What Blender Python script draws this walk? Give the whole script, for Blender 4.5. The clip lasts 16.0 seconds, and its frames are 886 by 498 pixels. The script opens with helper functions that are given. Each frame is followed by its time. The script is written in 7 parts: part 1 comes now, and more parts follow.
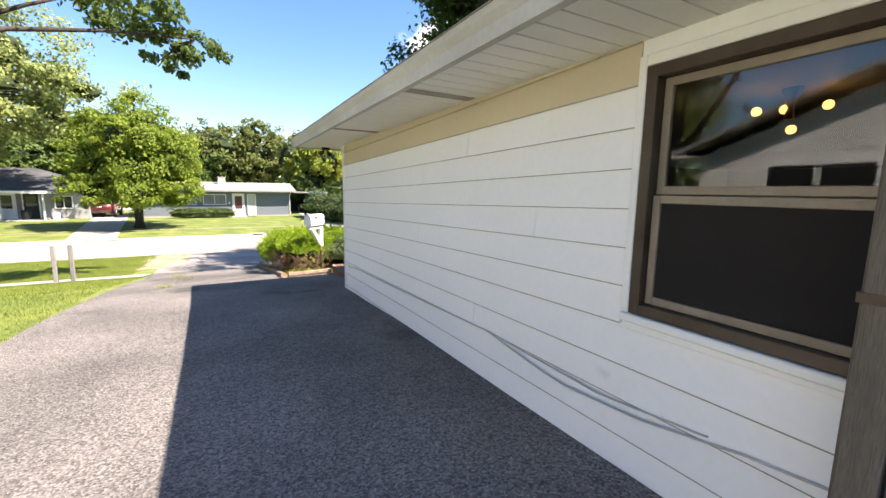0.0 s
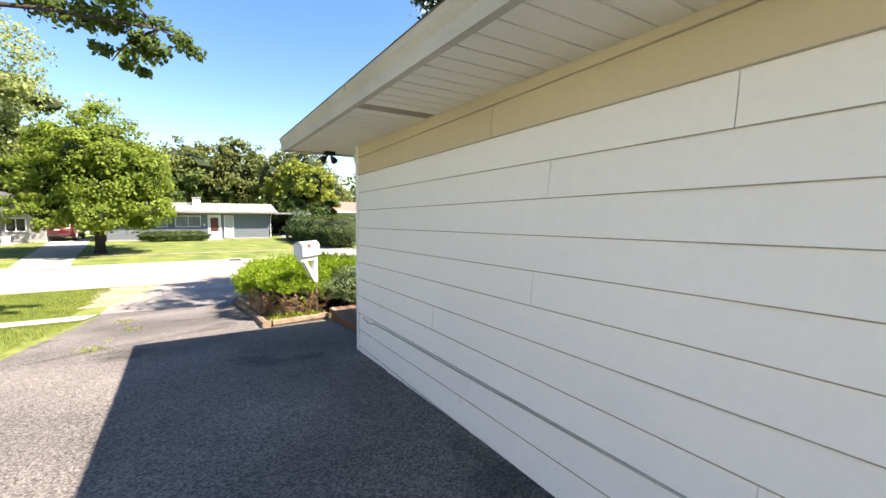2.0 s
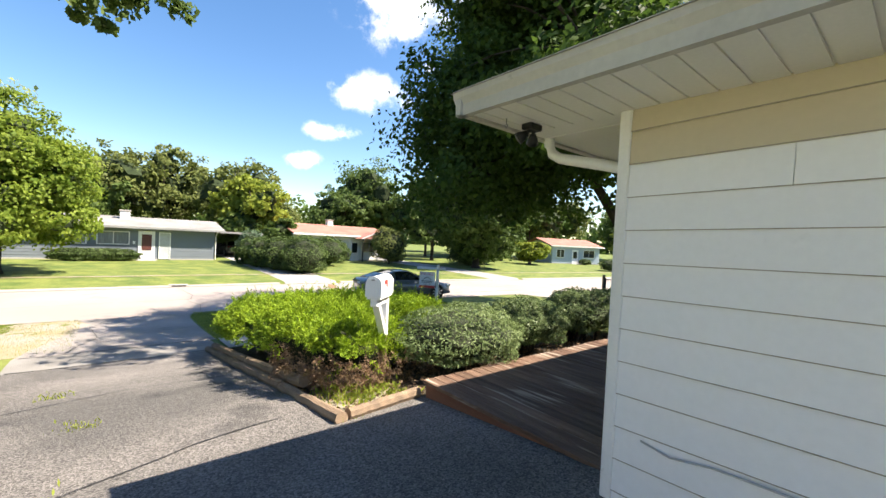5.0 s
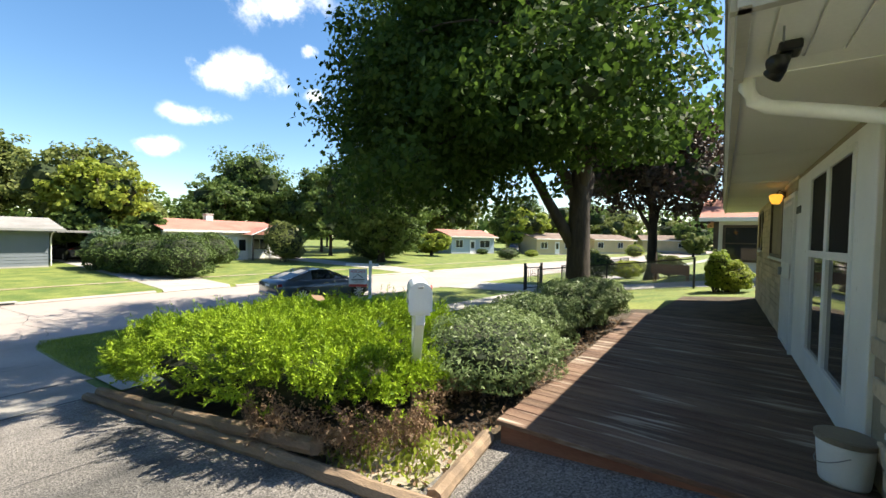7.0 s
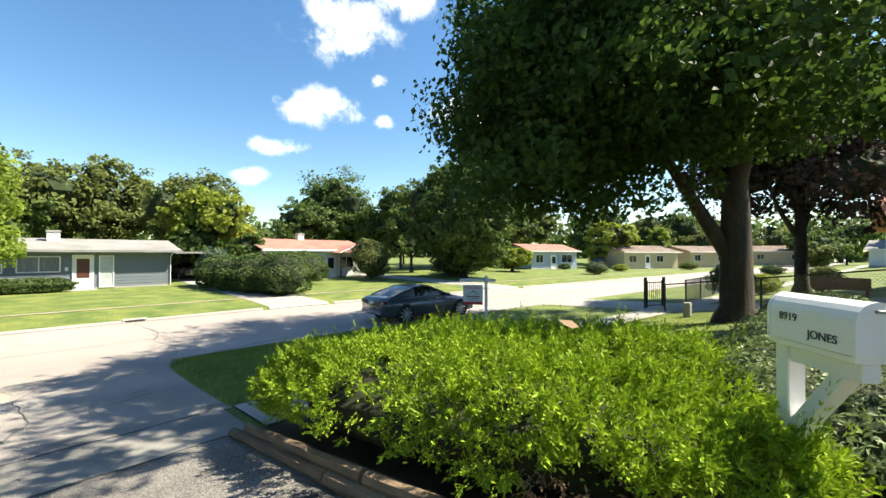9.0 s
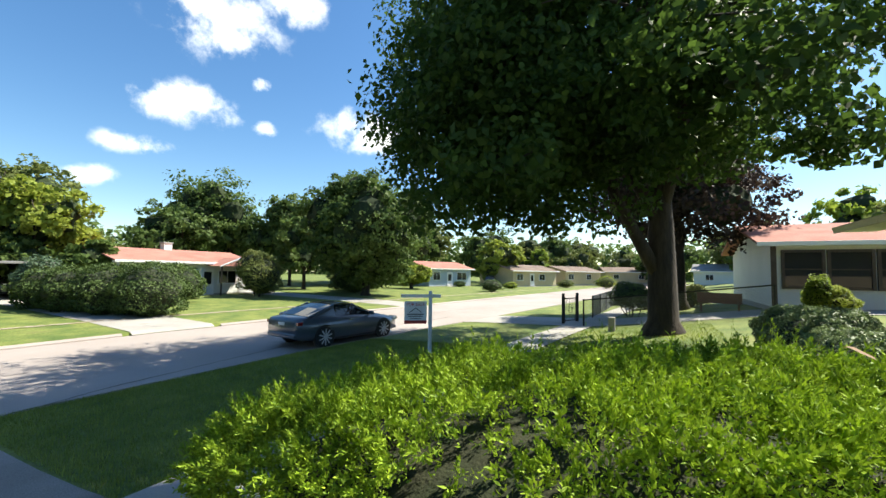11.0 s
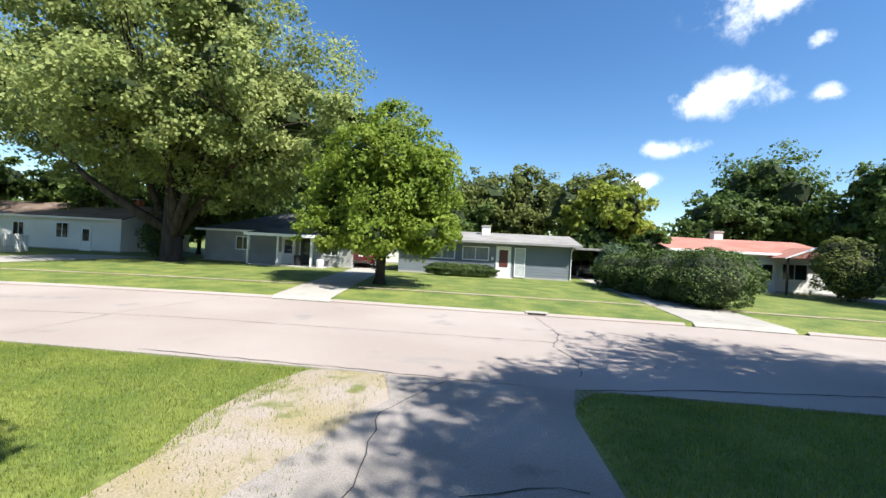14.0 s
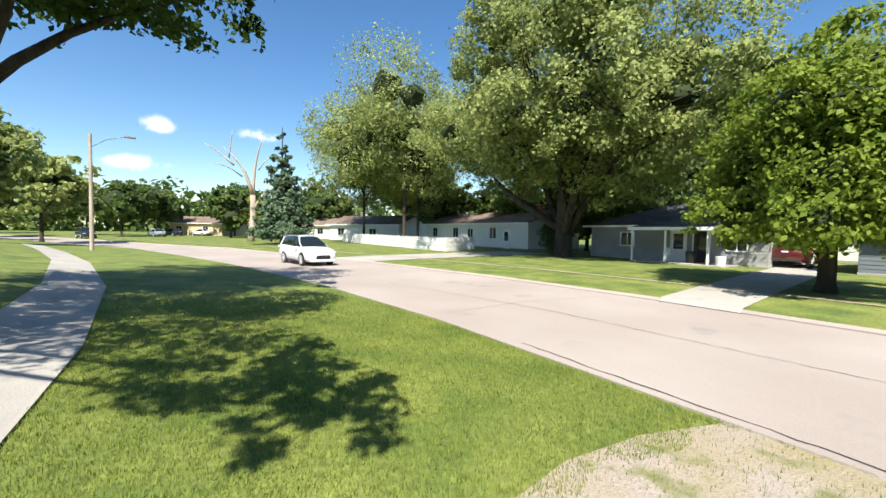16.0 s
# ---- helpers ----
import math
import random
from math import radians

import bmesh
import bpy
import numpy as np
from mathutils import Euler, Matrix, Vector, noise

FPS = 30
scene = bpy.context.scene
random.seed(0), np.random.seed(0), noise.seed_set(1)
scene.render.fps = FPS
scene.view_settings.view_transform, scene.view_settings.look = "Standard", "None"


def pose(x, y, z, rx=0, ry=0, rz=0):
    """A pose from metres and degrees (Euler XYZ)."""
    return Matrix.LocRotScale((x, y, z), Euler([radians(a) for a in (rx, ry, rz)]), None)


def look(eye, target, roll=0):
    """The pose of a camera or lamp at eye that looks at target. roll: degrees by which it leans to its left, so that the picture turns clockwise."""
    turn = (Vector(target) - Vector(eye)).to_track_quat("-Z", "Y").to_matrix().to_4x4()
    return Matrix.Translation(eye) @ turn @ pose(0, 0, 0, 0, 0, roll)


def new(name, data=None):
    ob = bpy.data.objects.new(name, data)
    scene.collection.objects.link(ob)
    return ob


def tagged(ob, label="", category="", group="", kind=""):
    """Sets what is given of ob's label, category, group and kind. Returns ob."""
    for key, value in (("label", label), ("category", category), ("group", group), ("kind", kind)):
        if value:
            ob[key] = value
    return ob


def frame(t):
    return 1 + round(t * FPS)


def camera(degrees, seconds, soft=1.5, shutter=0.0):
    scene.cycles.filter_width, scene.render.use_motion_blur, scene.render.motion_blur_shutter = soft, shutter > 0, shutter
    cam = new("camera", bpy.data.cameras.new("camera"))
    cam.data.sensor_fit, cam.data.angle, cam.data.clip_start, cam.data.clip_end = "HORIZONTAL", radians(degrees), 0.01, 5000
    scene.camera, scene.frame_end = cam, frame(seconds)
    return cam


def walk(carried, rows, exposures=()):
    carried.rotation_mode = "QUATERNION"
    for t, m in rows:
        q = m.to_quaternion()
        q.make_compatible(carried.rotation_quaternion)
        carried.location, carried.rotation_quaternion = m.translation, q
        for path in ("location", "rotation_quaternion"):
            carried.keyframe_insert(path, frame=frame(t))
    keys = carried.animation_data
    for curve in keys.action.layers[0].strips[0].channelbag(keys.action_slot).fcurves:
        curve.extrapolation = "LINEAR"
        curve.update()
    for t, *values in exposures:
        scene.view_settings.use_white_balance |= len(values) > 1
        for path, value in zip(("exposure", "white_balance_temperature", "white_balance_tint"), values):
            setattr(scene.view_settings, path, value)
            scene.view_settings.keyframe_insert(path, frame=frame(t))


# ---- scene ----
cam = camera(95.5, 16.0)
METRES, EYE, TILT, LEAN, TURN = 18.0, 1.44, 0.0, 0.0, -28.8
PATH = [
    (0, (0.062, 0.179, 1.658), (1.019, 1.912, 1.374), 0.8),
    (0.5, (0.218, 0.704, 1.642), (1.367, 2.326, 1.424), 3.0),
    (1, (0.409, 1.245, 1.659), (1.632, 2.817, 1.469), 2.0),
    (1.5, (0.336, 1.85, 1.67), (1.49, 3.476, 1.511), 1.6),
    (2, (0.283, 2.365, 1.643), (1.321, 4.064, 1.462), 0.7),
    (2.5, (0.168, 2.964, 1.629), (1.09, 4.731, 1.457), -0.1),
    (3, (-0.001, 3.531, 1.622), (0.935, 5.291, 1.456), 0.9),
    (3.5, (-0.152, 4.105, 1.625), (0.856, 5.826, 1.477), 2.1),
    (4, (-0.278, 4.629, 1.615), (0.821, 6.297, 1.516), 2.9),
    (6.5, (-0.741, 7.187, 1.437), (0.807, 8.453, 1.386), 1.3),
    (7, (-0.731, 7.684, 1.456), (0.912, 8.824, 1.399), 1.2),
    (7.5, (-0.704, 8.148, 1.442), (0.992, 9.208, 1.413), 0.9),
    (8, (-0.642, 8.756, 1.387), (1.018, 9.872, 1.388), 0.9),
    (8.5, (-0.705, 9.237, 1.362), (0.863, 10.479, 1.39), 0.7),
    (9, (-0.711, 9.748, 1.301), (0.72, 11.145, 1.323), 0.1),
    (9.5, (-0.699, 10.211, 1.28), (0.886, 11.43, 1.27), 1.3),
    (12, (-0.009, 12.926, 1.069), (1.765, 13.837, 1.219), 0.4),
    (12.5, (0.376, 13.347, 1.078), (1.622, 14.906, 1.213), 0.4),
    (13, (0.321, 13.876, 1.015), (0.979, 15.762, 1.112), 2.0),
    (13.5, (0.298, 14.486, 0.86), (0.433, 16.48, 0.928), 2.8),
    (14, (0.192, 14.949, 0.74), (-0.01, 16.939, 0.743), 3.0),
    (14.5, (0.078, 15.453, 0.633), (-0.396, 17.396, 0.595), 2.3),
    (15, (-0.149, 16.001, 0.574), (-0.949, 17.832, 0.511), 1.2),
    (15.5, (-0.307, 16.235, 0.659), (-1.566, 17.785, 0.547), 0.6),
    (16, (-0.601, 16.422, 0.663), (-2.277, 17.51, 0.582), 1.0),
]
walk(cam, [(t, look(eye, target, roll)) for t, eye, target, roll in PATH], [(0.0, 1.76, 7150, 18), (2.0, 1.76, 7250, 17), (4.0, 1.62, 7250, 14), (6.5, 1.42, 7200, 8), (9.5, 1.34, 7350, 3), (12.5, 1.05, 6400, 6), (14.2, 1.05, 6450, 8), (16.0, 1.03, 6750, 7)])

# ---- world, sun, exposure ----
SUN_DIR = Vector((0.625, -0.47, 1.0)).normalized()
sun_data = bpy.data.lights.new("sun", "SUN")
sun_data.energy, sun_data.angle, sun_data.color = 5.2, radians(0.53), (1.0, 0.95, 0.87)
sun = new("sun", sun_data)
sun.matrix_world = look(SUN_DIR * 60, (0, 0, 0))
world = bpy.data.worlds.new("sky")
scene.world = world
world.use_nodes = True


def build_sky():
    nt = world.node_tree
    nodes, links = nt.nodes, nt.links
    nodes.clear()
    sky = nodes.new("ShaderNodeTexSky")
    sky.sky_type, sky.sun_disc = "NISHITA", False
    sky.sun_elevation = math.asin(SUN_DIR.z)
    sky.sun_rotation = math.atan2(SUN_DIR.x, SUN_DIR.y)
    sky.air_density, sky.dust_density, sky.ozone_density = 1.0, 0.4, 1.8
    coord = nodes.new("ShaderNodeTexCoord")
    puff = nodes.new("ShaderNodeTexNoise")
    puff.inputs["Scale"].default_value, puff.inputs["Detail"].default_value = 13.0, 8.0
    puff.inputs["Roughness"].default_value = 0.62
    links.new(coord.outputs["Generated"], puff.inputs["Vector"])
    total = None
    # fair-weather clouds: azimuth from +x, elevation, half width, half height, degrees
    for az, el, w, h in CLOUDS:
        c = Vector((math.cos(radians(az)) * math.cos(radians(el)), math.sin(radians(az)) * math.cos(radians(el)), math.sin(radians(el))))
        east = Vector((-math.sin(radians(az)), math.cos(radians(az)), 0))
        north = c.cross(east)
        vals = []
        for axis, size in ((east, w), (north, h)):
            sub = nodes.new("ShaderNodeVectorMath")
            sub.operation = "DOT_PRODUCT"
            links.new(coord.outputs["Generated"], sub.inputs[0])
            sub.inputs[1].default_value = axis / math.tan(radians(size))
            sq = nodes.new("ShaderNodeMath")
            sq.operation = "POWER"
            absn = nodes.new("ShaderNodeMath")
            absn.operation = "ABSOLUTE"
            links.new(sub.outputs["Value"], absn.inputs[0])
            links.new(absn.outputs[0], sq.inputs[0])
            sq.inputs[1].default_value = 2.0
            vals.append(sq)
        add = nodes.new("ShaderNodeMath")
        add.operation = "ADD"
        links.new(vals[0].outputs[0], add.inputs[0])
        links.new(vals[1].outputs[0], add.inputs[1])
        front = nodes.new("ShaderNodeVectorMath")
        front.operation = "DOT_PRODUCT"
        links.new(coord.outputs["Generated"], front.inputs[0])
        front.inputs[1].default_value = c
        gate = nodes.new("ShaderNodeMath")
        gate.operation = "GREATER_THAN"
        links.new(front.outputs["Value"], gate.inputs[0])
        gate.inputs[1].default_value = 0.5
        inv = nodes.new("ShaderNodeMath")
        inv.operation = "SUBTRACT"
        inv.inputs[0].default_value = 1.0
        links.new(add.outputs[0], inv.inputs[1])
        mul = nodes.new("ShaderNodeMath")
        mul.operation = "MULTIPLY"
        mul.use_clamp = True
        links.new(inv.outputs[0], mul.inputs[0])
        links.new(gate.outputs[0], mul.inputs[1])
        if total is None:
            total = mul
        else:
            top = nodes.new("ShaderNodeMath")
            top.operation = "MAXIMUM"
            links.new(total.outputs[0], top.inputs[0])
            links.new(mul.outputs[0], top.inputs[1])
            total = top
    body = nodes.new("ShaderNodeMath")
    body.operation = "MULTIPLY_ADD"
    links.new(puff.outputs["Fac"], body.inputs[0])
    body.inputs[1].default_value = 2.6
    body.inputs[2].default_value = -1.62
    dens = nodes.new("ShaderNodeMath")
    dens.operation = "ADD"
    links.new(total.outputs[0], dens.inputs[0])
    links.new(body.outputs[0], dens.inputs[1])
    edge = nodes.new("ShaderNodeMapRange")
    edge.interpolation_type = "SMOOTHSTEP"
    links.new(dens.outputs[0], edge.inputs["Value"])
    edge.inputs["From Min"].default_value, edge.inputs["From Max"].default_value = 0.08, 0.95
    hit = nodes.new("ShaderNodeMath")
    hit.operation = "GREATER_THAN"
    links.new(total.outputs[0], hit.inputs[0])
    hit.inputs[1].default_value = 0.001
    soft = nodes.new("ShaderNodeMath")
    soft.operation = "MULTIPLY"
    links.new(edge.outputs["Result"], soft.inputs[0])
    links.new(total.outputs[0], soft.inputs[1])
    soft2 = nodes.new("ShaderNodeMath")
    soft2.operation = "MULTIPLY"
    soft2.use_clamp = True
    links.new(soft.outputs[0], soft2.inputs[0])
    soft2.inputs[1].default_value = 1.35
    mix = nodes.new("ShaderNodeMix")
    mix.data_type = "RGBA"
    links.new(soft2.outputs[0], mix.inputs["Factor"])
    hsv = nodes.new("ShaderNodeHueSaturation")
    hsv.inputs["Saturation"].default_value = 1.26
    hsv.inputs["Value"].default_value = 0.96
    hsv.inputs["Hue"].default_value = 0.503
    links.new(sky.outputs["Color"], hsv.inputs["Color"])
    links.new(hsv.outputs["Color"], mix.inputs["A"])
    mix.inputs["B"].default_value = (7.6, 7.8, 8.2, 1)
    back = nodes.new("ShaderNodeBackground")
    links.new(mix.outputs["Result"], back.inputs["Color"])
    back.inputs["Strength"].default_value = SKY_STRENGTH
    out = nodes.new("ShaderNodeOutputWorld")
    links.new(back.outputs[0], out.inputs["Surface"])


SKY_STRENGTH = 0.10
CLOUDS = [(58.3, 28.8, 8.7, 6.0), (50.1, 32.5, 5.5, 3.7), (62.0, 19.3, 8.7, 3.3), (52.7, 17.9, 2.4, 1.7), (53.4, 23.0, 1.8, 1.4), (66.2, 13.8, 5.2, 1.7),
          (70.1, 9.9, 3.5, 1.7), (38.2, 19.0, 10.6, 4.2), (-177.5, 11.7, 2.6, 1.5), (-175.7, 7.2, 5.1, 1.5), (171.5, 11.9, 3.3, 1.4)]
build_sky()


# ---- materials ----
def material(name, a, b, rough=0.8, big=0.6, fine=40.0, grain=0.25, bump=0.15, metal=0.0, vary=0.0, island=False, stretch=(1, 1, 1), spec=0.4, coat=0.0, spot=None):
    """Two colours blended by a broad noise, fine grain over it, and relief from the same grain. big, fine: noise per metre."""
    m = bpy.data.materials.new(name)
    m.use_nodes = True
    nodes, links = m.node_tree.nodes, m.node_tree.links
    bsdf = nodes["Principled BSDF"]
    geo = nodes.new("ShaderNodeNewGeometry")
    mp = nodes.new("ShaderNodeMapping")
    mp.inputs["Scale"].default_value = stretch
    links.new(geo.outputs["Position"], mp.inputs["Vector"])
    n1 = nodes.new("ShaderNodeTexNoise")
    n1.inputs["Scale"].default_value, n1.inputs["Detail"].default_value = big, 5.0
    n2 = nodes.new("ShaderNodeTexNoise")
    n2.inputs["Scale"].default_value, n2.inputs["Detail"].default_value = fine, 4.0
    for n in (n1, n2):
        links.new(mp.outputs["Vector"], n.inputs["Vector"])
    ramp = nodes.new("ShaderNodeMapRange")
    links.new(n1.outputs["Fac"], ramp.inputs["Value"])
    ramp.inputs["From Min"].default_value, ramp.inputs["From Max"].default_value = 0.35, 0.65
    mix = nodes.new("ShaderNodeMix")
    mix.data_type = "RGBA"
    links.new(ramp.outputs["Result"], mix.inputs["Factor"])
    mix.inputs["A"].default_value, mix.inputs["B"].default_value = (*a, 1), (*b, 1)
    val = nodes.new("ShaderNodeMath")
    val.operation = "MULTIPLY_ADD"
    links.new(n2.outputs["Fac"], val.inputs[0])
    val.inputs[1].default_value, val.inputs[2].default_value = 2 * grain, 1 - grain
    last = val
    if vary:
        if island:
            rnd = geo.outputs["Random Per Island"]
        else:
            info = nodes.new("ShaderNodeObjectInfo")
            rnd = info.outputs["Random"]
        v2 = nodes.new("ShaderNodeMath")
        v2.operation = "MULTIPLY_ADD"
        links.new(rnd, v2.inputs[0])
        v2.inputs[1].default_value, v2.inputs[2].default_value = 2 * vary, 1 - vary
        v3 = nodes.new("ShaderNodeMath")
        v3.operation = "MULTIPLY"
        links.new(last.outputs[0], v3.inputs[0])
        links.new(v2.outputs[0], v3.inputs[1])
        last = v3
    hsv = nodes.new("ShaderNodeHueSaturation")
    links.new(mix.outputs["Result"], hsv.inputs["Color"])
    links.new(last.outputs[0], hsv.inputs["Value"])
    colour = hsv.outputs["Color"]
    if spot:
        # worn or stained patches: colour, noise per metre, threshold
        n3 = nodes.new("ShaderNodeTexNoise")
        n3.inputs["Scale"].default_value, n3.inputs["Detail"].default_value = spot[1], 7.0
        links.new(mp.outputs["Vector"], n3.inputs["Vector"])
        r3 = nodes.new("ShaderNodeMapRange")
        links.new(n3.outputs["Fac"], r3.inputs["Value"])
        r3.inputs["From Min"].default_value, r3.inputs["From Max"].default_value = spot[2], spot[2] + 0.12
        m3 = nodes.new("ShaderNodeMix")
        m3.data_type = "RGBA"
        links.new(r3.outputs["Result"], m3.inputs["Factor"])
        links.new(colour, m3.inputs["A"])
        m3.inputs["B"].default_value = (*spot[0], 1)
        colour = m3.outputs["Result"]
    links.new(colour, bsdf.inputs["Base Color"])
    bsdf.inputs["Roughness"].default_value, bsdf.inputs["Metallic"].default_value = rough, metal
    bsdf.inputs["Specular IOR Level"].default_value = spec
    bsdf.inputs["Coat Weight"].default_value = coat
    bsdf.inputs["Coat Roughness"].default_value = 0.05
    if bump:
        bp = nodes.new("ShaderNodeBump")
        bp.inputs["Strength"].default_value, bp.inputs["Distance"].default_value = bump, 0.02
        links.new(n2.outputs["Fac"], bp.inputs["Height"])
        links.new(bp.outputs["Normal"], bsdf.inputs["Normal"])
    return m


def leaf_material(name, dark, light, through_light=0.35, rough=0.6, patch=0.7):
    m = bpy.data.materials.new(name)
    m.use_nodes = True
    nodes, links = m.node_tree.nodes, m.node_tree.links
    bsdf = nodes["Principled BSDF"]
    out = nodes["Material Output"]
    geo = nodes.new("ShaderNodeNewGeometry")
    n1 = nodes.new("ShaderNodeTexNoise")
    n1.inputs["Scale"].default_value = patch
    links.new(geo.outputs["Position"], n1.inputs["Vector"])
    add = nodes.new("ShaderNodeMath")
    add.operation = "MULTIPLY_ADD"
    links.new(geo.outputs["Random Per Island"], add.inputs[0])
    add.inputs[1].default_value = 0.6
    sub = nodes.new("ShaderNodeMath")
    sub.operation = "SUBTRACT"
    links.new(n1.outputs["Fac"], sub.inputs[0])
    sub.inputs[1].default_value = 0.3
    links.new(sub.outputs[0], add.inputs[2])
    mix = nodes.new("ShaderNodeMix")
    mix.data_type = "RGBA"
    mix.clamp_factor = True
    links.new(add.outputs[0], mix.inputs["Factor"])
    mix.inputs["A"].default_value, mix.inputs["B"].default_value = (*dark, 1), (*light, 1)
    links.new(mix.outputs["Result"], bsdf.inputs["Base Color"])
    bsdf.inputs["Roughness"].default_value = rough
    bsdf.inputs["Specular IOR Level"].default_value = 0.22
    tr = nodes.new("ShaderNodeBsdfTranslucent")
    links.new(mix.outputs["Result"], tr.inputs["Color"])
    ms = nodes.new("ShaderNodeMixShader")
    ms.inputs[0].default_value = through_light
    links.new(bsdf.outputs[0], ms.inputs[1])
    links.new(tr.outputs[0], ms.inputs[2])
    links.new(ms.outputs[0], out.inputs["Surface"])
    return m


def glass_material(name, tint=(0.02, 0.022, 0.025), rough=0.03):
    """Window glass before a dark room: a dark glossy pane."""
    m = bpy.data.materials.new(name)
    m.use_nodes = True
    b = m.node_tree.nodes["Principled BSDF"]
    b.inputs["Base Color"].default_value = (*tint, 1)
    b.inputs["Roughness"].default_value = rough
    b.inputs["Specular IOR Level"].default_value = 0.6
    return m


def lamp_material(name, colour, strength):
    m = bpy.data.materials.new(name)
    m.use_nodes = True
    b = m.node_tree.nodes["Principled BSDF"]
    b.inputs["Base Color"].default_value = (*colour, 1)
    b.inputs["Emission Color"].default_value = (*colour, 1)
    b.inputs["Emission Strength"].default_value = strength
    return m


def asphalt_material(name):
    """Old asphalt: pale stone chips in dark binder, broad worn patches and irregular oil stains."""
    m = material(name, (0.102, 0.096, 0.09), (0.20, 0.182, 0.168), 0.9, 0.5, 55, 0.7, 0.6, spot=((0.05, 0.049, 0.048), 0.8, 0.585))
    nodes, links = m.node_tree.nodes, m.node_tree.links
    bsdf = nodes["Principled BSDF"]
    old = bsdf.inputs["Base Color"].links[0].from_socket
    geo = nodes.new("ShaderNodeNewGeometry")
    chips = nodes.new("ShaderNodeTexVoronoi")
    chips.inputs["Scale"].default_value = 85.0
    links.new(geo.outputs["Position"], chips.inputs["Vector"])
    sep = nodes.new("ShaderNodeSeparateColor")
    links.new(chips.outputs["Color"], sep.inputs["Color"])
    ramp = nodes.new("ShaderNodeMapRange")
    links.new(sep.outputs["Red"], ramp.inputs["Value"])
    ramp.inputs["From Min"].default_value, ramp.inputs["From Max"].default_value = 0.0, 1.0
    ramp.inputs["To Min"].default_value, ramp.inputs["To Max"].default_value = 0.42, 1.5
    hsv = nodes.new("ShaderNodeHueSaturation")
    links.new(old, hsv.inputs["Color"])
    links.new(ramp.outputs["Result"], hsv.inputs["Value"])
    links.new(hsv.outputs["Color"], bsdf.inputs["Base Color"])
    bump = nodes.new("ShaderNodeBump")
    bump.inputs["Strength"].default_value, bump.inputs["Distance"].default_value = 0.6, 0.006
    links.new(chips.outputs["Distance"], bump.inputs["Height"])
    links.new(bsdf.inputs["Normal"].links[0].from_socket, bump.inputs["Normal"])
    links.new(bump.outputs["Normal"], bsdf.inputs["Normal"])
    return m


M = {}
M["grass"] = material("lawn", (0.075, 0.118, 0.022), (0.175, 0.20, 0.046), 0.9, 0.9, 13, 0.75, 0.6, spot=((0.17, 0.16, 0.06), 0.5, 0.66))
M["blade"] = leaf_material("grass_blades", (0.10, 0.165, 0.026), (0.36, 0.40, 0.085), 0.45, patch=2.2)
M["drive"] = asphalt_material("aged_asphalt")
M["road"] = material("worn_street_concrete", (0.30, 0.255, 0.23), (0.35, 0.305, 0.28), 0.9, 0.25, 60, 0.22, 0.3, spot=((0.21, 0.20, 0.195), 0.6, 0.64))
M["concrete"] = material("concrete", (0.31, 0.29, 0.265), (0.37, 0.35, 0.32), 0.9, 0.6, 45, 0.2, 0.3, spot=((0.23, 0.22, 0.2), 1.5, 0.63))
# grime and painted shade of the laps in one colour
M["grime"] = material("grimy_shaded_lap", (0.40, 0.36, 0.31), (0.30, 0.265, 0.22), 0.8, 3.0, 40, 0.2, 0.0)
M["slab"] = material("old_grey_concrete", (0.19, 0.18, 0.165), (0.27, 0.255, 0.235), 0.9, 0.9, 60, 0.4, 0.5, spot=((0.10, 0.095, 0.09), 1.6, 0.62))
M["apron"] = material("worn_apron", (0.25, 0.225, 0.205), (0.33, 0.295, 0.27), 0.9, 0.7, 75, 0.55, 0.7, spot=((0.17, 0.16, 0.15), 1.1, 0.62))
M["tar"] = material("crack_filler", (0.03, 0.03, 0.03), (0.05, 0.05, 0.05), 0.8)
M["gravel"] = material("worn_gravel", (0.34, 0.29, 0.25), (0.30, 0.25, 0.145), 0.95, 1.3, 50, 0.45, 0.8, spot=((0.16, 0.17, 0.06), 2.2, 0.58))
M["mulch"] = material("leaf_litter", (0.05, 0.036, 0.026), (0.10, 0.075, 0.05), 0.95, 3.0, 60, 0.6, 1.0)
M["white"] = material("white_aluminium_siding", (0.87, 0.865, 0.87), (0.83, 0.825, 0.83), 0.45, 0.7, 25, 0.04, 0.06, spot=((0.60, 0.60, 0.58), 2.3, 0.70))
M["cream"] = material("tan_upper_courses", (0.60, 0.52, 0.38), (0.55, 0.47, 0.34), 0.5, 0.7, 25, 0.05, 0.06)
M["trim"] = material("white_trim", (0.84, 0.835, 0.82), (0.77, 0.76, 0.74), 0.5, 1.5, 60, 0.05, 0.08, spot=((0.42, 0.38, 0.32), 9.0, 0.68))
M["fascia"] = material("weathered_gutter", (0.56, 0.53, 0.48), (0.46, 0.435, 0.39), 0.55, 1.2, 30, 0.12, 0.1, spot=((0.12, 0.11, 0.09), 5.0, 0.67))
M["soffit"] = material("soffit_vinyl", (0.84, 0.82, 0.775), (0.78, 0.755, 0.71), 0.6, 0.8, 50, 0.06, 0.05)
M["shingle"] = material("grey_shingles", (0.20, 0.19, 0.18), (0.27, 0.26, 0.25), 0.95, 0.8, 14, 0.4, 0.5)
M["shingle_red"] = material("red_shingles", (0.31, 0.13, 0.10), (0.38, 0.18, 0.14), 0.95, 0.8, 14, 0.3, 0.4)
M["shingle_brown"] = material("brown_shingles", (0.13, 0.09, 0.07), (0.2, 0.15, 0.12), 0.95, 0.8, 14, 0.35, 0.4)
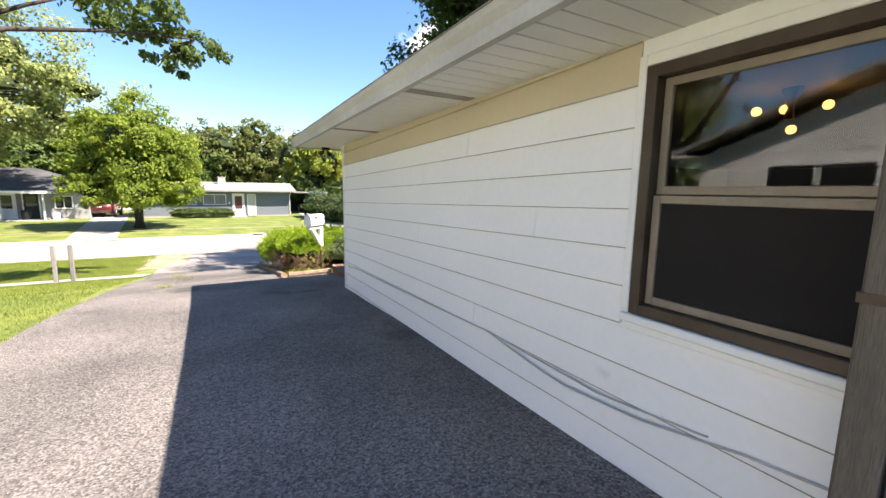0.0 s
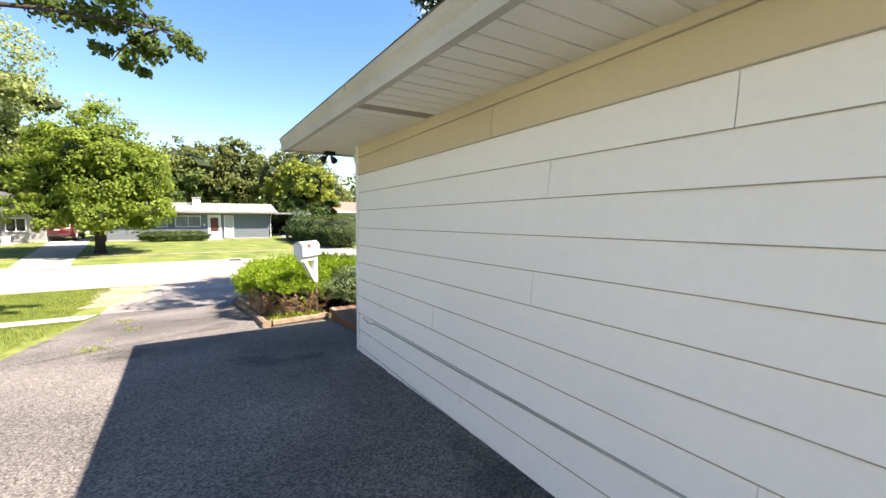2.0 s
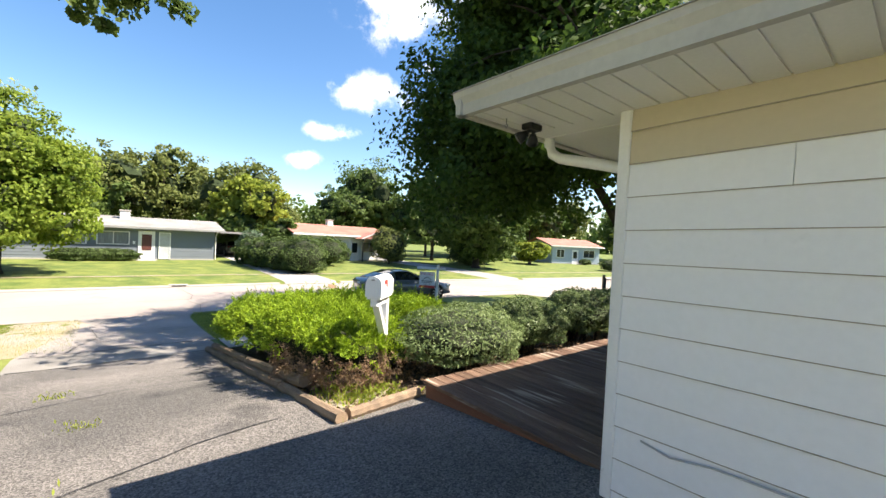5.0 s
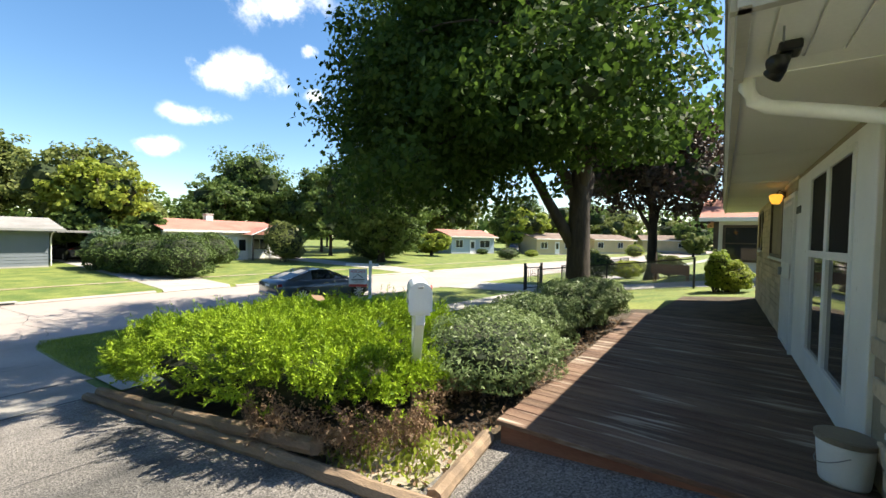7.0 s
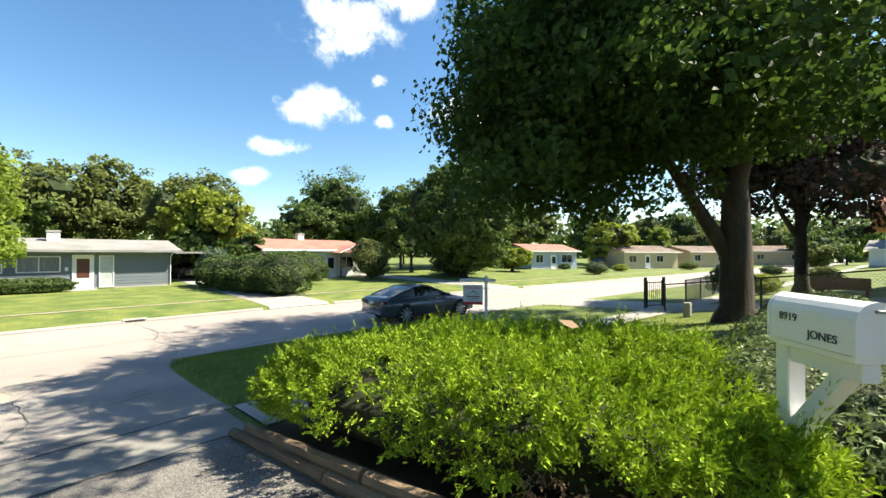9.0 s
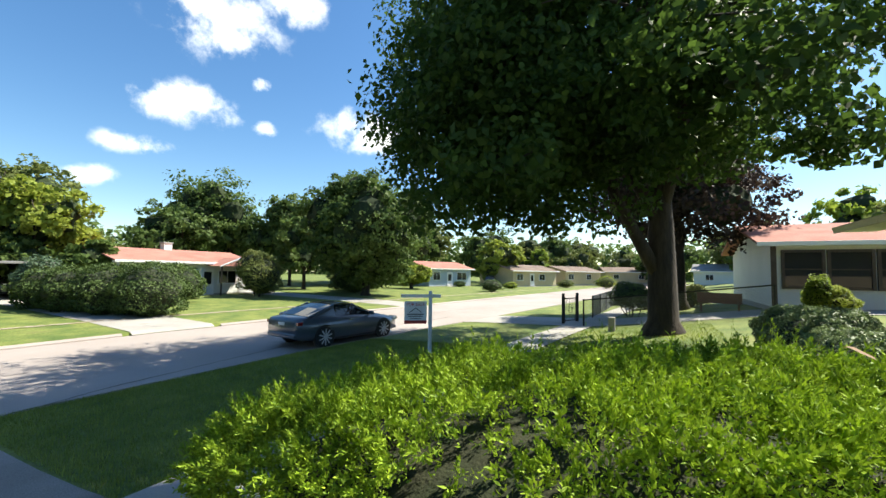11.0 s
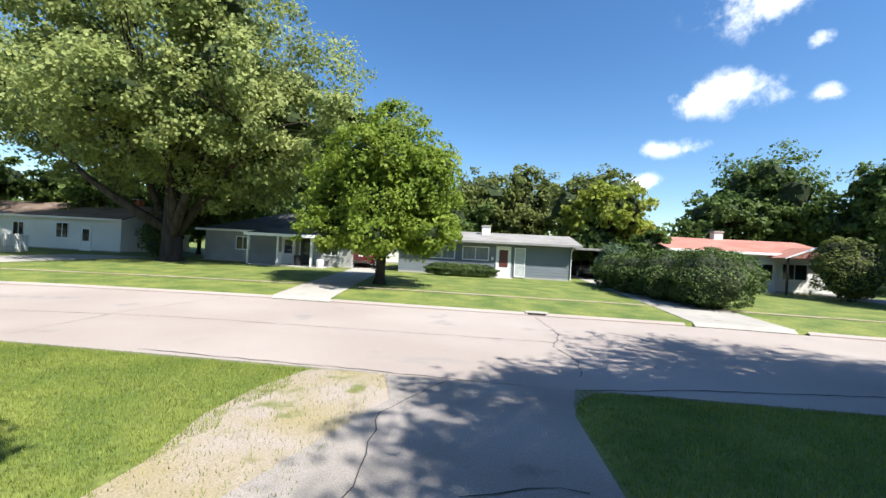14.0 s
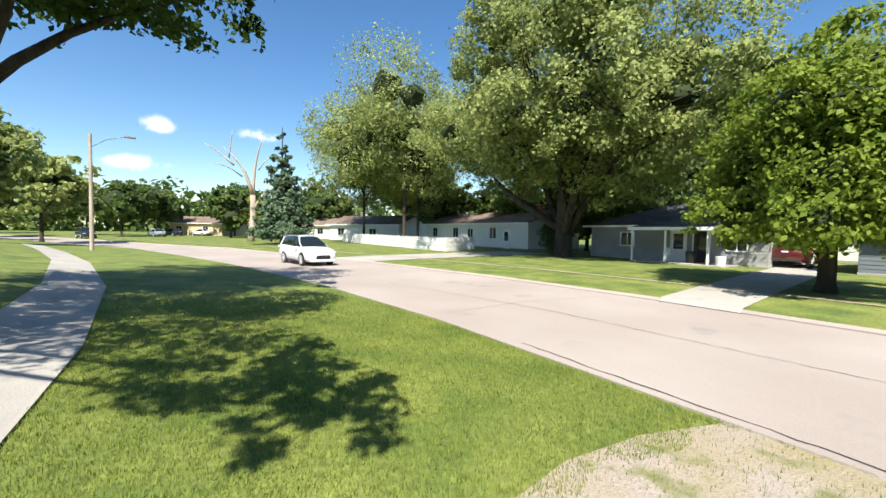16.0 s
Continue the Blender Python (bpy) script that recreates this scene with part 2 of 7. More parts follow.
M["shingle_dark"] = material("dark_shingles", (0.05, 0.05, 0.055), (0.09, 0.09, 0.09), 0.95, 0.8, 14, 0.35, 0.4)
M["stone"] = material("tan_stone_veneer", (0.60, 0.50, 0.36), (0.50, 0.41, 0.29), 0.9, 2.0, 25, 0.3, 0.7, vary=0.16)
M["mortar"] = material("mortar", (0.36, 0.30, 0.22), (0.30, 0.25, 0.18), 0.95, 2.0, 50, 0.2, 0.3)
M["deckwood"] = material("brown_stained_deck_boards", (0.092, 0.048, 0.032), (0.18, 0.112, 0.076), 0.7, 1.2, 22, 0.6, 0.35, vary=0.28, stretch=(9, 0.8, 4), spot=((0.42, 0.36, 0.29), 1.3, 0.585))
M["deckside"] = material("red_brown_stained_rim", (0.16, 0.062, 0.036), (0.22, 0.10, 0.06), 0.7, 1.0, 18, 0.35, 0.25, stretch=(4, 0.8, 6))
M["timber"] = material("weathered_timber", (0.27, 0.19, 0.125), (0.16, 0.115, 0.08), 0.9, 1.5, 25, 0.4, 0.5, vary=0.15, stretch=(6, 1, 6))
M["greywood"] = material("grey_weathered_post", (0.20, 0.165, 0.13), (0.12, 0.10, 0.082), 0.9, 2.0, 30, 0.5, 0.6, stretch=(8, 8, 0.6))
M["bronze"] = material("bronze_window_frame", (0.062, 0.045, 0.034), (0.095, 0.072, 0.056), 0.5, 3, 40, 0.15, 0.08, metal=0.4)
M["tanframe"] = material("tan_sash", (0.27, 0.215, 0.16), (0.20, 0.16, 0.12), 0.5, 3, 40, 0.15, 0.08)
M["curtained"] = material("curtained_glass", (0.26, 0.28, 0.29), (0.16, 0.18, 0.19), 0.15, 2.5, 9, 0.3, 0.0, stretch=(6, 6, 0.4))
M["glass"] = glass_material("dark_window_glass")
M["screen"] = material("dark_insect_screen", (0.016, 0.014, 0.014), (0.022, 0.019, 0.018), 0.85, 2, 300, 0.3, 0.1, spec=0.2)
M["black"] = material("black_paint", (0.012, 0.012, 0.012), (0.02, 0.02, 0.02), 0.45, 2, 60, 0.2, 0.05)
M["bark"] = material("bark", (0.030, 0.023, 0.018), (0.066, 0.051, 0.041), 0.95, 1.5, 9, 0.5, 1.0, stretch=(2.2, 2.2, 0.5))
M["bark_pale"] = material("pale_bark", (0.33, 0.27, 0.22), (0.42, 0.35, 0.29), 0.95, 1.5, 9, 0.35, 0.7, stretch=(2.2, 2.2, 0.5))
M["maple"] = leaf_material("maple_leaves", (0.028, 0.06, 0.012), (0.085, 0.145, 0.024), 0.45)
# near black: the shade inside the crowns, put into the colour
M["shade"] = material("shaded_inner_leaves", (0.016, 0.028, 0.008), (0.03, 0.045, 0.014), 0.95, 2.0, 7, 0.6, 1.0)
M["purple"] = leaf_material("purple_leaves", (0.035, 0.022, 0.02), (0.07, 0.05, 0.032), 0.25)
M["bright"] = leaf_material("bright_maple_leaves", (0.10, 0.175, 0.02), (0.31, 0.38, 0.06), 0.5)
M["ash"] = leaf_material("silver_maple_leaves", (0.13, 0.185, 0.058), (0.45, 0.49, 0.175), 0.45)
M["oak"] = leaf_material("dark_tree_leaves", (0.055, 0.10, 0.024), (0.15, 0.21, 0.055), 0.4)
M["olive"] = leaf_material("olive_leaves", (0.10, 0.135, 0.035), (0.22, 0.245, 0.075), 0.4)
M["lime"] = leaf_material("yellow_green_leaves", (0.18, 0.24, 0.035), (0.36, 0.40, 0.065), 0.4)
M["spruce"] = leaf_material("spruce_needles", (0.07, 0.12, 0.07), (0.13, 0.19, 0.11), 0.2)
M["juniper"] = leaf_material("juniper_sprigs", (0.055, 0.125, 0.008), (0.43, 0.58, 0.042), 0.23, patch=5.0)
# shade of the gaps between the sprays, as the core's colour
M["juniper_in"] = material("juniper_inner_shade", (0.016, 0.026, 0.007), (0.03, 0.03, 0.012), 0.95, 3, 30, 0.5, 0.8)
M["dead"] = leaf_material("dead_sprigs", (0.20, 0.125, 0.075), (0.34, 0.23, 0.15), 0.15, 0.8)
M["box"] = leaf_material("boxwood_leaves", (0.09, 0.14, 0.05), (0.24, 0.31, 0.13), 0.3, 0.45)
# shade within shrubs and hedges, put into a near-black colour
M["box_in"] = material("boxwood_inner_shade", (0.02, 0.03, 0.012), (0.035, 0.04, 0.02), 0.95, 3, 30, 0.5, 0.8)
M["hedge"] = leaf_material("hedge_leaves", (0.04, 0.072, 0.02), (0.115, 0.165, 0.045), 0.18)
M["bluegrey"] = material("blue_grey_siding", (0.15, 0.175, 0.205), (0.17, 0.195, 0.225), 0.6, 0.4, 20, 0.06, 0.05)
M["paleblue"] = material("pale_blue_siding", (0.33, 0.39, 0.46), (0.37, 0.43, 0.50), 0.6, 0.4, 20, 0.06, 0.05)
M["greysiding"] = material("grey_siding", (0.25, 0.25, 0.245), (0.33, 0.33, 0.32), 0.7, 0.6, 20, 0.1, 0.05)
M["whitehouse"] = material("white_house_siding", (0.74, 0.73, 0.69), (0.68, 0.67, 0.63), 0.6, 0.6, 20, 0.06, 0.05)
M["tanhouse"] = material("tan_siding", (0.52, 0.42, 0.27), (0.47, 0.38, 0.24), 0.7, 0.6, 20, 0.06, 0.05)
M["paint"] = material("white_paint", (0.80, 0.80, 0.80), (0.74, 0.74, 0.74), 0.4, 2, 50, 0.05, 0.05, spot=((0.36, 0.30, 0.24), 7.0, 0.70))
M["brick"] = material("chimney_brick", (0.42, 0.38, 0.34), (0.52, 0.48, 0.44), 0.9, 2, 20, 0.2, 0.3)
M["brick_red"] = material("red_brick", (0.30, 0.10, 0.07), (0.36, 0.14, 0.10), 0.9, 2, 20, 0.2, 0.3)
M["doorred"] = material("dark_red_door", (0.09, 0.03, 0.026), (0.11, 0.036, 0.03), 0.5)
M["car_grey"] = material("dark_grey_car_paint", (0.075, 0.095, 0.12), (0.08, 0.10, 0.125), 0.3, 0.5, 300, 0.03, 0.0, metal=0.3, coat=1.0)
M["car_white"] = material("white_car_paint", (0.72, 0.73, 0.75), (0.70, 0.71, 0.73), 0.35, 0.5, 300, 0.02, 0.0, coat=1.0)
M["car_red"] = material("dark_red_car_paint", (0.09, 0.012, 0.012), (0.10, 0.014, 0.014), 0.3, 0.5, 300, 0.03, 0.0, metal=0.3, coat=1.0)
M["car_silver"] = material("silver_blue_car_paint", (0.42, 0.50, 0.58), (0.40, 0.48, 0.56), 0.3, 0.5, 300, 0.03, 0.0, metal=0.5, coat=1.0)
M["car_black"] = material("black_car_paint", (0.012, 0.012, 0.014), (0.015, 0.015, 0.017), 0.3, 0.5, 300, 0.03, 0.0, coat=1.0)
M["tyre"] = material("tyre_rubber", (0.018, 0.018, 0.018), (0.026, 0.026, 0.026), 0.85, 3, 80, 0.2, 0.2)
M["alloy"] = material("alloy_rim", (0.62, 0.62, 0.63), (0.55, 0.55, 0.57), 0.4, 3, 80, 0.05, 0.0, metal=0.15)
M["chrome"] = material("chrome", (0.7, 0.7, 0.7), (0.65, 0.65, 0.65), 0.15, 3, 80, 0.03, 0.0, metal=1.0)
M["carglass"] = glass_material("car_glass", (0.012, 0.016, 0.018), 0.02)
M["plastic"] = material("black_plastic", (0.02, 0.02, 0.021), (0.026, 0.026, 0.027), 0.6, 3, 80, 0.15, 0.1)
M["taillight"] = material("red_tail_lamp", (0.22, 0.012, 0.012), (0.18, 0.01, 0.01), 0.15, 3, 80, 0.05, 0.0, coat=1.0)
M["headlight"] = material("clear_lamp", (0.55, 0.57, 0.6), (0.45, 0.47, 0.5), 0.1, 3, 80, 0.05, 0.0, coat=1.0)
M["red"] = material("red_paint", (0.55, 0.06, 0.05), (0.50, 0.05, 0.04), 0.5)
M["cable"] = material("white_cable", (0.5, 0.5, 0.5), (0.4, 0.4, 0.4), 0.5)
M["galv"] = material("galvanised_steel", (0.30, 0.31, 0.32), (0.24, 0.25, 0.26), 0.5, 3, 60, 0.1, 0.0, metal=0.7)
M["ink"] = material("dark_lettering", (0.05, 0.06, 0.06), (0.05, 0.06, 0.06), 0.6)


# ---- building helpers ----
def link_mesh(name, bm, mat, parent=None, smooth=False):
    me = bpy.data.meshes.new(name)
    bm.to_mesh(me)
    bm.free()
    if smooth:
        me.shade_smooth()
    if mat:
        me.materials.append(mat)
    ob = new(name, me)
    if parent:
        ob.parent = parent
    return ob


def part(name, bm, mat, parent, label="", smooth=False):
    ob = link_mesh(name, bm, mat, parent, smooth)
    if label:
        tagged(ob, label)
    return ob


def thing(name, place, label, category, group="", turn=0.0, kind=""):
    e = new(name)
    e.empty_display_size = 0.2
    e.matrix_world = pose(*place, 0, 0, turn)
    return tagged(e, label, category, group, kind)


def box(bm, lo, hi, bevel=0.0, m=None):
    r = bmesh.ops.create_cube(bm, size=1.0)["verts"]
    lo, hi = Vector(lo), Vector(hi)
    for v in r:
        v.co = Vector([lo[i] + (v.co[i] + 0.5) * (hi[i] - lo[i]) for i in range(3)])
    if bevel:
        edges = list({e for v in r for e in v.link_edges})
        made = bmesh.ops.bevel(bm, geom=edges, offset=bevel, segments=1, affect="EDGES")
        r = list({v for f in made["faces"] for v in f.verts} | {v for v in r if v.is_valid})
    if m is not None:
        bmesh.ops.transform(bm, matrix=m, verts=r)
    return bm


def boxes(*specs, bevel=0.0):
    bm = bmesh.new()
    for lo, hi in specs:
        box(bm, lo, hi, bevel)
    return bm


def tube(bm, path, radii, n=10, caps=True):
    """A round tube through the places of path, with a radius for each."""
    rings = []
    pts = [Vector(p) for p in path]
    for i, p in enumerate(pts):
        d = (pts[min(i + 1, len(pts) - 1)] - pts[max(i - 1, 0)]).normalized()
        side = d.cross(Vector((0, 0, 1)) if abs(d.z) < 0.9 else Vector((1, 0, 0))).normalized()
        other = d.cross(side)
        r = radii[i] if isinstance(radii, (list, tuple)) else radii
        rings.append([bm.verts.new(p + r * (math.cos(a) * side + math.sin(a) * other)) for a in (2 * math.pi * k / n for k in range(n))])
    for a, b in zip(rings, rings[1:]):
        for k in range(n):
            bm.faces.new((a[k], a[(k + 1) % n], b[(k + 1) % n], b[k]))
    if caps:
        bm.faces.new(rings[0][::-1])
        bm.faces.new(rings[-1])
    return bm


def prism(bm, outline, axis, lo, hi):
    """A polygon of (u, v) drawn out along axis x or y; v is up."""
    make = (lambda u, v, w: (w, u, v)) if axis == "x" else (lambda u, v, w: (u, w, v))
    a = [bm.verts.new(make(u, v, lo)) for u, v in outline]
    b = [bm.verts.new(make(u, v, hi)) for u, v in outline]
    n = len(a)
    for k in range(n):
        bm.faces.new((a[k], a[(k + 1) % n], b[(k + 1) % n], b[k]))
    bm.faces.new(a[::-1])
    bm.faces.new(b)
    bmesh.ops.recalc_face_normals(bm, faces=bm.faces)
    return bm


def from_arrays(name, verts, faces, mat, parent=None):
    """A mesh from numpy arrays; all faces have the same number of corners."""
    me = bpy.data.meshes.new(name)
    nf, k = faces.shape
    me.vertices.add(len(verts))
    me.vertices.foreach_set("co", np.ascontiguousarray(verts, np.float32).ravel())
    me.loops.add(nf * k)
    me.loops.foreach_set("vertex_index", np.ascontiguousarray(faces, np.int32).ravel())
    me.polygons.add(nf)
    me.polygons.foreach_set("loop_start", np.arange(nf, dtype=np.int32) * k)
    me.update(calc_edges=True)
    me.materials.append(mat)
    ob = new(name, me)
    if parent:
        ob.parent = parent
    return ob


# ---- the lie of the land: heights across the street, and the street's bend ----
PROFILE = ((-300, 0.8), (-40, 0.7), (-10, 0.45), (0, 0.23), (2.4, 0.155), (4.4, 0.11), (5.5, 0.05), (6.9, -0.02), (9, -0.19), (10, -0.3), (12.6, -0.68), (15.2, -1.02), (16.4, -1.08),
           (20.5, -1.22), (21.15, -1.27), (21.3, -1.36), (28.9, -1.36), (29.1, -1.25), (33, -1.15), (45, -0.98), (80, -0.8), (400, -0.5))
BEND = ((-400, -260), (-120, -45), (-80, -24), (-60, -15.5), (-47, -8.6), (-35, -5), (-25, -2.4), (-15, -0.6), (-8, 0), (8, 0), (14, -0.5), (24, -1.6), (38, -3), (60, -5.5), (100, -9), (400, -30))


def level(v):
    return float(np.interp(v, [p[0] for p in PROFILE], [p[1] for p in PROFILE]))


def shift(x):
    return float(np.interp(x, [p[0] for p in BEND], [p[1] for p in BEND]))


def ground_at(x, y):
    return level(y - shift(x))


def strip(name, x0, x1, v0, v1, lift, mat, kind="structure", label="", category="", edge=None, sunk=False, step=1.0, thick=0.0, rows=1.0):
    """A sheet on the land between two lines along the street; edge(v) moves its ends at v."""
    xs = sorted({x0, x1} | {p[0] for p in BEND if x0 < p[0] < x1} | set(np.arange(math.ceil(x0 / step) * step, x1, step).tolist()))
    vs = sorted({v0, v1} | {p[0] for p in PROFILE if v0 < p[0] < v1} | set(np.arange(math.ceil(v0), v1, rows).tolist()))
    bm = bmesh.new()
    grid = []
    for v in vs:
        a, b = (x0, x1) if edge is None else edge(v)
        row = []
        for x in xs:
            f = (x - x0) / (x1 - x0)
            X = a + f * (b - a)
            z = level(v) + lift
            if sunk and 21.2 < v < 29.0:
                z -= 0.16
            row.append(bm.verts.new((X, v + shift(X), z)))
        grid.append(row)
    for r0, r1 in zip(grid, grid[1:]):
        for k in range(len(xs) - 1):
            bm.faces.new((r0[k], r0[k + 1], r1[k + 1], r1[k]))
    if thick:
        ext = bmesh.ops.extrude_face_region(bm, geom=list(bm.faces))
        for v in ext["geom"]:
            if isinstance(v, bmesh.types.BMVert):
                v.co.z += thick
        bmesh.ops.recalc_face_normals(bm, faces=bm.faces)
    ob = link_mesh(name, bm, mat)
    return tagged(ob, label, category, kind=kind)


# ---- ground, street, pavements ----
strip("ground", -400, 400, -300, 400, 0.0, M["grass"], label="mown suburban lawn reaching to the horizon", category="ground", sunk=True, step=4.0, rows=10.0)
strip("road", -300, 300, 21.3, 28.9, 0.0, M["road"], label="pale worn residential street with cracks", category="road")


def drive_edge(v):
    left = np.interp(v, [-8, 6, 10, 15, 16.6, 20, 21.3], [-2.1, -2.0, -1.75, -1.85, -1.9, -0.9, -1.3])
    right = np.interp(v, [-8, 15.3, 16.2, 17.4, 20, 20.7, 21.3], [1.86, 1.86, 1.5, 1.4, 1.4, 1.6, 2.1])
    return float(left), float(right)


strip("driveway", -2.1, 1.86, -8, 15.2, 0.012, M["drive"], label="aged grey asphalt driveway with cracks", category="driveway", edge=lambda v: (drive_edge(v)[0], 1.86 if v < 6.9 else (2.4 if v < 9.05 else 1.12)), step=0.5)
strip("pavement", -1.9, 1.5, 15.2, 16.4, 0.014, M["slab"], label="cracked concrete walk crossing the drive", category="pavement", edge=lambda v: (-1.9, 1.35), step=0.5)
strip("driveway_apron", -1.9, 1.5, 16.4, 21.3, 0.012, M["apron"], label="worn pale driveway apron at the street", category="driveway", edge=drive_edge, step=0.25)
strip("gravel_verge", -2.7, -1.0, 16.6, 21.25, 0.006, M["gravel"], label="worn dry gravel and grass beside the apron", category="gravel", edge=lambda v: (-2.6 - 0.15 * math.sin(v * 1.7), drive_edge(v)[0] + 0.03), step=0.25)
strip("pavement_1", -120, -1.92, 13.95, 15.25, 0.03, M["concrete"], label="narrow concrete footpath along the lawn", category="pavement")
strip("pavement_2", 1.5, 120, 15.2, 16.4, 0.03, M["concrete"], label="narrow concrete footpath along the lawn", category="pavement")
strip("pavement_3", -120, 120, 32.5, 32.8, 0.02, M["gravel"], label="overgrown concrete footpath across the street", category="pavement")
for a, b in ((-300, -1.35), (2.15, 17.0), (21.0, 300)):
    strip("kerb", a, b, 21.15, 21.3, 0.0, M["concrete"], label="low worn concrete kerb", category="kerb", thick=0.03)
for a, b in ((-300, -7.4), (-5.2, 6.9), (10.5, 22.5), (26.0, 300)):
    strip("kerb", a, b, 28.9, 29.02, 0.0, M["road"], label="low worn concrete kerb", category="kerb", thick=0.04)
# drives across the street
strip("driveway_1", -7.4, -5.2, 28.9, 47, 0.02, M["concrete"], label="concrete driveway across the street", category="driveway", edge=lambda v: (-7.4 - 0.13 * (v - 28.9), -5.2 - 0.12 * (v - 28.9)), step=0.5)
strip("driveway_2", 6.9, 10.2, 28.9, 60, 0.02, M["concrete"], label="concrete driveway beside the tall hedge", category="driveway", edge=lambda v: (7.2 + 0.02 * (v - 28.9), 10.2), step=0.5)
strip("driveway_3", 22.5, 25.5, 28.9, 48, 0.02, M["concrete"], label="concrete driveway of the red-roofed house", category="driveway", step=0.5)
strip("driveway_4", 17.2, 20.8, 6.0, 21.3, 0.02, M["concrete"], label="concrete drive of the neighbouring house", category="driveway", step=0.5)
strip("driveway_5", -29.0, -24.5, 28.9, 45, 0.02, M["concrete"], label="concrete driveway by the picket fence", category="driveway", step=0.5)
strip("planting_bed", 1.1, 10.2, 9.1, 15.2, 0.006, M["mulch"], label="planting bed with leaf litter and soil", category="planting bed", edge=lambda v: (1.12, 10.4 if v < 10.3 else 4.3), step=0.5)
strip("planting_bed", 8.4, 13.6, 6.9, 9.1, 0.006, M["mulch"], label="bare soil bed along the stone wall", category="planting bed", step=0.5)

# ---- the white house beside the drive ----
WX, WY, TOP = 1.88, 6.87, 2.38
SLOPE = 0.024  # the courses rise with the ground towards the back


def siding_course(name, lo, hi, z, height, mat, parent, axis="y", face=WX, lean=-1):
    """One lapped board: its foot stands 14 mm proud of its head."""
    bm = bmesh.new()
    out = [(face + lean * 0.004, z + height), (face + lean * 0.018, z), (face + lean * 0.016, z - 0.004), (face + lean * 0.002, z - 0.002), (face, z + height)]
    if axis == "y":
        prism(bm, out, "y", lo, hi)
        for v in bm.verts:
            v.co.z += SLOPE * (WY - max(v.co.y, -1.0))
    else:
        prism(bm, out, "x", lo, hi)
    return part(name, bm, mat, parent)


# tan strip along each board foot draws the lap's shadow line and grime
def lap_shade_line(p, q, z, board):
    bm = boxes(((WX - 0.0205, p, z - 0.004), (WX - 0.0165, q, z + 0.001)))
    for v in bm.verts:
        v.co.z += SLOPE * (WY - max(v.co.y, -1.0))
    part("lap_shade_line", bm, M["grime"], board)


def own_house():
    # walls with a window opening, 0.16 thick
    y0, y1, z0, z1 = 0.05, 1.46, 1.07, 2.24
    wall = link_mesh("wall_west", boxes(((WX, -8, -0.1), (WX + 0.16, y0, TOP)), ((WX, y1, -0.1), (WX + 0.16, WY, TOP)), ((WX, y0, -0.1), (WX + 0.16, y1, z0)), ((WX, y0, z1), (WX + 0.16, y1, TOP))), M["white"])
    tagged(wall, "white lapped aluminium siding wall of the house", "wall", kind="structure")
    course = 0.198
    k = -1
    rnd = random.Random(4)
    z = -0.128
    while z < TOP - 0.02:
        h = min(course, TOP - z)
        # courses above 1.97 m are a darker tan than the rest
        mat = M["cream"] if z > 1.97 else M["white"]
        cuts = [-8.0, -3.2 + rnd.uniform(-0.5, 0.5)]
        cuts += sorted(SEAMS.get(k, ())) + [WY - 0.045]
        segs = list(zip(cuts, cuts[1:]))
        for a, b in segs:
            if z + h > z0 - 0.06 and z < z1 + 0.05:
                pieces = [(a, min(b, y0 - 0.05)), (max(a, y1 + 0.05), b)]
            else:
                pieces = [(a, b)]
            for p, q in pieces:
                if q - p > 0.05:
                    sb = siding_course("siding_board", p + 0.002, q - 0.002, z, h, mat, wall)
                    lap_shade_line(p + 0.002, q - 0.002, z, sb)
        z += course
        k += 1
    # corner board
    cb = link_mesh("corner_trim", boxes(((WX - 0.024, WY - 0.045, 0.0), (WX + 0.05, WY + 0.024, TOP)), bevel=0.006), M["trim"])
    tagged(cb, "white painted corner board", "trim", kind="structure")
    # front and hidden walls
    fw = link_mesh("wall_north", boxes(((WX + 0.16, WY - 0.16, -0.2), (13.4, WY, TOP))), M["mortar"])
    tagged(fw, "front wall of tan stone veneer", "wall", kind="structure")
    tagged(link_mesh("wall_east", boxes(((13.24, -8, -0.2), (13.4, WY - 0.16, TOP))), M["mortar"]), "side wall of the house", "wall", kind="structure")
    tagged(link_mesh("wall_south", boxes(((WX + 0.16, -8, -0.2), (13.24, -7.84, TOP))), M["mortar"]), "back wall of the house", "wall", kind="structure")
    # eaves
    ex, ey = 1.19, 7.69
    sof = bmesh.new()
    y = -8.5
    while y < ey - 0.1:
        w = 0.1445
        box(sof, (ex + 0.03, y, TOP), (WX + 0.02, min(y + w - 0.012, ey - 0.06), TOP + 0.012))
        box(sof, (ex + 0.03, y + w - 0.012, TOP + 0.010), (WX + 0.02, y + w, TOP + 0.016))
        y += w
    for y in (5.08, 2.92, 0.7):
        vent = link_mesh("soffit_vent", boxes(((ex + 0.06, y, TOP - 0.003), (WX - 0.03, y + 0.12, TOP - 0.0005))), M["grime"])
        tagged(vent, "perforated grey vent strip in the soffit", "vent", kind="structure")
    tagged(link_mesh("soffit", sof, M["soffit"]), "grooved off-white soffit under the eave", "soffit", kind="structure")
    sof = bmesh.new()
    box(sof, (WX + 0.021, WY - 0.02, TOP), (14.1, ey - 0.06, TOP + 0.012))
    for i in range(5):
        box(sof, (WX + 0.2 + i * 2.4, WY, TOP - 0.004), (WX + 0.22 + i * 2.4, ey - 0.06, TOP))
    tagged(link_mesh("soffit_1", sof, M["soffit"]), "painted plain soffit over the deck", "soffit", kind="structure")
    g = bmesh.new()
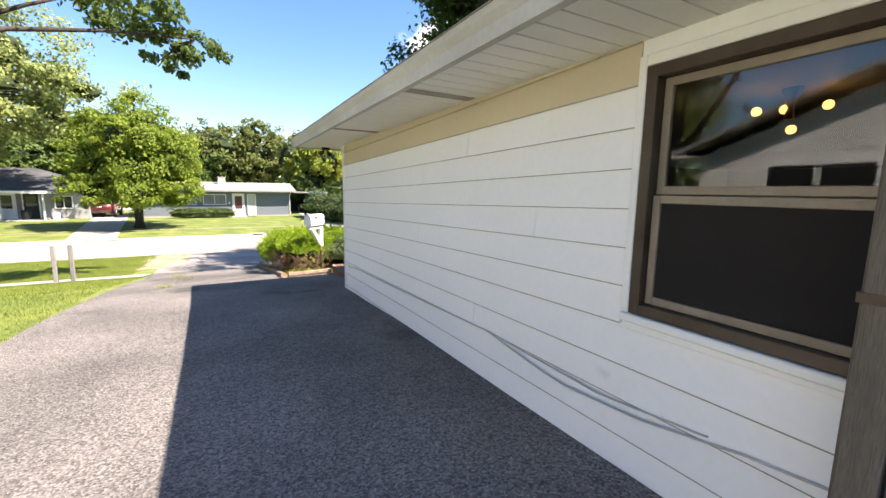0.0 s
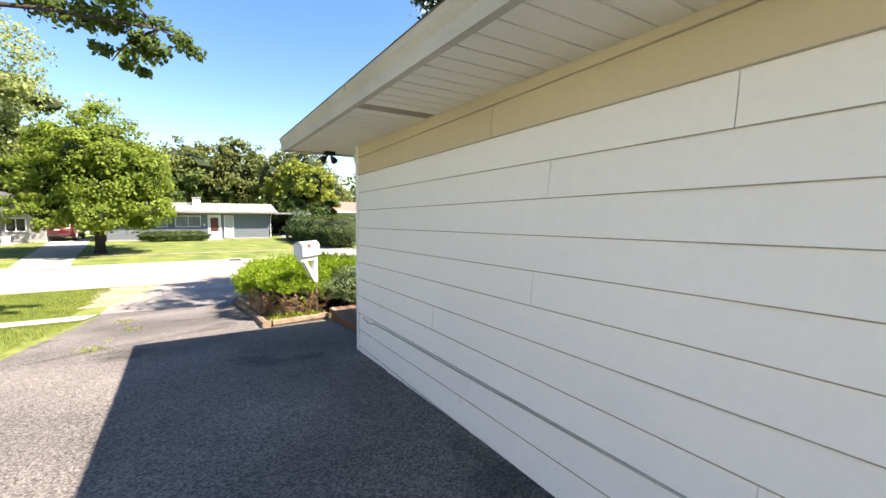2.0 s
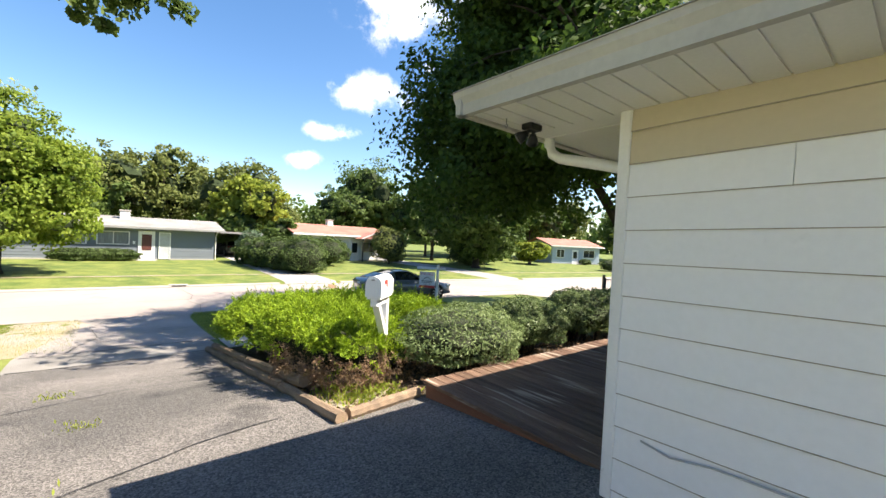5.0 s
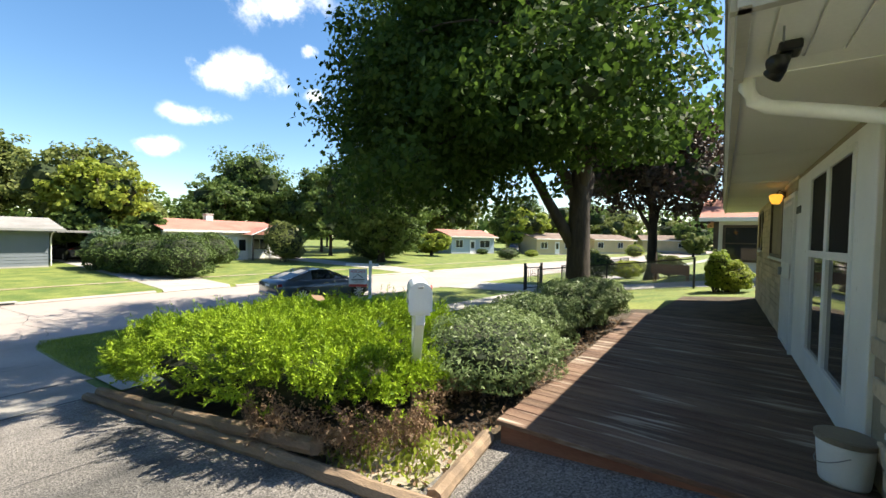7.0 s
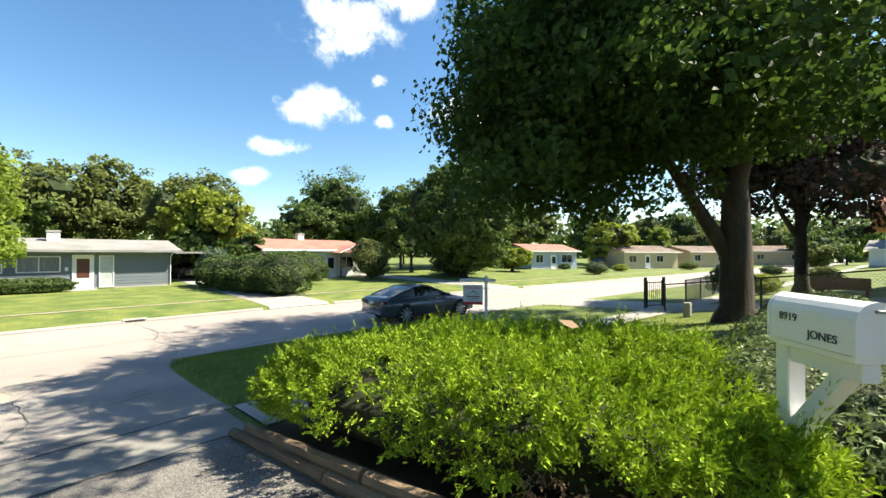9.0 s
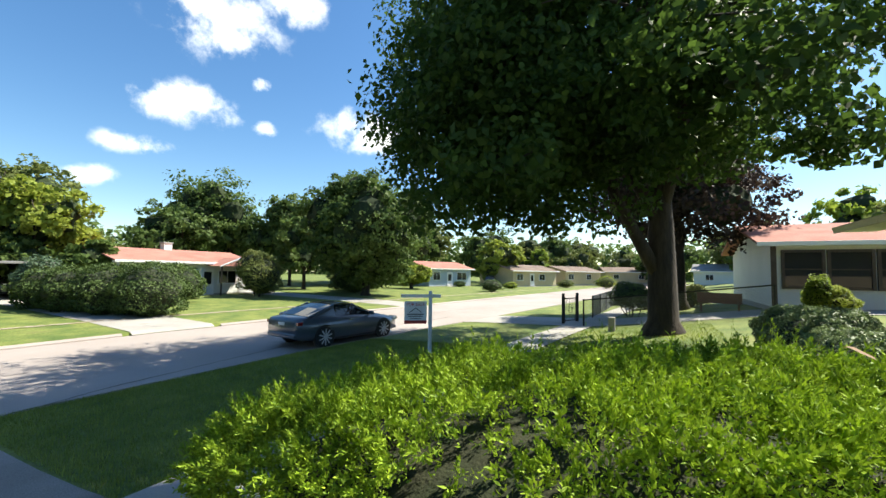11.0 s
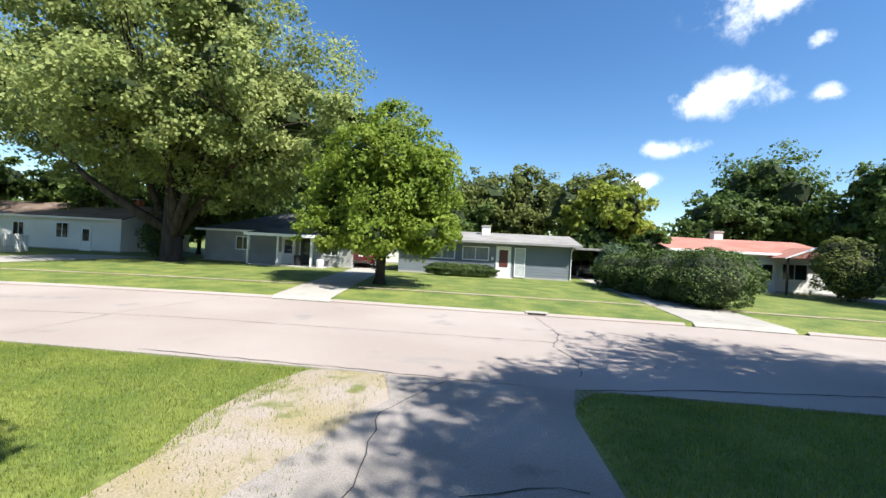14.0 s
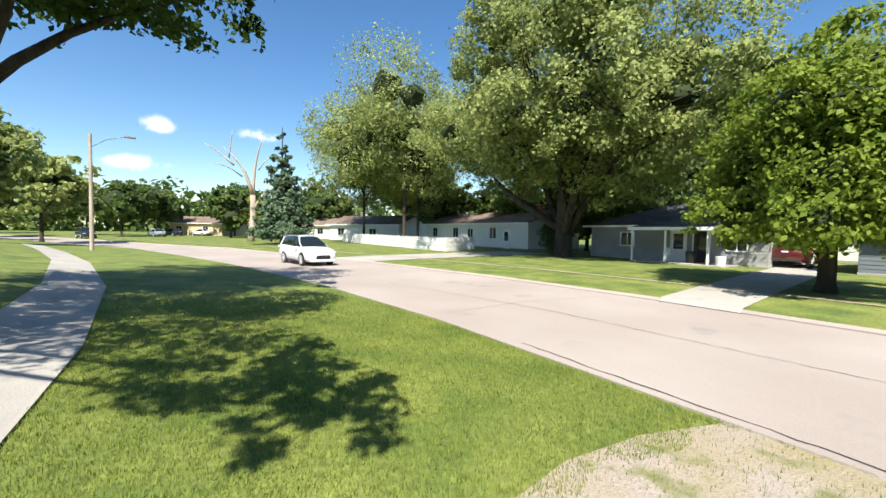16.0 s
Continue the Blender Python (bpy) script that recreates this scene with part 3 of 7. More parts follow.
    # gutter profile: (outward offset, height)
    prof = [(0.0, -0.02), (-0.045, -0.02), (-0.05, 0.05), (-0.075, 0.09), (-0.08, 0.135), (-0.066, 0.135), (-0.06, 0.12), (0.0, 0.12)]
    prism(g, [(ex + 0.07 + u, TOP + v) for u, v in prof], "y", -8.6, ey)
    tagged(link_mesh("gutter", g, M["fascia"]), "weathered white gutter with moss spots along the eave", "gutter", kind="structure")
    g = bmesh.new()
    prism(g, [(ey - 0.07 - u, TOP + v) for u, v in prof], "x", ex, 14.2)
    tagged(link_mesh("gutter_1", g, M["fascia"]), "weathered white gutter along the front eave", "gutter", kind="structure")
    # low hipped roof
    bm = bmesh.new()
    lo, hi, z = (ex - 0.02, -8.7, TOP + 0.125), (14.2, ey + 0.02, TOP + 0.125), TOP + 0.125
    rise = 1.5
    a = [bm.verts.new(p) for p in ((lo[0], lo[1], z), (hi[0], lo[1], z), (hi[0], hi[1], z), (lo[0], hi[1], z))]
    r = [bm.verts.new(p) for p in ((7.7, -2.2, z + rise), (7.7, 1.2, z + rise))]
    for f in ((a[0], a[1], r[0]), (a[1], a[2], r[1], r[0]), (a[2], a[3], r[1]), (a[3], a[0], r[0], r[1])):
        bm.faces.new(f)
    bm.faces.new(a[::-1])
    tagged(link_mesh("roof", bm, M["shingle"]), "low hipped shingle roof of the house", "roof", kind="structure")
    # stone veneer: courses of split blocks on the front wall
    rnd = random.Random(9)
    z = -0.16
    while z < TOP - 0.02:
        h = 0.118
        x = 2.02 + rnd.uniform(0, 0.3)
        while x < 13.38:
            w = min(rnd.uniform(0.32, 0.75), 13.39 - x)
            inside = any(x + w > o[0] and x < o[1] and z + h > o[2] and z < o[3] for o in FRONT_OPENINGS)
            if not inside and w > 0.08:
                FRONT_STONES.append((x, w, z, min(h, TOP - z)))
                x += w
            else:
                x += 0.09 if inside else w
        z += h
    return wall, fw


SEAMS = {9: (6.06, 3.05), 10: (4.4,), 8: (3.9,), 6: (2.2,), 3: (5.1,), 2: (2.9,), 5: (4.0,), 1: (4.6,)}
FRONT_OPENINGS = [(2.88, 6.22, -0.2, 2.32), (6.2, 7.39, -0.2, 2.18), (7.7, 9.76, 1.16, 2.34), (11.77, 12.8, 1.24, 2.3)]
FRONT_STONES = []
WALL_WEST, WALL_NORTH = own_house()


# ---- plants ----
def leaf_cloud(rs, lobes, count, size, shell=0.55, clump=0.0, droop=0.0, aspect=0.7, fold=True):
    """Leaves spread through the outer part of a set of rounded lobes (centre, radii), gathered in clumps."""
    lobes = [(np.array(c, float), np.array(r, float)) for c, r in lobes]
    vol = np.array([np.prod(r) ** (2 / 3) for _, r in lobes])
    share = rs.choice(len(lobes), count, p=vol / vol.sum())
    d = rs.normal(size=(count, 3))
    d /= np.linalg.norm(d, axis=1)[:, None]
    rad = shell + (1 - shell) * rs.random(count) ** 0.6
    if clump:
        nc = max(4, int(count / clump))
        cd = rs.normal(size=(nc, 3))
        cd /= np.linalg.norm(cd, axis=1)[:, None]
        cs = rs.choice(len(lobes), nc, p=vol / vol.sum())
        cr = shell + (1 - shell) * rs.random(nc) ** 0.5
        pick = rs.integers(0, nc, count)
        c = np.array([lobes[i][0] for i in cs])
        r = np.array([lobes[i][1] for i in cs])
        middle = c + cd * r * cr[:, None]
        spread = 0.16 * r.mean(1) * rs.uniform(0.55, 1.3, nc)
        pos = middle[pick] + np.clip(rs.normal(size=(count, 3)), -1.5, 1.5) * spread[pick][:, None] * np.array([1, 1, 0.62])
        out = (pos - c[pick]) / r[pick]
    else:
        c = np.array([lobes[i][0] for i in share])
        r = np.array([lobes[i][1] for i in share])
        wob = 1 + 0.12 * np.sin(d[:, :1] * 7 + share[:, None]) * np.sin(d[:, 1:2] * 6) + 0.1 * np.sin(d[:, 2:] * 9)
        pos = c + d * r * rad[:, None] * wob
        out = d
    nrm = out + rs.normal(size=(count, 3)) * 0.8
    nrm[:, 2] += 0.5
    nrm /= np.linalg.norm(nrm, axis=1)[:, None]
    u = np.cross(nrm, rs.normal(size=(count, 3)))
    u /= np.linalg.norm(u, axis=1)[:, None]
    u[:, 2] -= droop
    w = np.cross(nrm, u)
    s = size * rs.uniform(0.6, 1.35, count)[:, None]
    a, b = u * s * 0.5, w * s * 0.5 * aspect
    v = np.stack([pos - a, pos + b - a * 0.1, pos + a, pos - b - a * 0.1], 1)
    if fold:
        v[:, 1] += nrm * s * 0.12
        v[:, 3] += nrm * s * 0.12
    return v.reshape(-1, 3)


def quads(n):
    return np.arange(n * 4, dtype=np.int32).reshape(-1, 4)


def limb(bm, start, end, r0, r1, rnd, bend=0.12, n=7, steps=5):
    a, b = Vector(start), Vector(end)
    side = Vector((rnd.uniform(-1, 1), rnd.uniform(-1, 1), rnd.uniform(0.1, 0.9))) * (b - a).length * bend
    pts = [a.lerp(b, i / steps) + side * math.sin(math.pi * i / steps) for i in range(steps + 1)]
    tube(bm, pts, [r0 + (r1 - r0) * i / steps for i in range(steps + 1)], n)
    return pts


def tree(base, height, trunk_r, forks, lobes, leaves, size, mat, label, bark="bark", seed=1, clump=60, shell=0.5, category="tree", group="", twigs=26, droop=0.15, core=0.0):
    """forks: limbs as (height on the trunk, end); the crown's lobes are relative to the base."""
    rnd, rs = random.Random(seed), np.random.default_rng(seed)
    t = thing("tree", base, label, category, group)
    bm = bmesh.new()
    flare = [(0, 0, -0.25), (0, 0, 0.05), (0.01, 0, 0.35), (0.03, 0.02, height * 0.25), (0.02, 0.05, height * 0.55), (0.08, 0.02, height * 0.8)]
    tube(bm, flare, [trunk_r * k for k in (1.75, 1.5, 1.08, 0.92, 0.6, 0.2)], 12)
    ends = []
    for h, end in forks:
        pts = limb(bm, (0.02, 0.02, h), end, trunk_r * 0.58, trunk_r * 0.16, rnd)
        ends += pts[2:]
    for i in range(twigs):
        c, r = lobes[i % len(lobes)]
        d = Vector((rnd.gauss(0, 1), rnd.gauss(0, 1), rnd.gauss(0, 0.7))).normalized()
        tip = Vector(c) + Vector((d.x * r[0], d.y * r[1], d.z * r[2])) * 0.85
        s = min(ends, key=lambda p: (p - tip).length) if ends else Vector((0, 0, height * 0.5))
        limb(bm, s, tip, trunk_r * 0.13, 0.012, rnd, 0.1, 5, 4)
    part("trunk", bm, M[bark], t, smooth=True)
    # solid blobs in the lobes, coloured as the crown's inner shade
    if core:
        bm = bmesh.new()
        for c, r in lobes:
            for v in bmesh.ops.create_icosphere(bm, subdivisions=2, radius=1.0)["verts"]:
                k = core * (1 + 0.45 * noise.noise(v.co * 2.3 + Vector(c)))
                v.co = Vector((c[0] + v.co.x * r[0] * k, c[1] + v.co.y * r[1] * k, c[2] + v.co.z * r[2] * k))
        part("shaded_core", bm, M["shade"], t)
    verts = leaf_cloud(rs, lobes, leaves, size, shell, clump, droop)
    from_arrays("crown", verts, quads(leaves), M[mat], t)
    return t


def blob_lobes(rnd, centre, radii, n, scatter=0.55, size=(0.4, 0.62)):
    """A crown's uneven outline: n lobes round a centre."""
    out = [(centre, [r * 0.66 for r in radii])]
    for i in range(n):
        d = Vector((rnd.gauss(0, 1), rnd.gauss(0, 1), rnd.gauss(0, 0.9))).normalized()
        k = rnd.uniform(*size)
        out.append(([c + d[j] * radii[j] * scatter for j, c in enumerate(centre)], [r * k for r in radii]))
    return out


def simple_tree(place, height, radius, mat, label, seed, leaves=9000, size=0.34, trunk=0.18, low=0.18, group="", bark="bark", clump=45):
    rnd = random.Random(seed)
    z = height * (1 + low) / 2
    lobes = blob_lobes(rnd, (0, 0, z), (radius, radius, height * (1 - low) / 2), 7)
    forks = [(height * (0.2 + 0.05 * i), (math.cos(i * 2.2) * radius * 0.6, math.sin(i * 2.2) * radius * 0.6, z + 0.1 * height * (i % 3))) for i in range(4)]
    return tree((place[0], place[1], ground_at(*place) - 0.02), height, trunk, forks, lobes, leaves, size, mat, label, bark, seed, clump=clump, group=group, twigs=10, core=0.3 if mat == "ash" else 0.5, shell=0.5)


def bush(name, place, lobes, leaves, size, mat, inside, label, category="bush", seed=1, group="", shell=0.86, aspect=0.45, clump=0, stems=6, droop=0.0):
    """A dense shrub: stems, a core coloured as its inner shade, and leaves over its outer shell."""
    rs, rnd = np.random.default_rng(seed), random.Random(seed)
    t = thing(name, place, label, category, group)
    bm = bmesh.new()
    for i in range(stems):
        c, r = lobes[i % len(lobes)]
        limb(bm, (c[0] * 0.7 + rnd.uniform(-0.15, 0.15), c[1] * 0.7 + rnd.uniform(-0.15, 0.15), -0.1), (c[0] + rnd.uniform(-0.5, 0.5) * r[0], c[1] + rnd.uniform(-0.5, 0.5) * r[1], c[2] + 0.3 * r[2]), 0.028, 0.012, rnd, 0.15, 5, 4)
    part("stem", bm, M["bark"], t)
    # solid core whose dark colour stands for the shade behind the leaves
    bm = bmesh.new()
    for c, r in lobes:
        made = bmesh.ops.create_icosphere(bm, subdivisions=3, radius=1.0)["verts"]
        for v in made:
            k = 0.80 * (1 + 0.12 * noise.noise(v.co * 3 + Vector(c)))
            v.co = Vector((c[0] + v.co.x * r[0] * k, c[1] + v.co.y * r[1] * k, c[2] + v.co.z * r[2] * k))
    part("shaded_core", bm, M[inside], t)
    verts = leaf_cloud(rs, lobes, leaves, size, shell, clump, droop, aspect)
    from_arrays("foliage", verts, quads(leaves), M[mat], t)
    return t


def sprigs(rs, centres, normals, count, length, width):
    """Pointed feathery sprays that stand outward and up from a shell."""
    i = rs.integers(0, len(centres), count)
    p = centres[i] + rs.normal(size=(count, 3)) * 0.035
    d = normals[i] + rs.normal(size=(count, 3)) * 0.55
    d[:, 2] += 0.25
    d /= np.linalg.norm(d, axis=1)[:, None]
    s = np.cross(d, rs.normal(size=(count, 3)))
    s /= np.linalg.norm(s, axis=1)[:, None]
    ln = (length * rs.uniform(0.5, 1.5, count))[:, None]
    a, b = d * ln, s * width * rs.uniform(0.7, 1.3, count)[:, None]
    v = np.stack([p, p + a * 0.45 + b, p + a, p + a * 0.5 - b], 1)
    return v.reshape(-1, 3)


def grass_patch(name, inside, x0, x1, y0, y1, count, height, label, seed=1):
    """Blades of one stretch of lawn."""
    rs = np.random.default_rng(seed)
    x, y = rs.uniform(x0, x1, count), rs.uniform(y0, y1, count)
    keep = np.array([inside(a, b) for a, b in zip(x, y)])
    x, y = x[keep], y[keep]
    n = len(x)
    z = np.array([ground_at(a, b) for a, b in zip(x, y)])
    h = height * rs.uniform(0.4, 1.3, n)
    ang = rs.uniform(0, 2 * np.pi, n)
    lean = rs.uniform(0.1, 0.7, n) * h
    wd = 0.0018 + 0.055 * h * rs.uniform(0.5, 1.0, n)
    base = np.stack([x, y, z - 0.005], 1)
    side = np.stack([np.cos(ang), np.sin(ang), 0 * ang], 1) * wd[:, None]
    tip = base + np.stack([-np.sin(ang) * lean, np.cos(ang) * lean, h], 1)
    v = np.stack([base - side, base + side, tip], 1).reshape(-1, 3)
    ob = from_arrays(name, v, np.arange(n * 3, dtype=np.int32).reshape(-1, 3), M["blade"])
    return tagged(ob, label, "grass", kind="stuff")


# street maple beyond the deck
rnd = random.Random(21)
lobes = blob_lobes(rnd, (-0.8, 2.2, 8.4), (7.4, 7.2, 5.4), 18, 0.62, (0.32, 0.5)) + [((-4.6, 3.5, 4.4), (3.2, 3.4, 1.7)), ((2.4, 0.9, 6.9), (3.0, 2.8, 1.2)), ((4.0, 3.4, 8.0), (3.0, 3.0, 2.0)), ((-5.0, -1.5, 5.4), (3.0, 3.2, 1.7)), ((-1.5, 5.5, 4.6), (3.2, 2.4, 1.6)), ((-5.6, 0.6, 10.2), (2.4, 2.2, 1.6)), ((-5.2, 2.6, 10.6), (2.3, 2.2, 1.5)), ((-6.3, -0.5, 9.6), (2.0, 2.0, 1.3))]
tree((13.5, 11.8, -0.57), 11, 0.40, [(1.5, (-2.6, 1.9, 6.0)), (1.6, (2.4, -0.6, 7.0)), (3.2, (0.6, 3.0, 7.8)), (3.6, (-1.5, -2.8, 8.0)), (2.6, (3.6, 1.8, 6.2)), (4.5, (-4.0, 0.0, 7.5)), (4.2, (0.5, 0.5, 11.0))],
     lobes, 140000, 0.18, "maple", "tall dark-leaved maple beside the footpath", seed=5, clump=90, shell=0.42, twigs=60, core=0.15)
# its purple-leaved neighbour
rnd = random.Random(22)
tree((24.5, 10.9, -0.45), 9, 0.26, [(2.4, (-1.8, 1.0, 5.0)), (2.6, (1.9, 0.4, 5.4)), (3.2, (0.4, -2.0, 6.0)), (3.5, (0, 2, 6.6))],
     blob_lobes(rnd, (0, 0, 6.3), (4.6, 4.6, 3.6), 9), 30000, 0.22, "purple", "purple-leaved maple behind the wire fence", seed=6, clump=60, core=0.45)
# across the street
rnd = random.Random(23)
tree((-4.9, 34.6, -1.15), 8.4, 0.24, [(1.0, (-1.7, 0.3, 4.0)), (1.1, (1.6, 0.5, 4.4)), (1.5, (0.2, -1.6, 5.0)), (1.8, (0.3, 1.6, 5.5)), (2.2, (0.0, 0.0, 7.0))],
     blob_lobes(rnd, (0, 0, 4.9), (3.9, 3.9, 3.9), 14, 0.6, (0.34, 0.5)) + [((2.3, -1.2, 2.7), (1.7, 1.7, 1.15)), ((-2.2, -1.4, 2.6), (1.7, 1.7, 1.1)), ((0.4, -2.6, 2.5), (1.7, 1.5, 1.0)), ((1.5, 2.0, 2.8), (1.8, 1.8, 1.1)), ((-1.8, 1.8, 2.8), (1.8, 1.8, 1.1))], 66000, 0.18, "bright", "bright green maple on the front lawn across the street", seed=7, clump=55, shell=0.5, core=0.42)
rnd = random.Random(24)
tree((-21.5, 41.0, -1.05), 20, 0.62, [(1.2, (-3.5, -1.0, 9.0)), (1.3, (3.8, -1.0, 9.5)), (1.8, (0.5, -3.5, 10.5)), (2.4, (-1.5, 2.5, 12.0)), (1.4, (7.0, -2.0, 8.0)), (2.0, (-6.5, -2.0, 7.0)), (2.6, (2.0, 0.5, 14))],
     blob_lobes(rnd, (1.0, -0.5, 12.6), (13.0, 9.5, 9.6), 28, 0.64, (0.24, 0.4)) + [((6.0, 1.5, 7.6), (5.0, 4.0, 1.8)), ((9.0, -1.5, 9.5), (4.6, 4.2, 2.4)), ((-6.5, 0.5, 7.2), (5.0, 4.4, 1.8)), ((-9.5, 1.5, 9.5), (4.6, 4.2, 2.6)), ((-12.5, -1.5, 12.0), (4.0, 4.2, 3.6)), ((11.0, -0.5, 7.6), (4.4, 3.4, 1.7)), ((13.5, -1.5, 9.5), (3.4, 3.4, 2.0)), ((2.0, -6.5, 9.5), (5.0, 3.4, 2.0)), ((-7.0, -6.0, 10.0), (4.5, 3.5, 2.2))], 150000, 0.25, "ash", "huge old silver maple with several trunks", seed=8, clump=130, shell=0.4, twigs=90, core=0.24)
rnd = random.Random(25)
tree((28.6, 35.5, -1.12), 12.5, 0.34, [(1.5, (-2.4, 0, 5)), (1.7, (2.4, 0.6, 5.5)), (2.0, (0, -2.4, 6)), (2.6, (0, 2, 7.5))],
     blob_lobes(rnd, (0, 0, 6.6), (6.0, 6.0, 6.0), 18, 0.62, (0.3, 0.46)), 42000, 0.30, "oak", "broad dark green tree across the street", seed=9, clump=50, core=0.6, shell=0.6)
BACK_TREES = [
    # x, y, height, radius, leaves
    (-1.5, 62, 11.0, 6.0, "olive"), (5.0, 64, 12.5, 5.4, "olive"), (10.8, 58, 12.0, 5.0, "olive"), (10.8, 51.6, 8.8, 4.0, "lime"), (15.2, 52, 4.6, 2.4, "olive"), (9.6, 50.5, 4.2, 2.2, "oak"), (12.6, 47, 4.0, 2.2, "oak"),
    (31.8, 63, 14.5, 7.2, "oak"), (22, 80, 9, 6, "olive"), (31.5, 58, 11.5, 4.6, "oak"), (36, 54, 11.5, 5.0, "oak"), (31, 46, 8.0, 3.4, "oak"), (40, 50, 12, 5.0, "oak"), (19, 78, 11, 6, "olive"),
    (44, 46, 8, 3.6, "oak"), (42.5, 39.5, 3.4, 2.3, "lime"), (66, 37, 9, 4.2, "lime"), (74, 42, 10, 4.6, "oak"), (62, 60, 13, 7, "olive"), (90, 50, 11, 6, "olive"), (84, 34, 7, 3.6, "bright"), (52, 58, 13, 6, "oak"),
    (100, 30, 9, 4.5, "olive"), (112, 12, 9, 6, "oak"), (95, 0, 10, 6, "olive"), (72, 0, 9, 5, "oak"), (52, -4, 10, 5.0, "bright"), (42, -6, 8, 4, "olive"), (120, 40, 12, 7, "oak"), (132, 22, 11, 7, "olive"), (86, 12, 5, 2.6, "olive"),
    (-33, 56, 19, 8.0, "ash"), (-47, 42.5, 18, 8.2, "ash"), (-43.8, 38.8, 23, 9.6, "ash"), (-53.5, 37.6, 22, 9.0, "ash"), (-58, 46, 17, 8, "ash"), (-26, 58, 16, 7.5, "oak"), (-13, 58, 11, 5.4, "oak"), (-8, 68, 10, 5.5, "lime"), (-17, 54.5, 9, 4.4, "oak"), (-4, 60, 9, 5, "oak"),
    (-62, 52, 14, 6.5, "oak"), (-88, 40, 12, 6.4, "oak"), (-98, 26, 12, 6.5, "oak"), (-76, 60, 14, 8, "olive"), (-118, 12, 13, 7, "olive"), (-64, 3, 12.5, 5.6, "ash"), (-74, -8, 13, 7, "oak"), (-98, -12, 13, 7, "oak"), (-130, -20, 13, 7, "olive"), (-110, 0, 11, 6, "oak"),
    (-48, 1, 12, 5, "ash"), (-17, 64, 11, 5, "olive"), (50, 70, 12, 7, "oak"), (-43, 53.5, 9.5, 5, "oak"), (-35, 51.5, 9, 4.6, "oak"), (-27, 51, 9, 4.4, "oak"), (-20.5, 51, 8.5, 4.2, "oak"), (-51, 50, 10, 5, "oak"), (-80, 30, 9, 4.4, "lime"),
    (58, 52, 13, 6.5, "oak"), (70, 56, 14, 7, "olive"), (82, 46, 12, 6.5, "oak"), (96, 40, 12, 6.5, "olive"), (108, 38, 13, 7, "oak"), (118, 30, 12, 7, "olive"), (126, 8, 13, 7.5, "oak"), (104, -8, 12, 7, "olive"), (46, 54, 11, 5.5, "olive"), (25, 60, 9, 5, "oak"), (-96, 7, 12, 6, "oak"), (-108, 12, 13, 6.5, "oak"), (-84, 24, 10, 5, "oak"), (-92, 44, 13, 7, "olive"),
]
TINTS = {"olive": "olive green shade tree behind the houses", "oak": "dark green shade tree behind the houses", "lime": "yellow-green tree behind the houses", "bright": "bright green leafy tree", "ash": "pale green leafy tree with airy crown"}
for i, (x, y, h, r, tint) in enumerate(BACK_TREES):
    airy = tint == "ash" and h > 13
    simple_tree((x, y), h, r, tint, TINTS[tint], 100 + i, leaves=26000 if airy else (8600 if abs(x) < 50 else 3800), size=0.29 if airy else (0.40 if abs(x) < 50 else 0.62), low=0.2 if airy else 0.1, group="trees behind the houses")

# trees over the lawn beside the drive
rnd = random.Random(31)
tree((-6.6, 10.6, ground_at(-6.6, 10.6)), 10, 0.16, [(2.4, (4.2, 2.0, 6.3)), (2.6, (6.3, 3.6, 6.2)), (3.0, (1.0, 3.5, 7.5)), (3.2, (-2, -1, 7.5)), (3.6, (1.5, -2.5, 8))],
     [((2.2, 1.6, 7.6), (2.6, 2.6, 1.5)), ((4.8, 3.0, 6.7), (1.5, 1.4, 0.75)), ((6.2, 3.7, 6.0), (0.95, 0.9, 0.55)), ((5.6, 4.2, 5.75), (0.8, 0.7, 0.5)), ((0.5, 3.2, 8.0), (2.2, 2.0, 1.4)), ((-1.5, 0, 8.4), (2.6, 2.6, 1.8)), ((1.0, -1.5, 8.8), (2.6, 2.4, 1.7))],
     30000, 0.14, "oak", "leafy tree whose branch hangs over the driveway", seed=12, clump=60, shell=0.4, twigs=24)
rnd = random.Random(32)
tree((-14.2, 11.6, ground_at(-14.2, 11.6)), 12, 0.32, [(2.4, (3.0, 2.5, 7.0)), (2.8, (-2.5, 1.0, 8)), (3.0, (1.5, 5.0, 7.0)), (3.4, (0, -3, 8))],
     blob_lobes(rnd, (0.5, 1.2, 8.4), (5.4, 5.6, 3.2), 10) + [((2.5, 5.2, 6.6), (2.0, 1.6, 0.9))], 26000, 0.2, "maple", "tall shade tree beside the footpath", seed=13, clump=60, shell=0.4, twigs=30)
# distant woods
rs = np.random.default_rng(77)
far = []
for i in range(150):
    a = 2 * math.pi * i / 150
    r = 175 + 25 * rs.random()
    far.append(((r * math.cos(a), r * math.sin(a) + 20, 4.5 + 2 * rs.random()), (9, 9, 8.0 + 5 * rs.random())))
woods = from_arrays("woods", leaf_cloud(rs, far, 42000, 2.6, 0.4, 0), quads(42000), M["oak"])
tagged(woods, "far belt of green trees on the horizon", "woods", kind="stuff")


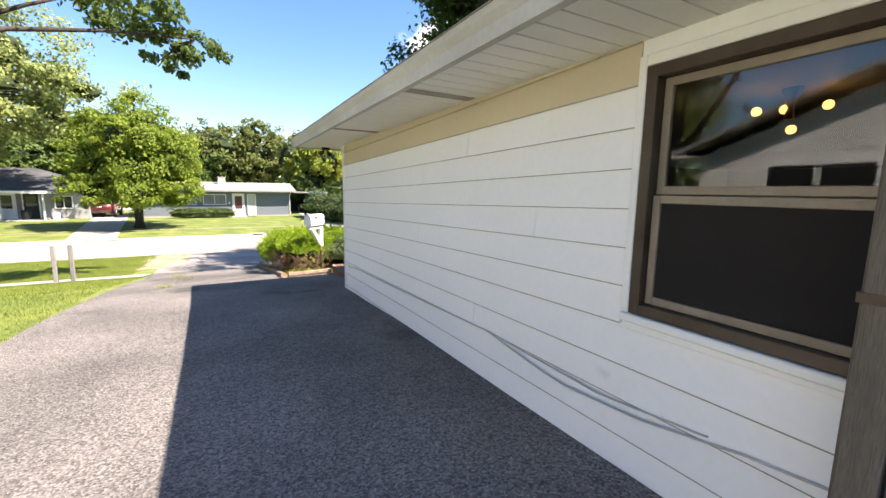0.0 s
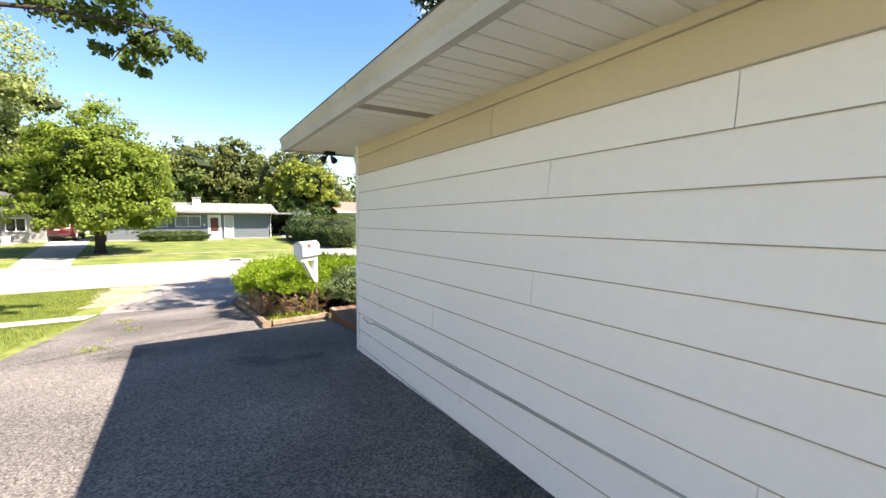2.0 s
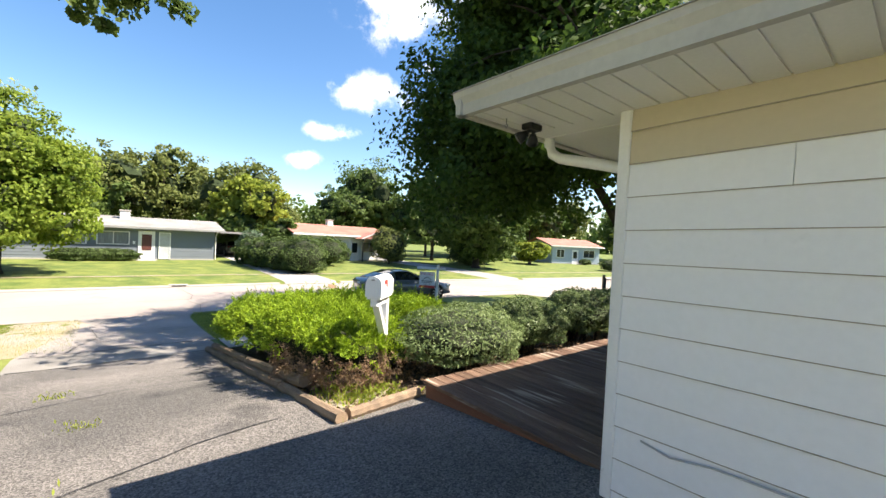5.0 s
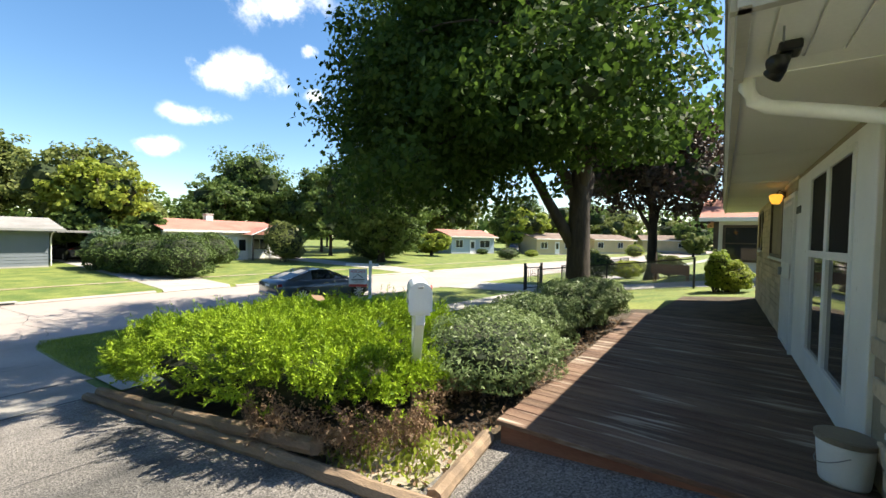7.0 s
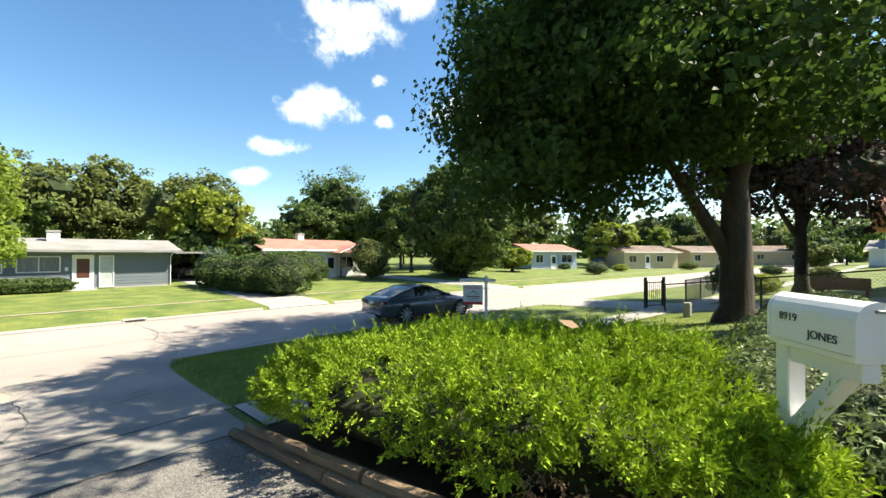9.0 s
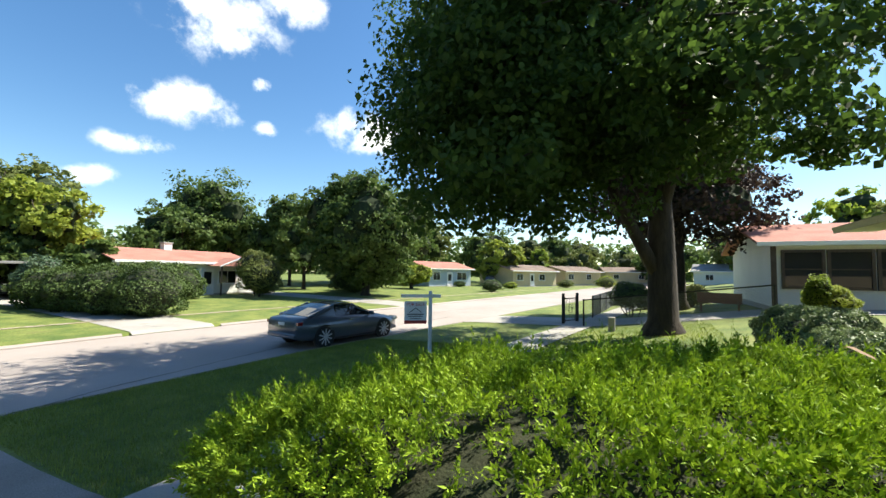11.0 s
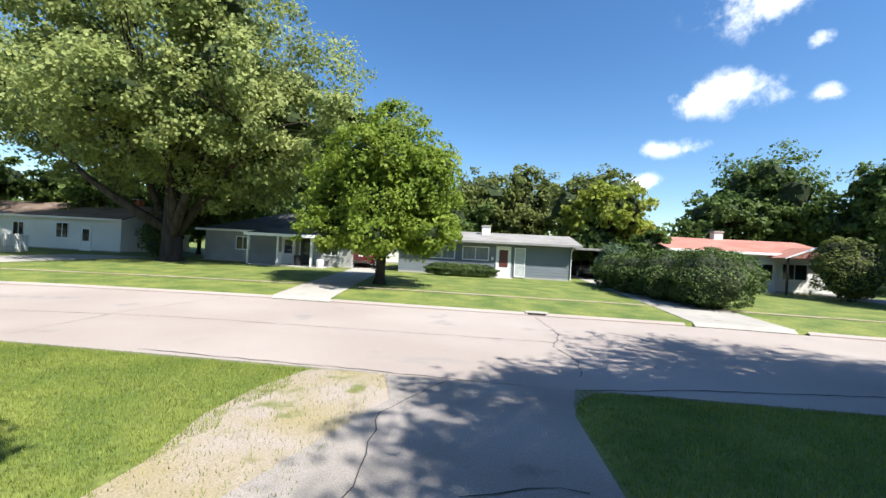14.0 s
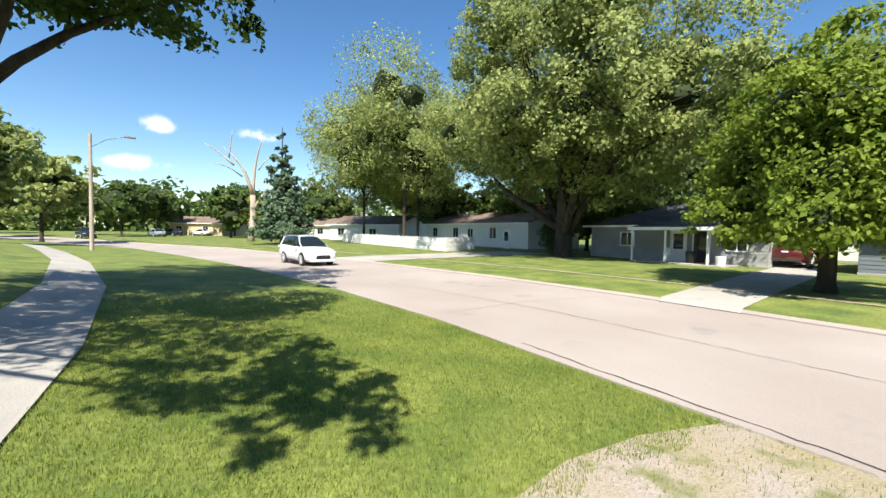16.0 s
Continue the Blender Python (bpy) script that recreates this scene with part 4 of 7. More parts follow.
# ---- things on and round the white house ----
def sash_window(name, place, w, h, label, turn=0.0, frame_mat="bronze", sash="tanframe", cols=1, rows=2, depth=0.09, screen_low=False, pane=None, kind="structure", bar=0.04, cat="window"):
    """A window in the wall plane; local x along the wall, y outward (negative), z up."""
    t = thing(name, place, label, cat, turn=turn, kind=kind)
    f = 0.055
    part("window_frame", boxes(((-f, -0.03, -f), (0, depth, h + f)), ((w, -0.03, -f), (w + f, depth, h + f)), ((0, -0.03, h), (w, depth, h + f)), ((0, -0.03, -f), (w, depth, 0)), bevel=0.004), M[frame_mat], t)
    cw, rh = w / cols, h / rows
    for c in range(cols):
        for r in range(rows):
            x, z, y = c * cw, r * rh, (0.03 if r == rows - 1 else 0.012)
            part("sash", boxes(((x + 0.002, y, z + 0.002), (x + bar, y + 0.03, z + rh - 0.002)), ((x + cw - bar, y, z + 0.002), (x + cw - 0.002, y + 0.03, z + rh - 0.002)), ((x + bar, y, z + 0.002), (x + cw - bar, y + 0.03, z + bar)), ((x + bar, y, z + rh - bar), (x + cw - bar, y + 0.03, z + rh - 0.002)), bevel=0.003), M[sash], t)
            m = M["screen"] if (screen_low and r == 0) else (pane or M["glass"])
            part("pane", boxes(((x + bar - 0.004, y + 0.012, z + bar - 0.004), (x + cw - bar + 0.004, y + 0.018, z + rh - bar + 0.004))), m, t)
    return t


# side window over the drive; turned so that its outside looks to -x
win = sash_window("window_1", (WX - 0.01, 1.40, 1.12), 1.29, 1.07, "bronze aluminium sash window with dark insect screen below", turn=-90, screen_low=True)
part("window_sill", boxes(((-0.09, -0.05, -0.10), (1.38, 0.02, -0.058)), bevel=0.006), M["trim"], win)
part("casing", boxes(((-0.10, -0.028, -0.058), (-0.058, 0.02, 1.18)), ((1.348, -0.028, -0.058), (1.39, 0.02, 1.18)), ((-0.058, -0.028, 1.128), (1.348, 0.02, 1.18)), bevel=0.004), M["trim"], win)

# three warm bulbs of a ceiling lamp glow behind the upper pane
M["bulb"] = lamp_material("warm_bulb", (1.0, 0.50, 0.12), 1.3)

# weathered post beside the window
t = thing("post", (1.70, 0.535, 0.2), "grey weathered wooden gate post against the wall", "post")
part("timber", boxes(((-0.05, -0.05, 0.0), (0.05, 0.05, 1.85)), bevel=0.008), M["greywood"], t)
part("strap", boxes(((-0.056, -0.056, 1.16), (0.056, 0.056, 1.19))), M["bronze"], t)
part("gate_stile", boxes(((-0.03, -0.16, 0.02), (0.03, -0.06, 1.75)), bevel=0.006), M["greywood"], t)


def cable_run(name, pts, r, label):
    bm = bmesh.new()
    tube(bm, pts, r, 6)
    return tagged(link_mesh(name, bm, M["cable"], smooth=True), label, "cable")


X = WX - 0.026
cable_run("cable", [(X, 6.66, 0.44), (X - 0.004, 6.5, 0.415), (X, 6.3, 0.45), (X, 5.6, 0.475), (X, 4.6, 0.50), (X, 3.6, 0.535), (X, 2.68, 0.57), (X - 0.004, 2.35, 0.53), (X - 0.006, 2.05, 0.50), (X - 0.006, 1.85, 0.49), (X, 1.35, 0.53), (X, 0.9, 0.62), (X, 0.4, 0.68), (X, -2, 0.7)], 0.006, "thin white cable sagging along the siding")
cable_run("cable", [(X, 2.68, 0.575), (X, 2.2, 0.56), (X, 1.6, 0.55), (X, 1.03, 0.62)], 0.005, "second thin cable clipped to the siding")

# front: white panel with the tall window, door with guard, windows, lamp
t = thing("window_2", (2.9, WY, 0.0), "tall white four-part window in a white panel", "window", kind="structure")
f = 0.03
part("panel", boxes(((0.0, -0.02, 0.02), (0.5, f, 2.3)), ((2.3, -0.02, 0.02), (3.3, f, 2.3)), ((0.5, -0.02, 0.02), (2.3, f, 0.27)), ((0.5, -0.02, 2.22), (2.3, f, 2.3)), bevel=0.004), M["trim"], t)
for c in range(2):
    x = 0.5 + c * 0.9
    part("frame", boxes(((x, 0.0, 0.27), (x + 0.06, 0.045, 2.22)), ((x + 0.84, 0.0, 0.27), (x + 0.9, 0.045, 2.22)), ((x + 0.06, 0.0, 0.27), (x + 0.84, 0.045, 0.33)), ((x + 0.06, 0.0, 2.16), (x + 0.84, 0.045, 2.22)), ((x + 0.06, 0.0, 1.33), (x + 0.84, 0.045, 1.40)), bevel=0.004), M["paint"], t)
    part("pane", boxes(((x + 0.055, 0.012, 0.325), (x + 0.845, 0.018, 1.335))), M["glass"], t)
    part("insect_screen", boxes(((x + 0.055, 0.022, 1.395), (x + 0.845, 0.026, 2.165))), M["screen"], t)
    part("muntin", boxes(*[((x + 0.06 + 0.26 * k, 0.004, 0.33), (x + 0.072 + 0.26 * k, 0.011, 0.95)) for k in (1, 2)], ((x + 0.06, 0.004, 0.62), (x + 0.84, 0.011, 0.632))), M["trim"], t)
t = thing("house_number", (6.02, WY + 0.03, 1.9), "small dark house-number plate on white panel", "house number")
part("plate", boxes(((-0.16, 0, -0.045), (0.16, 0.012, 0.045)), bevel=0.004), M["ink"], t)
t = thing("door_1", (6.3, WY, 0.0), "white front door behind an ornate white guard", "door", kind="structure")
part("door_frame", boxes(((-0.07, -0.02, 0.0), (0.0, 0.06, 2.16)), ((1.0, -0.02, 0.0), (1.07, 0.06, 2.16)), ((0.0, -0.02, 2.09), (1.0, 0.06, 2.16)), bevel=0.005), M["paint"], t)
part("door_leaf", boxes(((0.0, -0.015, 0.01), (1.0, 0.015, 2.09)), ((0.14, 0.015, 1.25), (0.86, 0.02, 1.9)), ((0.14, 0.015, 0.25), (0.86, 0.02, 1.0)), bevel=0.004), M["trim"], t)
part("security_guard", boxes(*[((0.06 + 0.11 * k, 0.05, 0.06), (0.075 + 0.11 * k, 0.065, 2.04)) for k in range(9)], ((0.04, 0.048, 0.04), (0.96, 0.068, 0.08)), ((0.04, 0.048, 2.0), (0.96, 0.068, 2.04)), ((0.06, 0.046, 0.98), (0.94, 0.07, 1.2))), M["paint"], t)
part("door_handle", boxes(((0.86, 0.07, 1.0), (0.92, 0.11, 1.12)), bevel=0.008), M["galv"], t, "steel door handle")
w3 = sash_window("window_3", (9.65, WY + 0.005, 1.28), 1.85, 0.98, "brown-framed double window in the stone wall", turn=180, sash="bronze", cols=2, depth=0.05)
w4 = sash_window("window_4", (12.7, WY + 0.005, 1.36), 0.85, 0.85, "small brown-framed window in the stone wall", turn=180, sash="bronze", depth=0.05)
for w, wid in ((w3, 1.85), (w4, 0.85)):
    part("window_sill", boxes(((-0.09, -0.05, -0.10), (wid + 0.09, 0.01, -0.058)), bevel=0.006), M["trim"], w)

M["amber"] = lamp_material("amber_glass", (1.0, 0.46, 0.06), 0.5)
t = thing("wall_lamp", (7.55, WY, 2.12), "small brass wall lamp with glowing amber shade", "lamp")
bm = bmesh.new()
tube(bm, [(0, 0.14, -0.02), (0, 0.14, 0.03), (0, 0.14, 0.10), (0, 0.14, 0.13)], [0.05, 0.075, 0.09, 0.07], 12)
part("shade", bm, M["amber"], t, "glowing amber glass shade", True)
bm = bmesh.new()
tube(bm, [(0, 0.0, 0.05), (0, 0.03, 0.05), (0, 0.04, 0.16), (0, 0.10, 0.19), (0, 0.14, 0.13)], 0.012, 8)
tube(bm, [(0, 0.0, -0.08), (0, 0.02, -0.08)], 0.04, 12)
part("bracket", bm, M["bronze"], t)

# flood light under the soffit
t = thing("flood_light", (1.72, 7.46, 2.38), "black double flood light fixed under the soffit", "flood light")
t.scale = (0.72, 0.72, 0.72)
part("mount", boxes(((-0.09, -0.06, -0.06), (0.09, 0.06, 0.0)), bevel=0.01), M["black"], t)
for s in (-1, 1):
    bm = bmesh.new()
    tube(bm, [(0.03 * s, 0.0, -0.06), (0.06 * s, 0.02, -0.10)], 0.018, 8)
    tube(bm, [(0.05 * s, 0.02, -0.09), (0.08 * s, 0.045, -0.12), (0.11 * s, 0.075, -0.15)], [0.03, 0.05, 0.062], 12)
    part("lamp_head", bm, M["black"], t, smooth=True)
bm = bmesh.new()
tube(bm, [(0, 0.0, 0.0), (0, 0, -0.03), (0.015, 0, -0.05), (0, 0, -0.065), (-0.015, 0, -0.05)], 0.004, 6)
hook = link_mesh("hook", bm, M["galv"])
hook.location = (1.5, 7.5, 2.38)
tagged(hook, "small rusty screw hook in the soffit", "hook")

# downspout from the front gutter to the corner
t = thing("downspout", (2.12, 7.60, 2.38), "white round downspout with two elbows", "downspout")
bm = bmesh.new()
tube(bm, [(0, 0.0, 0.02), (0, 0, -0.05), (0.005, -0.03, -0.12), (0.01, -0.10, -0.165), (0.03, -0.45, -0.25), (0.04, -0.60, -0.29), (0.05, -0.66, -0.35), (0.05, -0.67, -0.45), (0.05, -0.67, -2.3)], 0.04, 12)
part("pipe", bm, M["trim"], t, smooth=True)
for z in (-0.6, -1.9):
    part("strap", boxes(((0.0, -0.73, z), (0.10, -0.625, z + 0.03))), M["trim"], t)

# ---- deck ----
deck = thing("deck", (2.16, 6.93, 0.0), "low brown-stained wooden deck with worn boards", "deck")
DX, DY = 6.25, 2.2
part("rim_board", boxes(((0.02, 0.0, -0.24), (0.06, DY - 0.03, -0.04)), bevel=0.004), M["deckside"], deck)
part("rim_board", boxes(((0.06, DY - 0.07, -0.34), (DX, DY - 0.03, -0.04)), bevel=0.004), M["deckside"], deck)
for k in range(4):
    part("joist", boxes(((0.062, 0.1 + 0.6 * k, -0.22), (DX, 0.14 + 0.6 * k, -0.042))), M["deckside"], deck)

# ---- bed edging ----
def log(name, a, b, r, label, squash=0.85):
    a, b = Vector(a), Vector(b)
    bm = bmesh.new()
    d = (b - a)
    n = 9
    pts = [a + d * (i / n) + Vector((0.006 * math.sin(i * 2.1), 0, 0.004 * math.cos(i * 3.3))) for i in range(n + 1)]
    tube(bm, pts, [r * (1 + 0.05 * math.sin(i * 1.7)) for i in range(n + 1)], 8)
    return tagged(link_mesh(name, bm, M["timber"]), label, "landscape timber", "timbers edging the bed")


def gz(y, up=0.0):
    return level(y) + up


log("landscape_timber", (1.15, 9.02, gz(9.02, 0.045)), (1.15, 10.65, gz(10.65, 0.04)), 0.065, "weathered round-edged timber on the bed's edge")
log("landscape_timber", (1.15, 10.66, gz(10.66, 0.05)), (1.13, 12.95, gz(12.95, 0.05)), 0.065, "weathered round-edged timber on the bed's edge")
log("landscape_timber", (1.13, 12.97, gz(12.97, 0.05)), (1.11, 15.25, gz(15.25, 0.04)), 0.065, "weathered round-edged timber on the bed's edge")
log("landscape_timber", (1.24, 10.2, gz(10.2, 0.15)), (1.20, 12.45, gz(12.45, 0.15)), 0.065, "second weathered timber laid on the first")
log("landscape_timber", (1.20, 12.5, gz(12.5, 0.15)), (1.17, 14.9, gz(14.9, 0.14)), 0.065, "second weathered timber laid on the first")
log("landscape_timber", (1.24, 9.08, gz(9.08, 0.05)), (2.14, 9.2, gz(9.2, 0.06)), 0.06, "pale timber at the bed's end by the deck")

# bucket
t = thing("bucket", (2.71, 7.02, 0.0), "old paint-stained white bucket with lid on the deck", "bucket")
bm = bmesh.new()
tube(bm, [(0, 0, 0.0), (0, 0, 0.02), (0, 0, 0.22), (0, 0, 0.26)], [0.118, 0.122, 0.138, 0.14], 24)
part("pail", bm, M["paint"], t, smooth=True)
bm = bmesh.new()
tube(bm, [(0, 0, 0.255), (0, 0, 0.285), (0, 0, 0.29)], [0.149, 0.149, 0.13], 24)
part("lid", bm, M["tanframe"], t, "tan dusty lid")
bm = bmesh.new()
tube(bm, [(0.142 * math.cos(a), 0.142 * math.sin(a), 0.2 - 0.10 * math.sin(a)) for a in np.linspace(0, math.pi, 10)], 0.003, 5)
part("handle", bm, M["galv"], t)


# ---- mailbox ----
def mailbox():
    px, py = 2.11, 9.925
    t = thing("mailbox", (px, py, ground_at(px, py)), "white metal mailbox on a chipped white wooden post", "mailbox", turn=41.5)
    g = -ground_at(px, py)
    # box axis along local x; the door looks to the drive, at -x, and overhangs the post
    L0, L1, hw, z0, wall = -0.46, 0.03, 0.090, 0.868 + g, 0.14
    prof = [(-hw, z0), (hw, z0), (hw, z0 + wall)] + [(hw * math.cos(a), z0 + wall + hw * math.sin(a)) for a in np.linspace(0.25, math.pi - 0.25, 9)] + [(-hw, z0 + wall)]
    bm = prism(bmesh.new(), prof, "x", L0 + 0.012, L1 - 0.012)
    part("box", bm, M["paint"], t)
    k = 1.05
    lip = [(u * k, z0 - 0.004 + (v - z0) * 1.025) for u, v in prof]
    part("door", prism(bmesh.new(), lip, "x", L0, L0 + 0.018), M["paint"], t)
    part("door_tab", boxes(((L0 - 0.02, -0.02, z0 + wall + 0.045), (L0, 0.02, z0 + wall + 0.06)), bevel=0.003), M["galv"], t)
    part("back_plate", prism(bmesh.new(), lip, "x", L1 - 0.018, L1), M["paint"], t)
    part("flag", boxes(((-0.26, -hw - 0.012, z0 + 0.10), (-0.245, -hw - 0.006, z0 + 0.18)), ((-0.33, -hw - 0.012, z0 + 0.14), (-0.26, -hw - 0.006, z0 + 0.19))), M["red"], t, "faded red flag")
    part("floor_board", boxes(((-0.44, -0.08, z0 - 0.035), (0.04, 0.08, z0 - 0.004)), bevel=0.004), M["paint"], t)
    part("post", boxes(((-0.045, -0.045, -0.05), (0.045, 0.045, 0.62)), bevel=0.006), M["timber"], t, "bare weathered lower post")
    part("upright", boxes(((-0.044, -0.044, 0.62), (0.044, 0.044, z0 - 0.036)), bevel=0.006), M["paint"], t, "chipped white upper post")
    bm = bmesh.new()
    d = Vector((-0.33, 0, z0 - 0.12 - 0.60))
    box(bm, (-0.04, -0.036, 0.0), (0.04, 0.036, d.length), 0.005, Matrix.Translation((0.0, 0, 0.62)) @ d.to_track_quat("Z", "Y").to_matrix().to_4x4())
    part("brace", bm, M["paint"], t, "white diagonal brace")
    part("arm", boxes(((-0.43, -0.04, z0 - 0.12), (-0.045, 0.04, z0 - 0.036)), bevel=0.005), M["paint"], t)
    return t, z0, hw


def lettering(text, place, size, mat, parent, rot, label=""):
    cu = bpy.data.curves.new("lettering", "FONT")
    cu.body, cu.size, cu.extrude = text, size, 0.0015
    tmp = bpy.data.objects.new("lettering_source", cu)
    scene.collection.objects.link(tmp)
    bpy.context.view_layer.update()
    me = bpy.data.meshes.new_from_object(tmp.evaluated_get(bpy.context.evaluated_depsgraph_get()))
    bpy.data.objects.remove(tmp)
    me.materials.clear()
    me.materials.append(mat)
    ob = new("lettering", me)
    ob.parent = parent
    ob.matrix_local = Matrix.Translation(place) @ Euler([radians(a) for a in rot]).to_matrix().to_4x4()
    return ob


mb, mz, mhw = mailbox()
lettering("8919", (-0.05, mhw + 0.003, mz + 0.10), 0.055, M["ink"], mb, (90, 0, 180))
lettering("JONES", (-0.22, mhw + 0.003, mz + 0.035), 0.055, M["ink"], mb, (90, 0, 180))


# ---- shrubs in the bed ----
def plumes(rs, centres, axes, per, length, width, reach):
    """Feathery sprays: each one a short curved axis beset with small pointed scale twigs, tighter to its tip."""
    n = len(centres)
    i = np.repeat(np.arange(n), per)
    count = n * per
    along = rs.random(count) ** 0.8
    size = rs.uniform(0.6, 1.35, n)[i]
    ax = axes[i]
    bend = rs.normal(size=(n, 3))[i] * 0.28
    p = centres[i] + ax * (reach * size * along)[:, None] + bend * (reach * along ** 2)[:, None] + rs.normal(size=(count, 3)) * (0.024 * (1.15 - along))[:, None]
    d = ax * 0.9 + bend * along[:, None] + rs.normal(size=(count, 3)) * 0.55
    d /= np.linalg.norm(d, axis=1)[:, None]
    side = np.cross(d, rs.normal(size=(count, 3)))
    side /= np.linalg.norm(side, axis=1)[:, None]
    ln = (length * size * rs.uniform(0.6, 1.3, count))[:, None]
    u, w = d * ln, side * width * rs.uniform(0.7, 1.3, count)[:, None]
    return np.stack([p, p + u * 0.4 + w, p + u, p + u * 0.45 - w], 1).reshape(-1, 3)


def juniper():
    cy = 12.66
    t = thing("juniper_shrub", (2.56, cy, ground_at(2.5, cy)), "broad clipped yellow-green juniper shrub with brown underside", "shrub")
    rs, rnd = np.random.default_rng(3), random.Random(3)
    # outer shell: rounded slab, lower to its street end
    n = 26000
    a = rs.uniform(0, 2 * np.pi, n)
    e = 0.56
    cx, sy = np.sign(np.cos(a)) * np.abs(np.cos(a)) ** e, np.sign(np.sin(a)) * np.abs(np.sin(a)) ** e
    elev = np.arcsin(np.clip(rs.random(n) * 1.35 - 0.35, -1, 1))
    ce, se = np.cos(elev) ** 0.55, np.sign(np.sin(elev)) * np.abs(np.sin(elev)) ** 0.8
    flat = rs.random(n) < 0.55
    disc = np.sqrt(rs.random(n))
    ce = np.where(flat, disc, ce)
    se = np.where(flat, np.sqrt(np.clip(1 - disc ** 3.6, 0, 1)) ** 0.8, se)
    px, py, pz = 1.52 * cx * ce, 2.86 * sy * ce, 0.52 * se
    px, py = np.where(pz < 0, px * (1 + 0.25 * pz), px), np.where(pz < 0, py * (1 + 0.12 * pz), py)
    # the corner by the mailbox bulges towards the drive
    py = py - 0.36 * np.clip(-px / 1.3, 0, 1) * np.clip((-py - 1.0) / 1.6, 0, 1)
    wob = np.array([noise.noise(Vector((x * 1.6, y * 1.6, z * 2))) for x, y, z in zip(px, py, pz)])
    fine = np.array([noise.noise(Vector((x * 4.5, y * 4.5, z * 4.5 + 9))) for x, y, z in zip(px, py, pz)])
    k = 1 + 0.06 * wob + 0.06 * fine
    top = 0.60 - 0.125 * py - 0.026 * py * py
    pos = np.stack([px * k, py * k, top + pz * (1 + 0.13 * wob + 0.22 * fine)], 1)
    nrm = np.stack([px / 1.5, py / 2.8, pz / 0.5 + 0.15], 1)
    nrm /= np.linalg.norm(nrm, axis=1)[:, None]
    low = (pz < -0.10) & (rs.random(n) < 0.35)
    # brown, sparse foot at the house end
    brown = (py < -1.7) & (pz < 0.17) & (px < 1.2) & (px > -1.5) & (rs.random(n) < 0.9)
    keep = np.flatnonzero(~low & ~brown)
    lean = nrm + np.array([0, 0, 0.28]) + rs.normal(size=(n, 3)) * 0.38
    lean /= np.linalg.norm(lean, axis=1)[:, None]
    pick = rs.choice(keep, 5000, replace=False)
    roots = pos[pick] - nrm[pick] * (0.08 + 0.13 * rs.random((len(pick), 1)) ** 1.5)
    v = plumes(rs, roots, lean[pick], 42, 0.040, 0.0070, 0.145)
    from_arrays("foliage", v, quads(len(v) // 4), M["juniper"], t)
    high = keep[pz[keep] > 0.2]
    pick = rs.choice(high, 330, replace=False)
    v = plumes(rs, pos[pick] - nrm[pick] * 0.03, lean[pick] * 0.8 + np.array([0, 0, 0.3]), 26, 0.032, 0.0036, 0.19)
    from_arrays("new_growth", v, quads(len(v) // 4), M["juniper"], t)
    bp = pos[brown] - np.array([0, 0, 0.08])
    bp = np.concatenate([bp, bp - np.array([0, 0, 0.12])])
    bn = np.concatenate([lean[brown]] * 2)
    pick = rs.choice(len(bp), min(700, len(bp)), replace=False)
    v = plumes(rs, bp[pick] - bn[pick] * 0.1, bn[pick], 26, 0.03, 0.005, 0.11)
    tagged(from_arrays("dead_foliage", v, quads(len(v) // 4), M["dead"], t), "dry brown dead sprigs")
    # solid core; the shade between the plumes is painted into its dark colour
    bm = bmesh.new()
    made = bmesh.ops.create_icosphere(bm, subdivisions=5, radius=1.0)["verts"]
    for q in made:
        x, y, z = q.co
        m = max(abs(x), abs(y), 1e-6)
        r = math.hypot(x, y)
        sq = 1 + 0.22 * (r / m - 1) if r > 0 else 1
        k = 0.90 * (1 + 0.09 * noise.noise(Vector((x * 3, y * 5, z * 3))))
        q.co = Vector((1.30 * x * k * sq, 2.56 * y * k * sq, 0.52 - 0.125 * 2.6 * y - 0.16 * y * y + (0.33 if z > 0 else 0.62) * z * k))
    part("shaded_core", bm, M["juniper_in"], t, smooth=True)
    bm = bmesh.new()
    for i in range(34):
        y = rnd.uniform(-2.3, 2.0)
        x = rnd.uniform(-0.8, 0.8)
        z0 = level(cy + y) - level(cy)
        limb(bm, (x * 0.6, y * 0.9, z0 - 0.05), (x * 1.3, y * 1.05, 0.55 - 0.1 * y), 0.022, 0.008, rnd, 0.2, 5, 4)
    for i in range(46):
        y, x = rnd.uniform(-2.7, -1.8), rnd.uniform(-1.15, 0.7)
        limb(bm, (x * 0.7, -2.0, level(cy - 2.0) - level(cy)), (x * 1.1, y, rnd.uniform(0.40, 0.8)), 0.012, 0.004, rnd, 0.25, 4, 4)
    tagged(part("stem", bm, M["bark"], t), kind="stuff")
    return t


juniper()
lf = bmesh.new()
vs = [lf.verts.new(p) for p in ((0, -0.07, 0), (0.05, -0.02, 0.015), (0.04, 0.04, 0.0), (0, 0.08, 0.02), (-0.045, 0.04, 0.01), (-0.055, -0.02, 0.0))]
lf.faces.new(vs)
ob = link_mesh("dead_leaf", lf, M["dead"])
ob.matrix_world = pose(1.95, 11.1, 0.80, 12, -14, 30)
tagged(ob, "curled brown maple leaf lying on the juniper", "leaf")

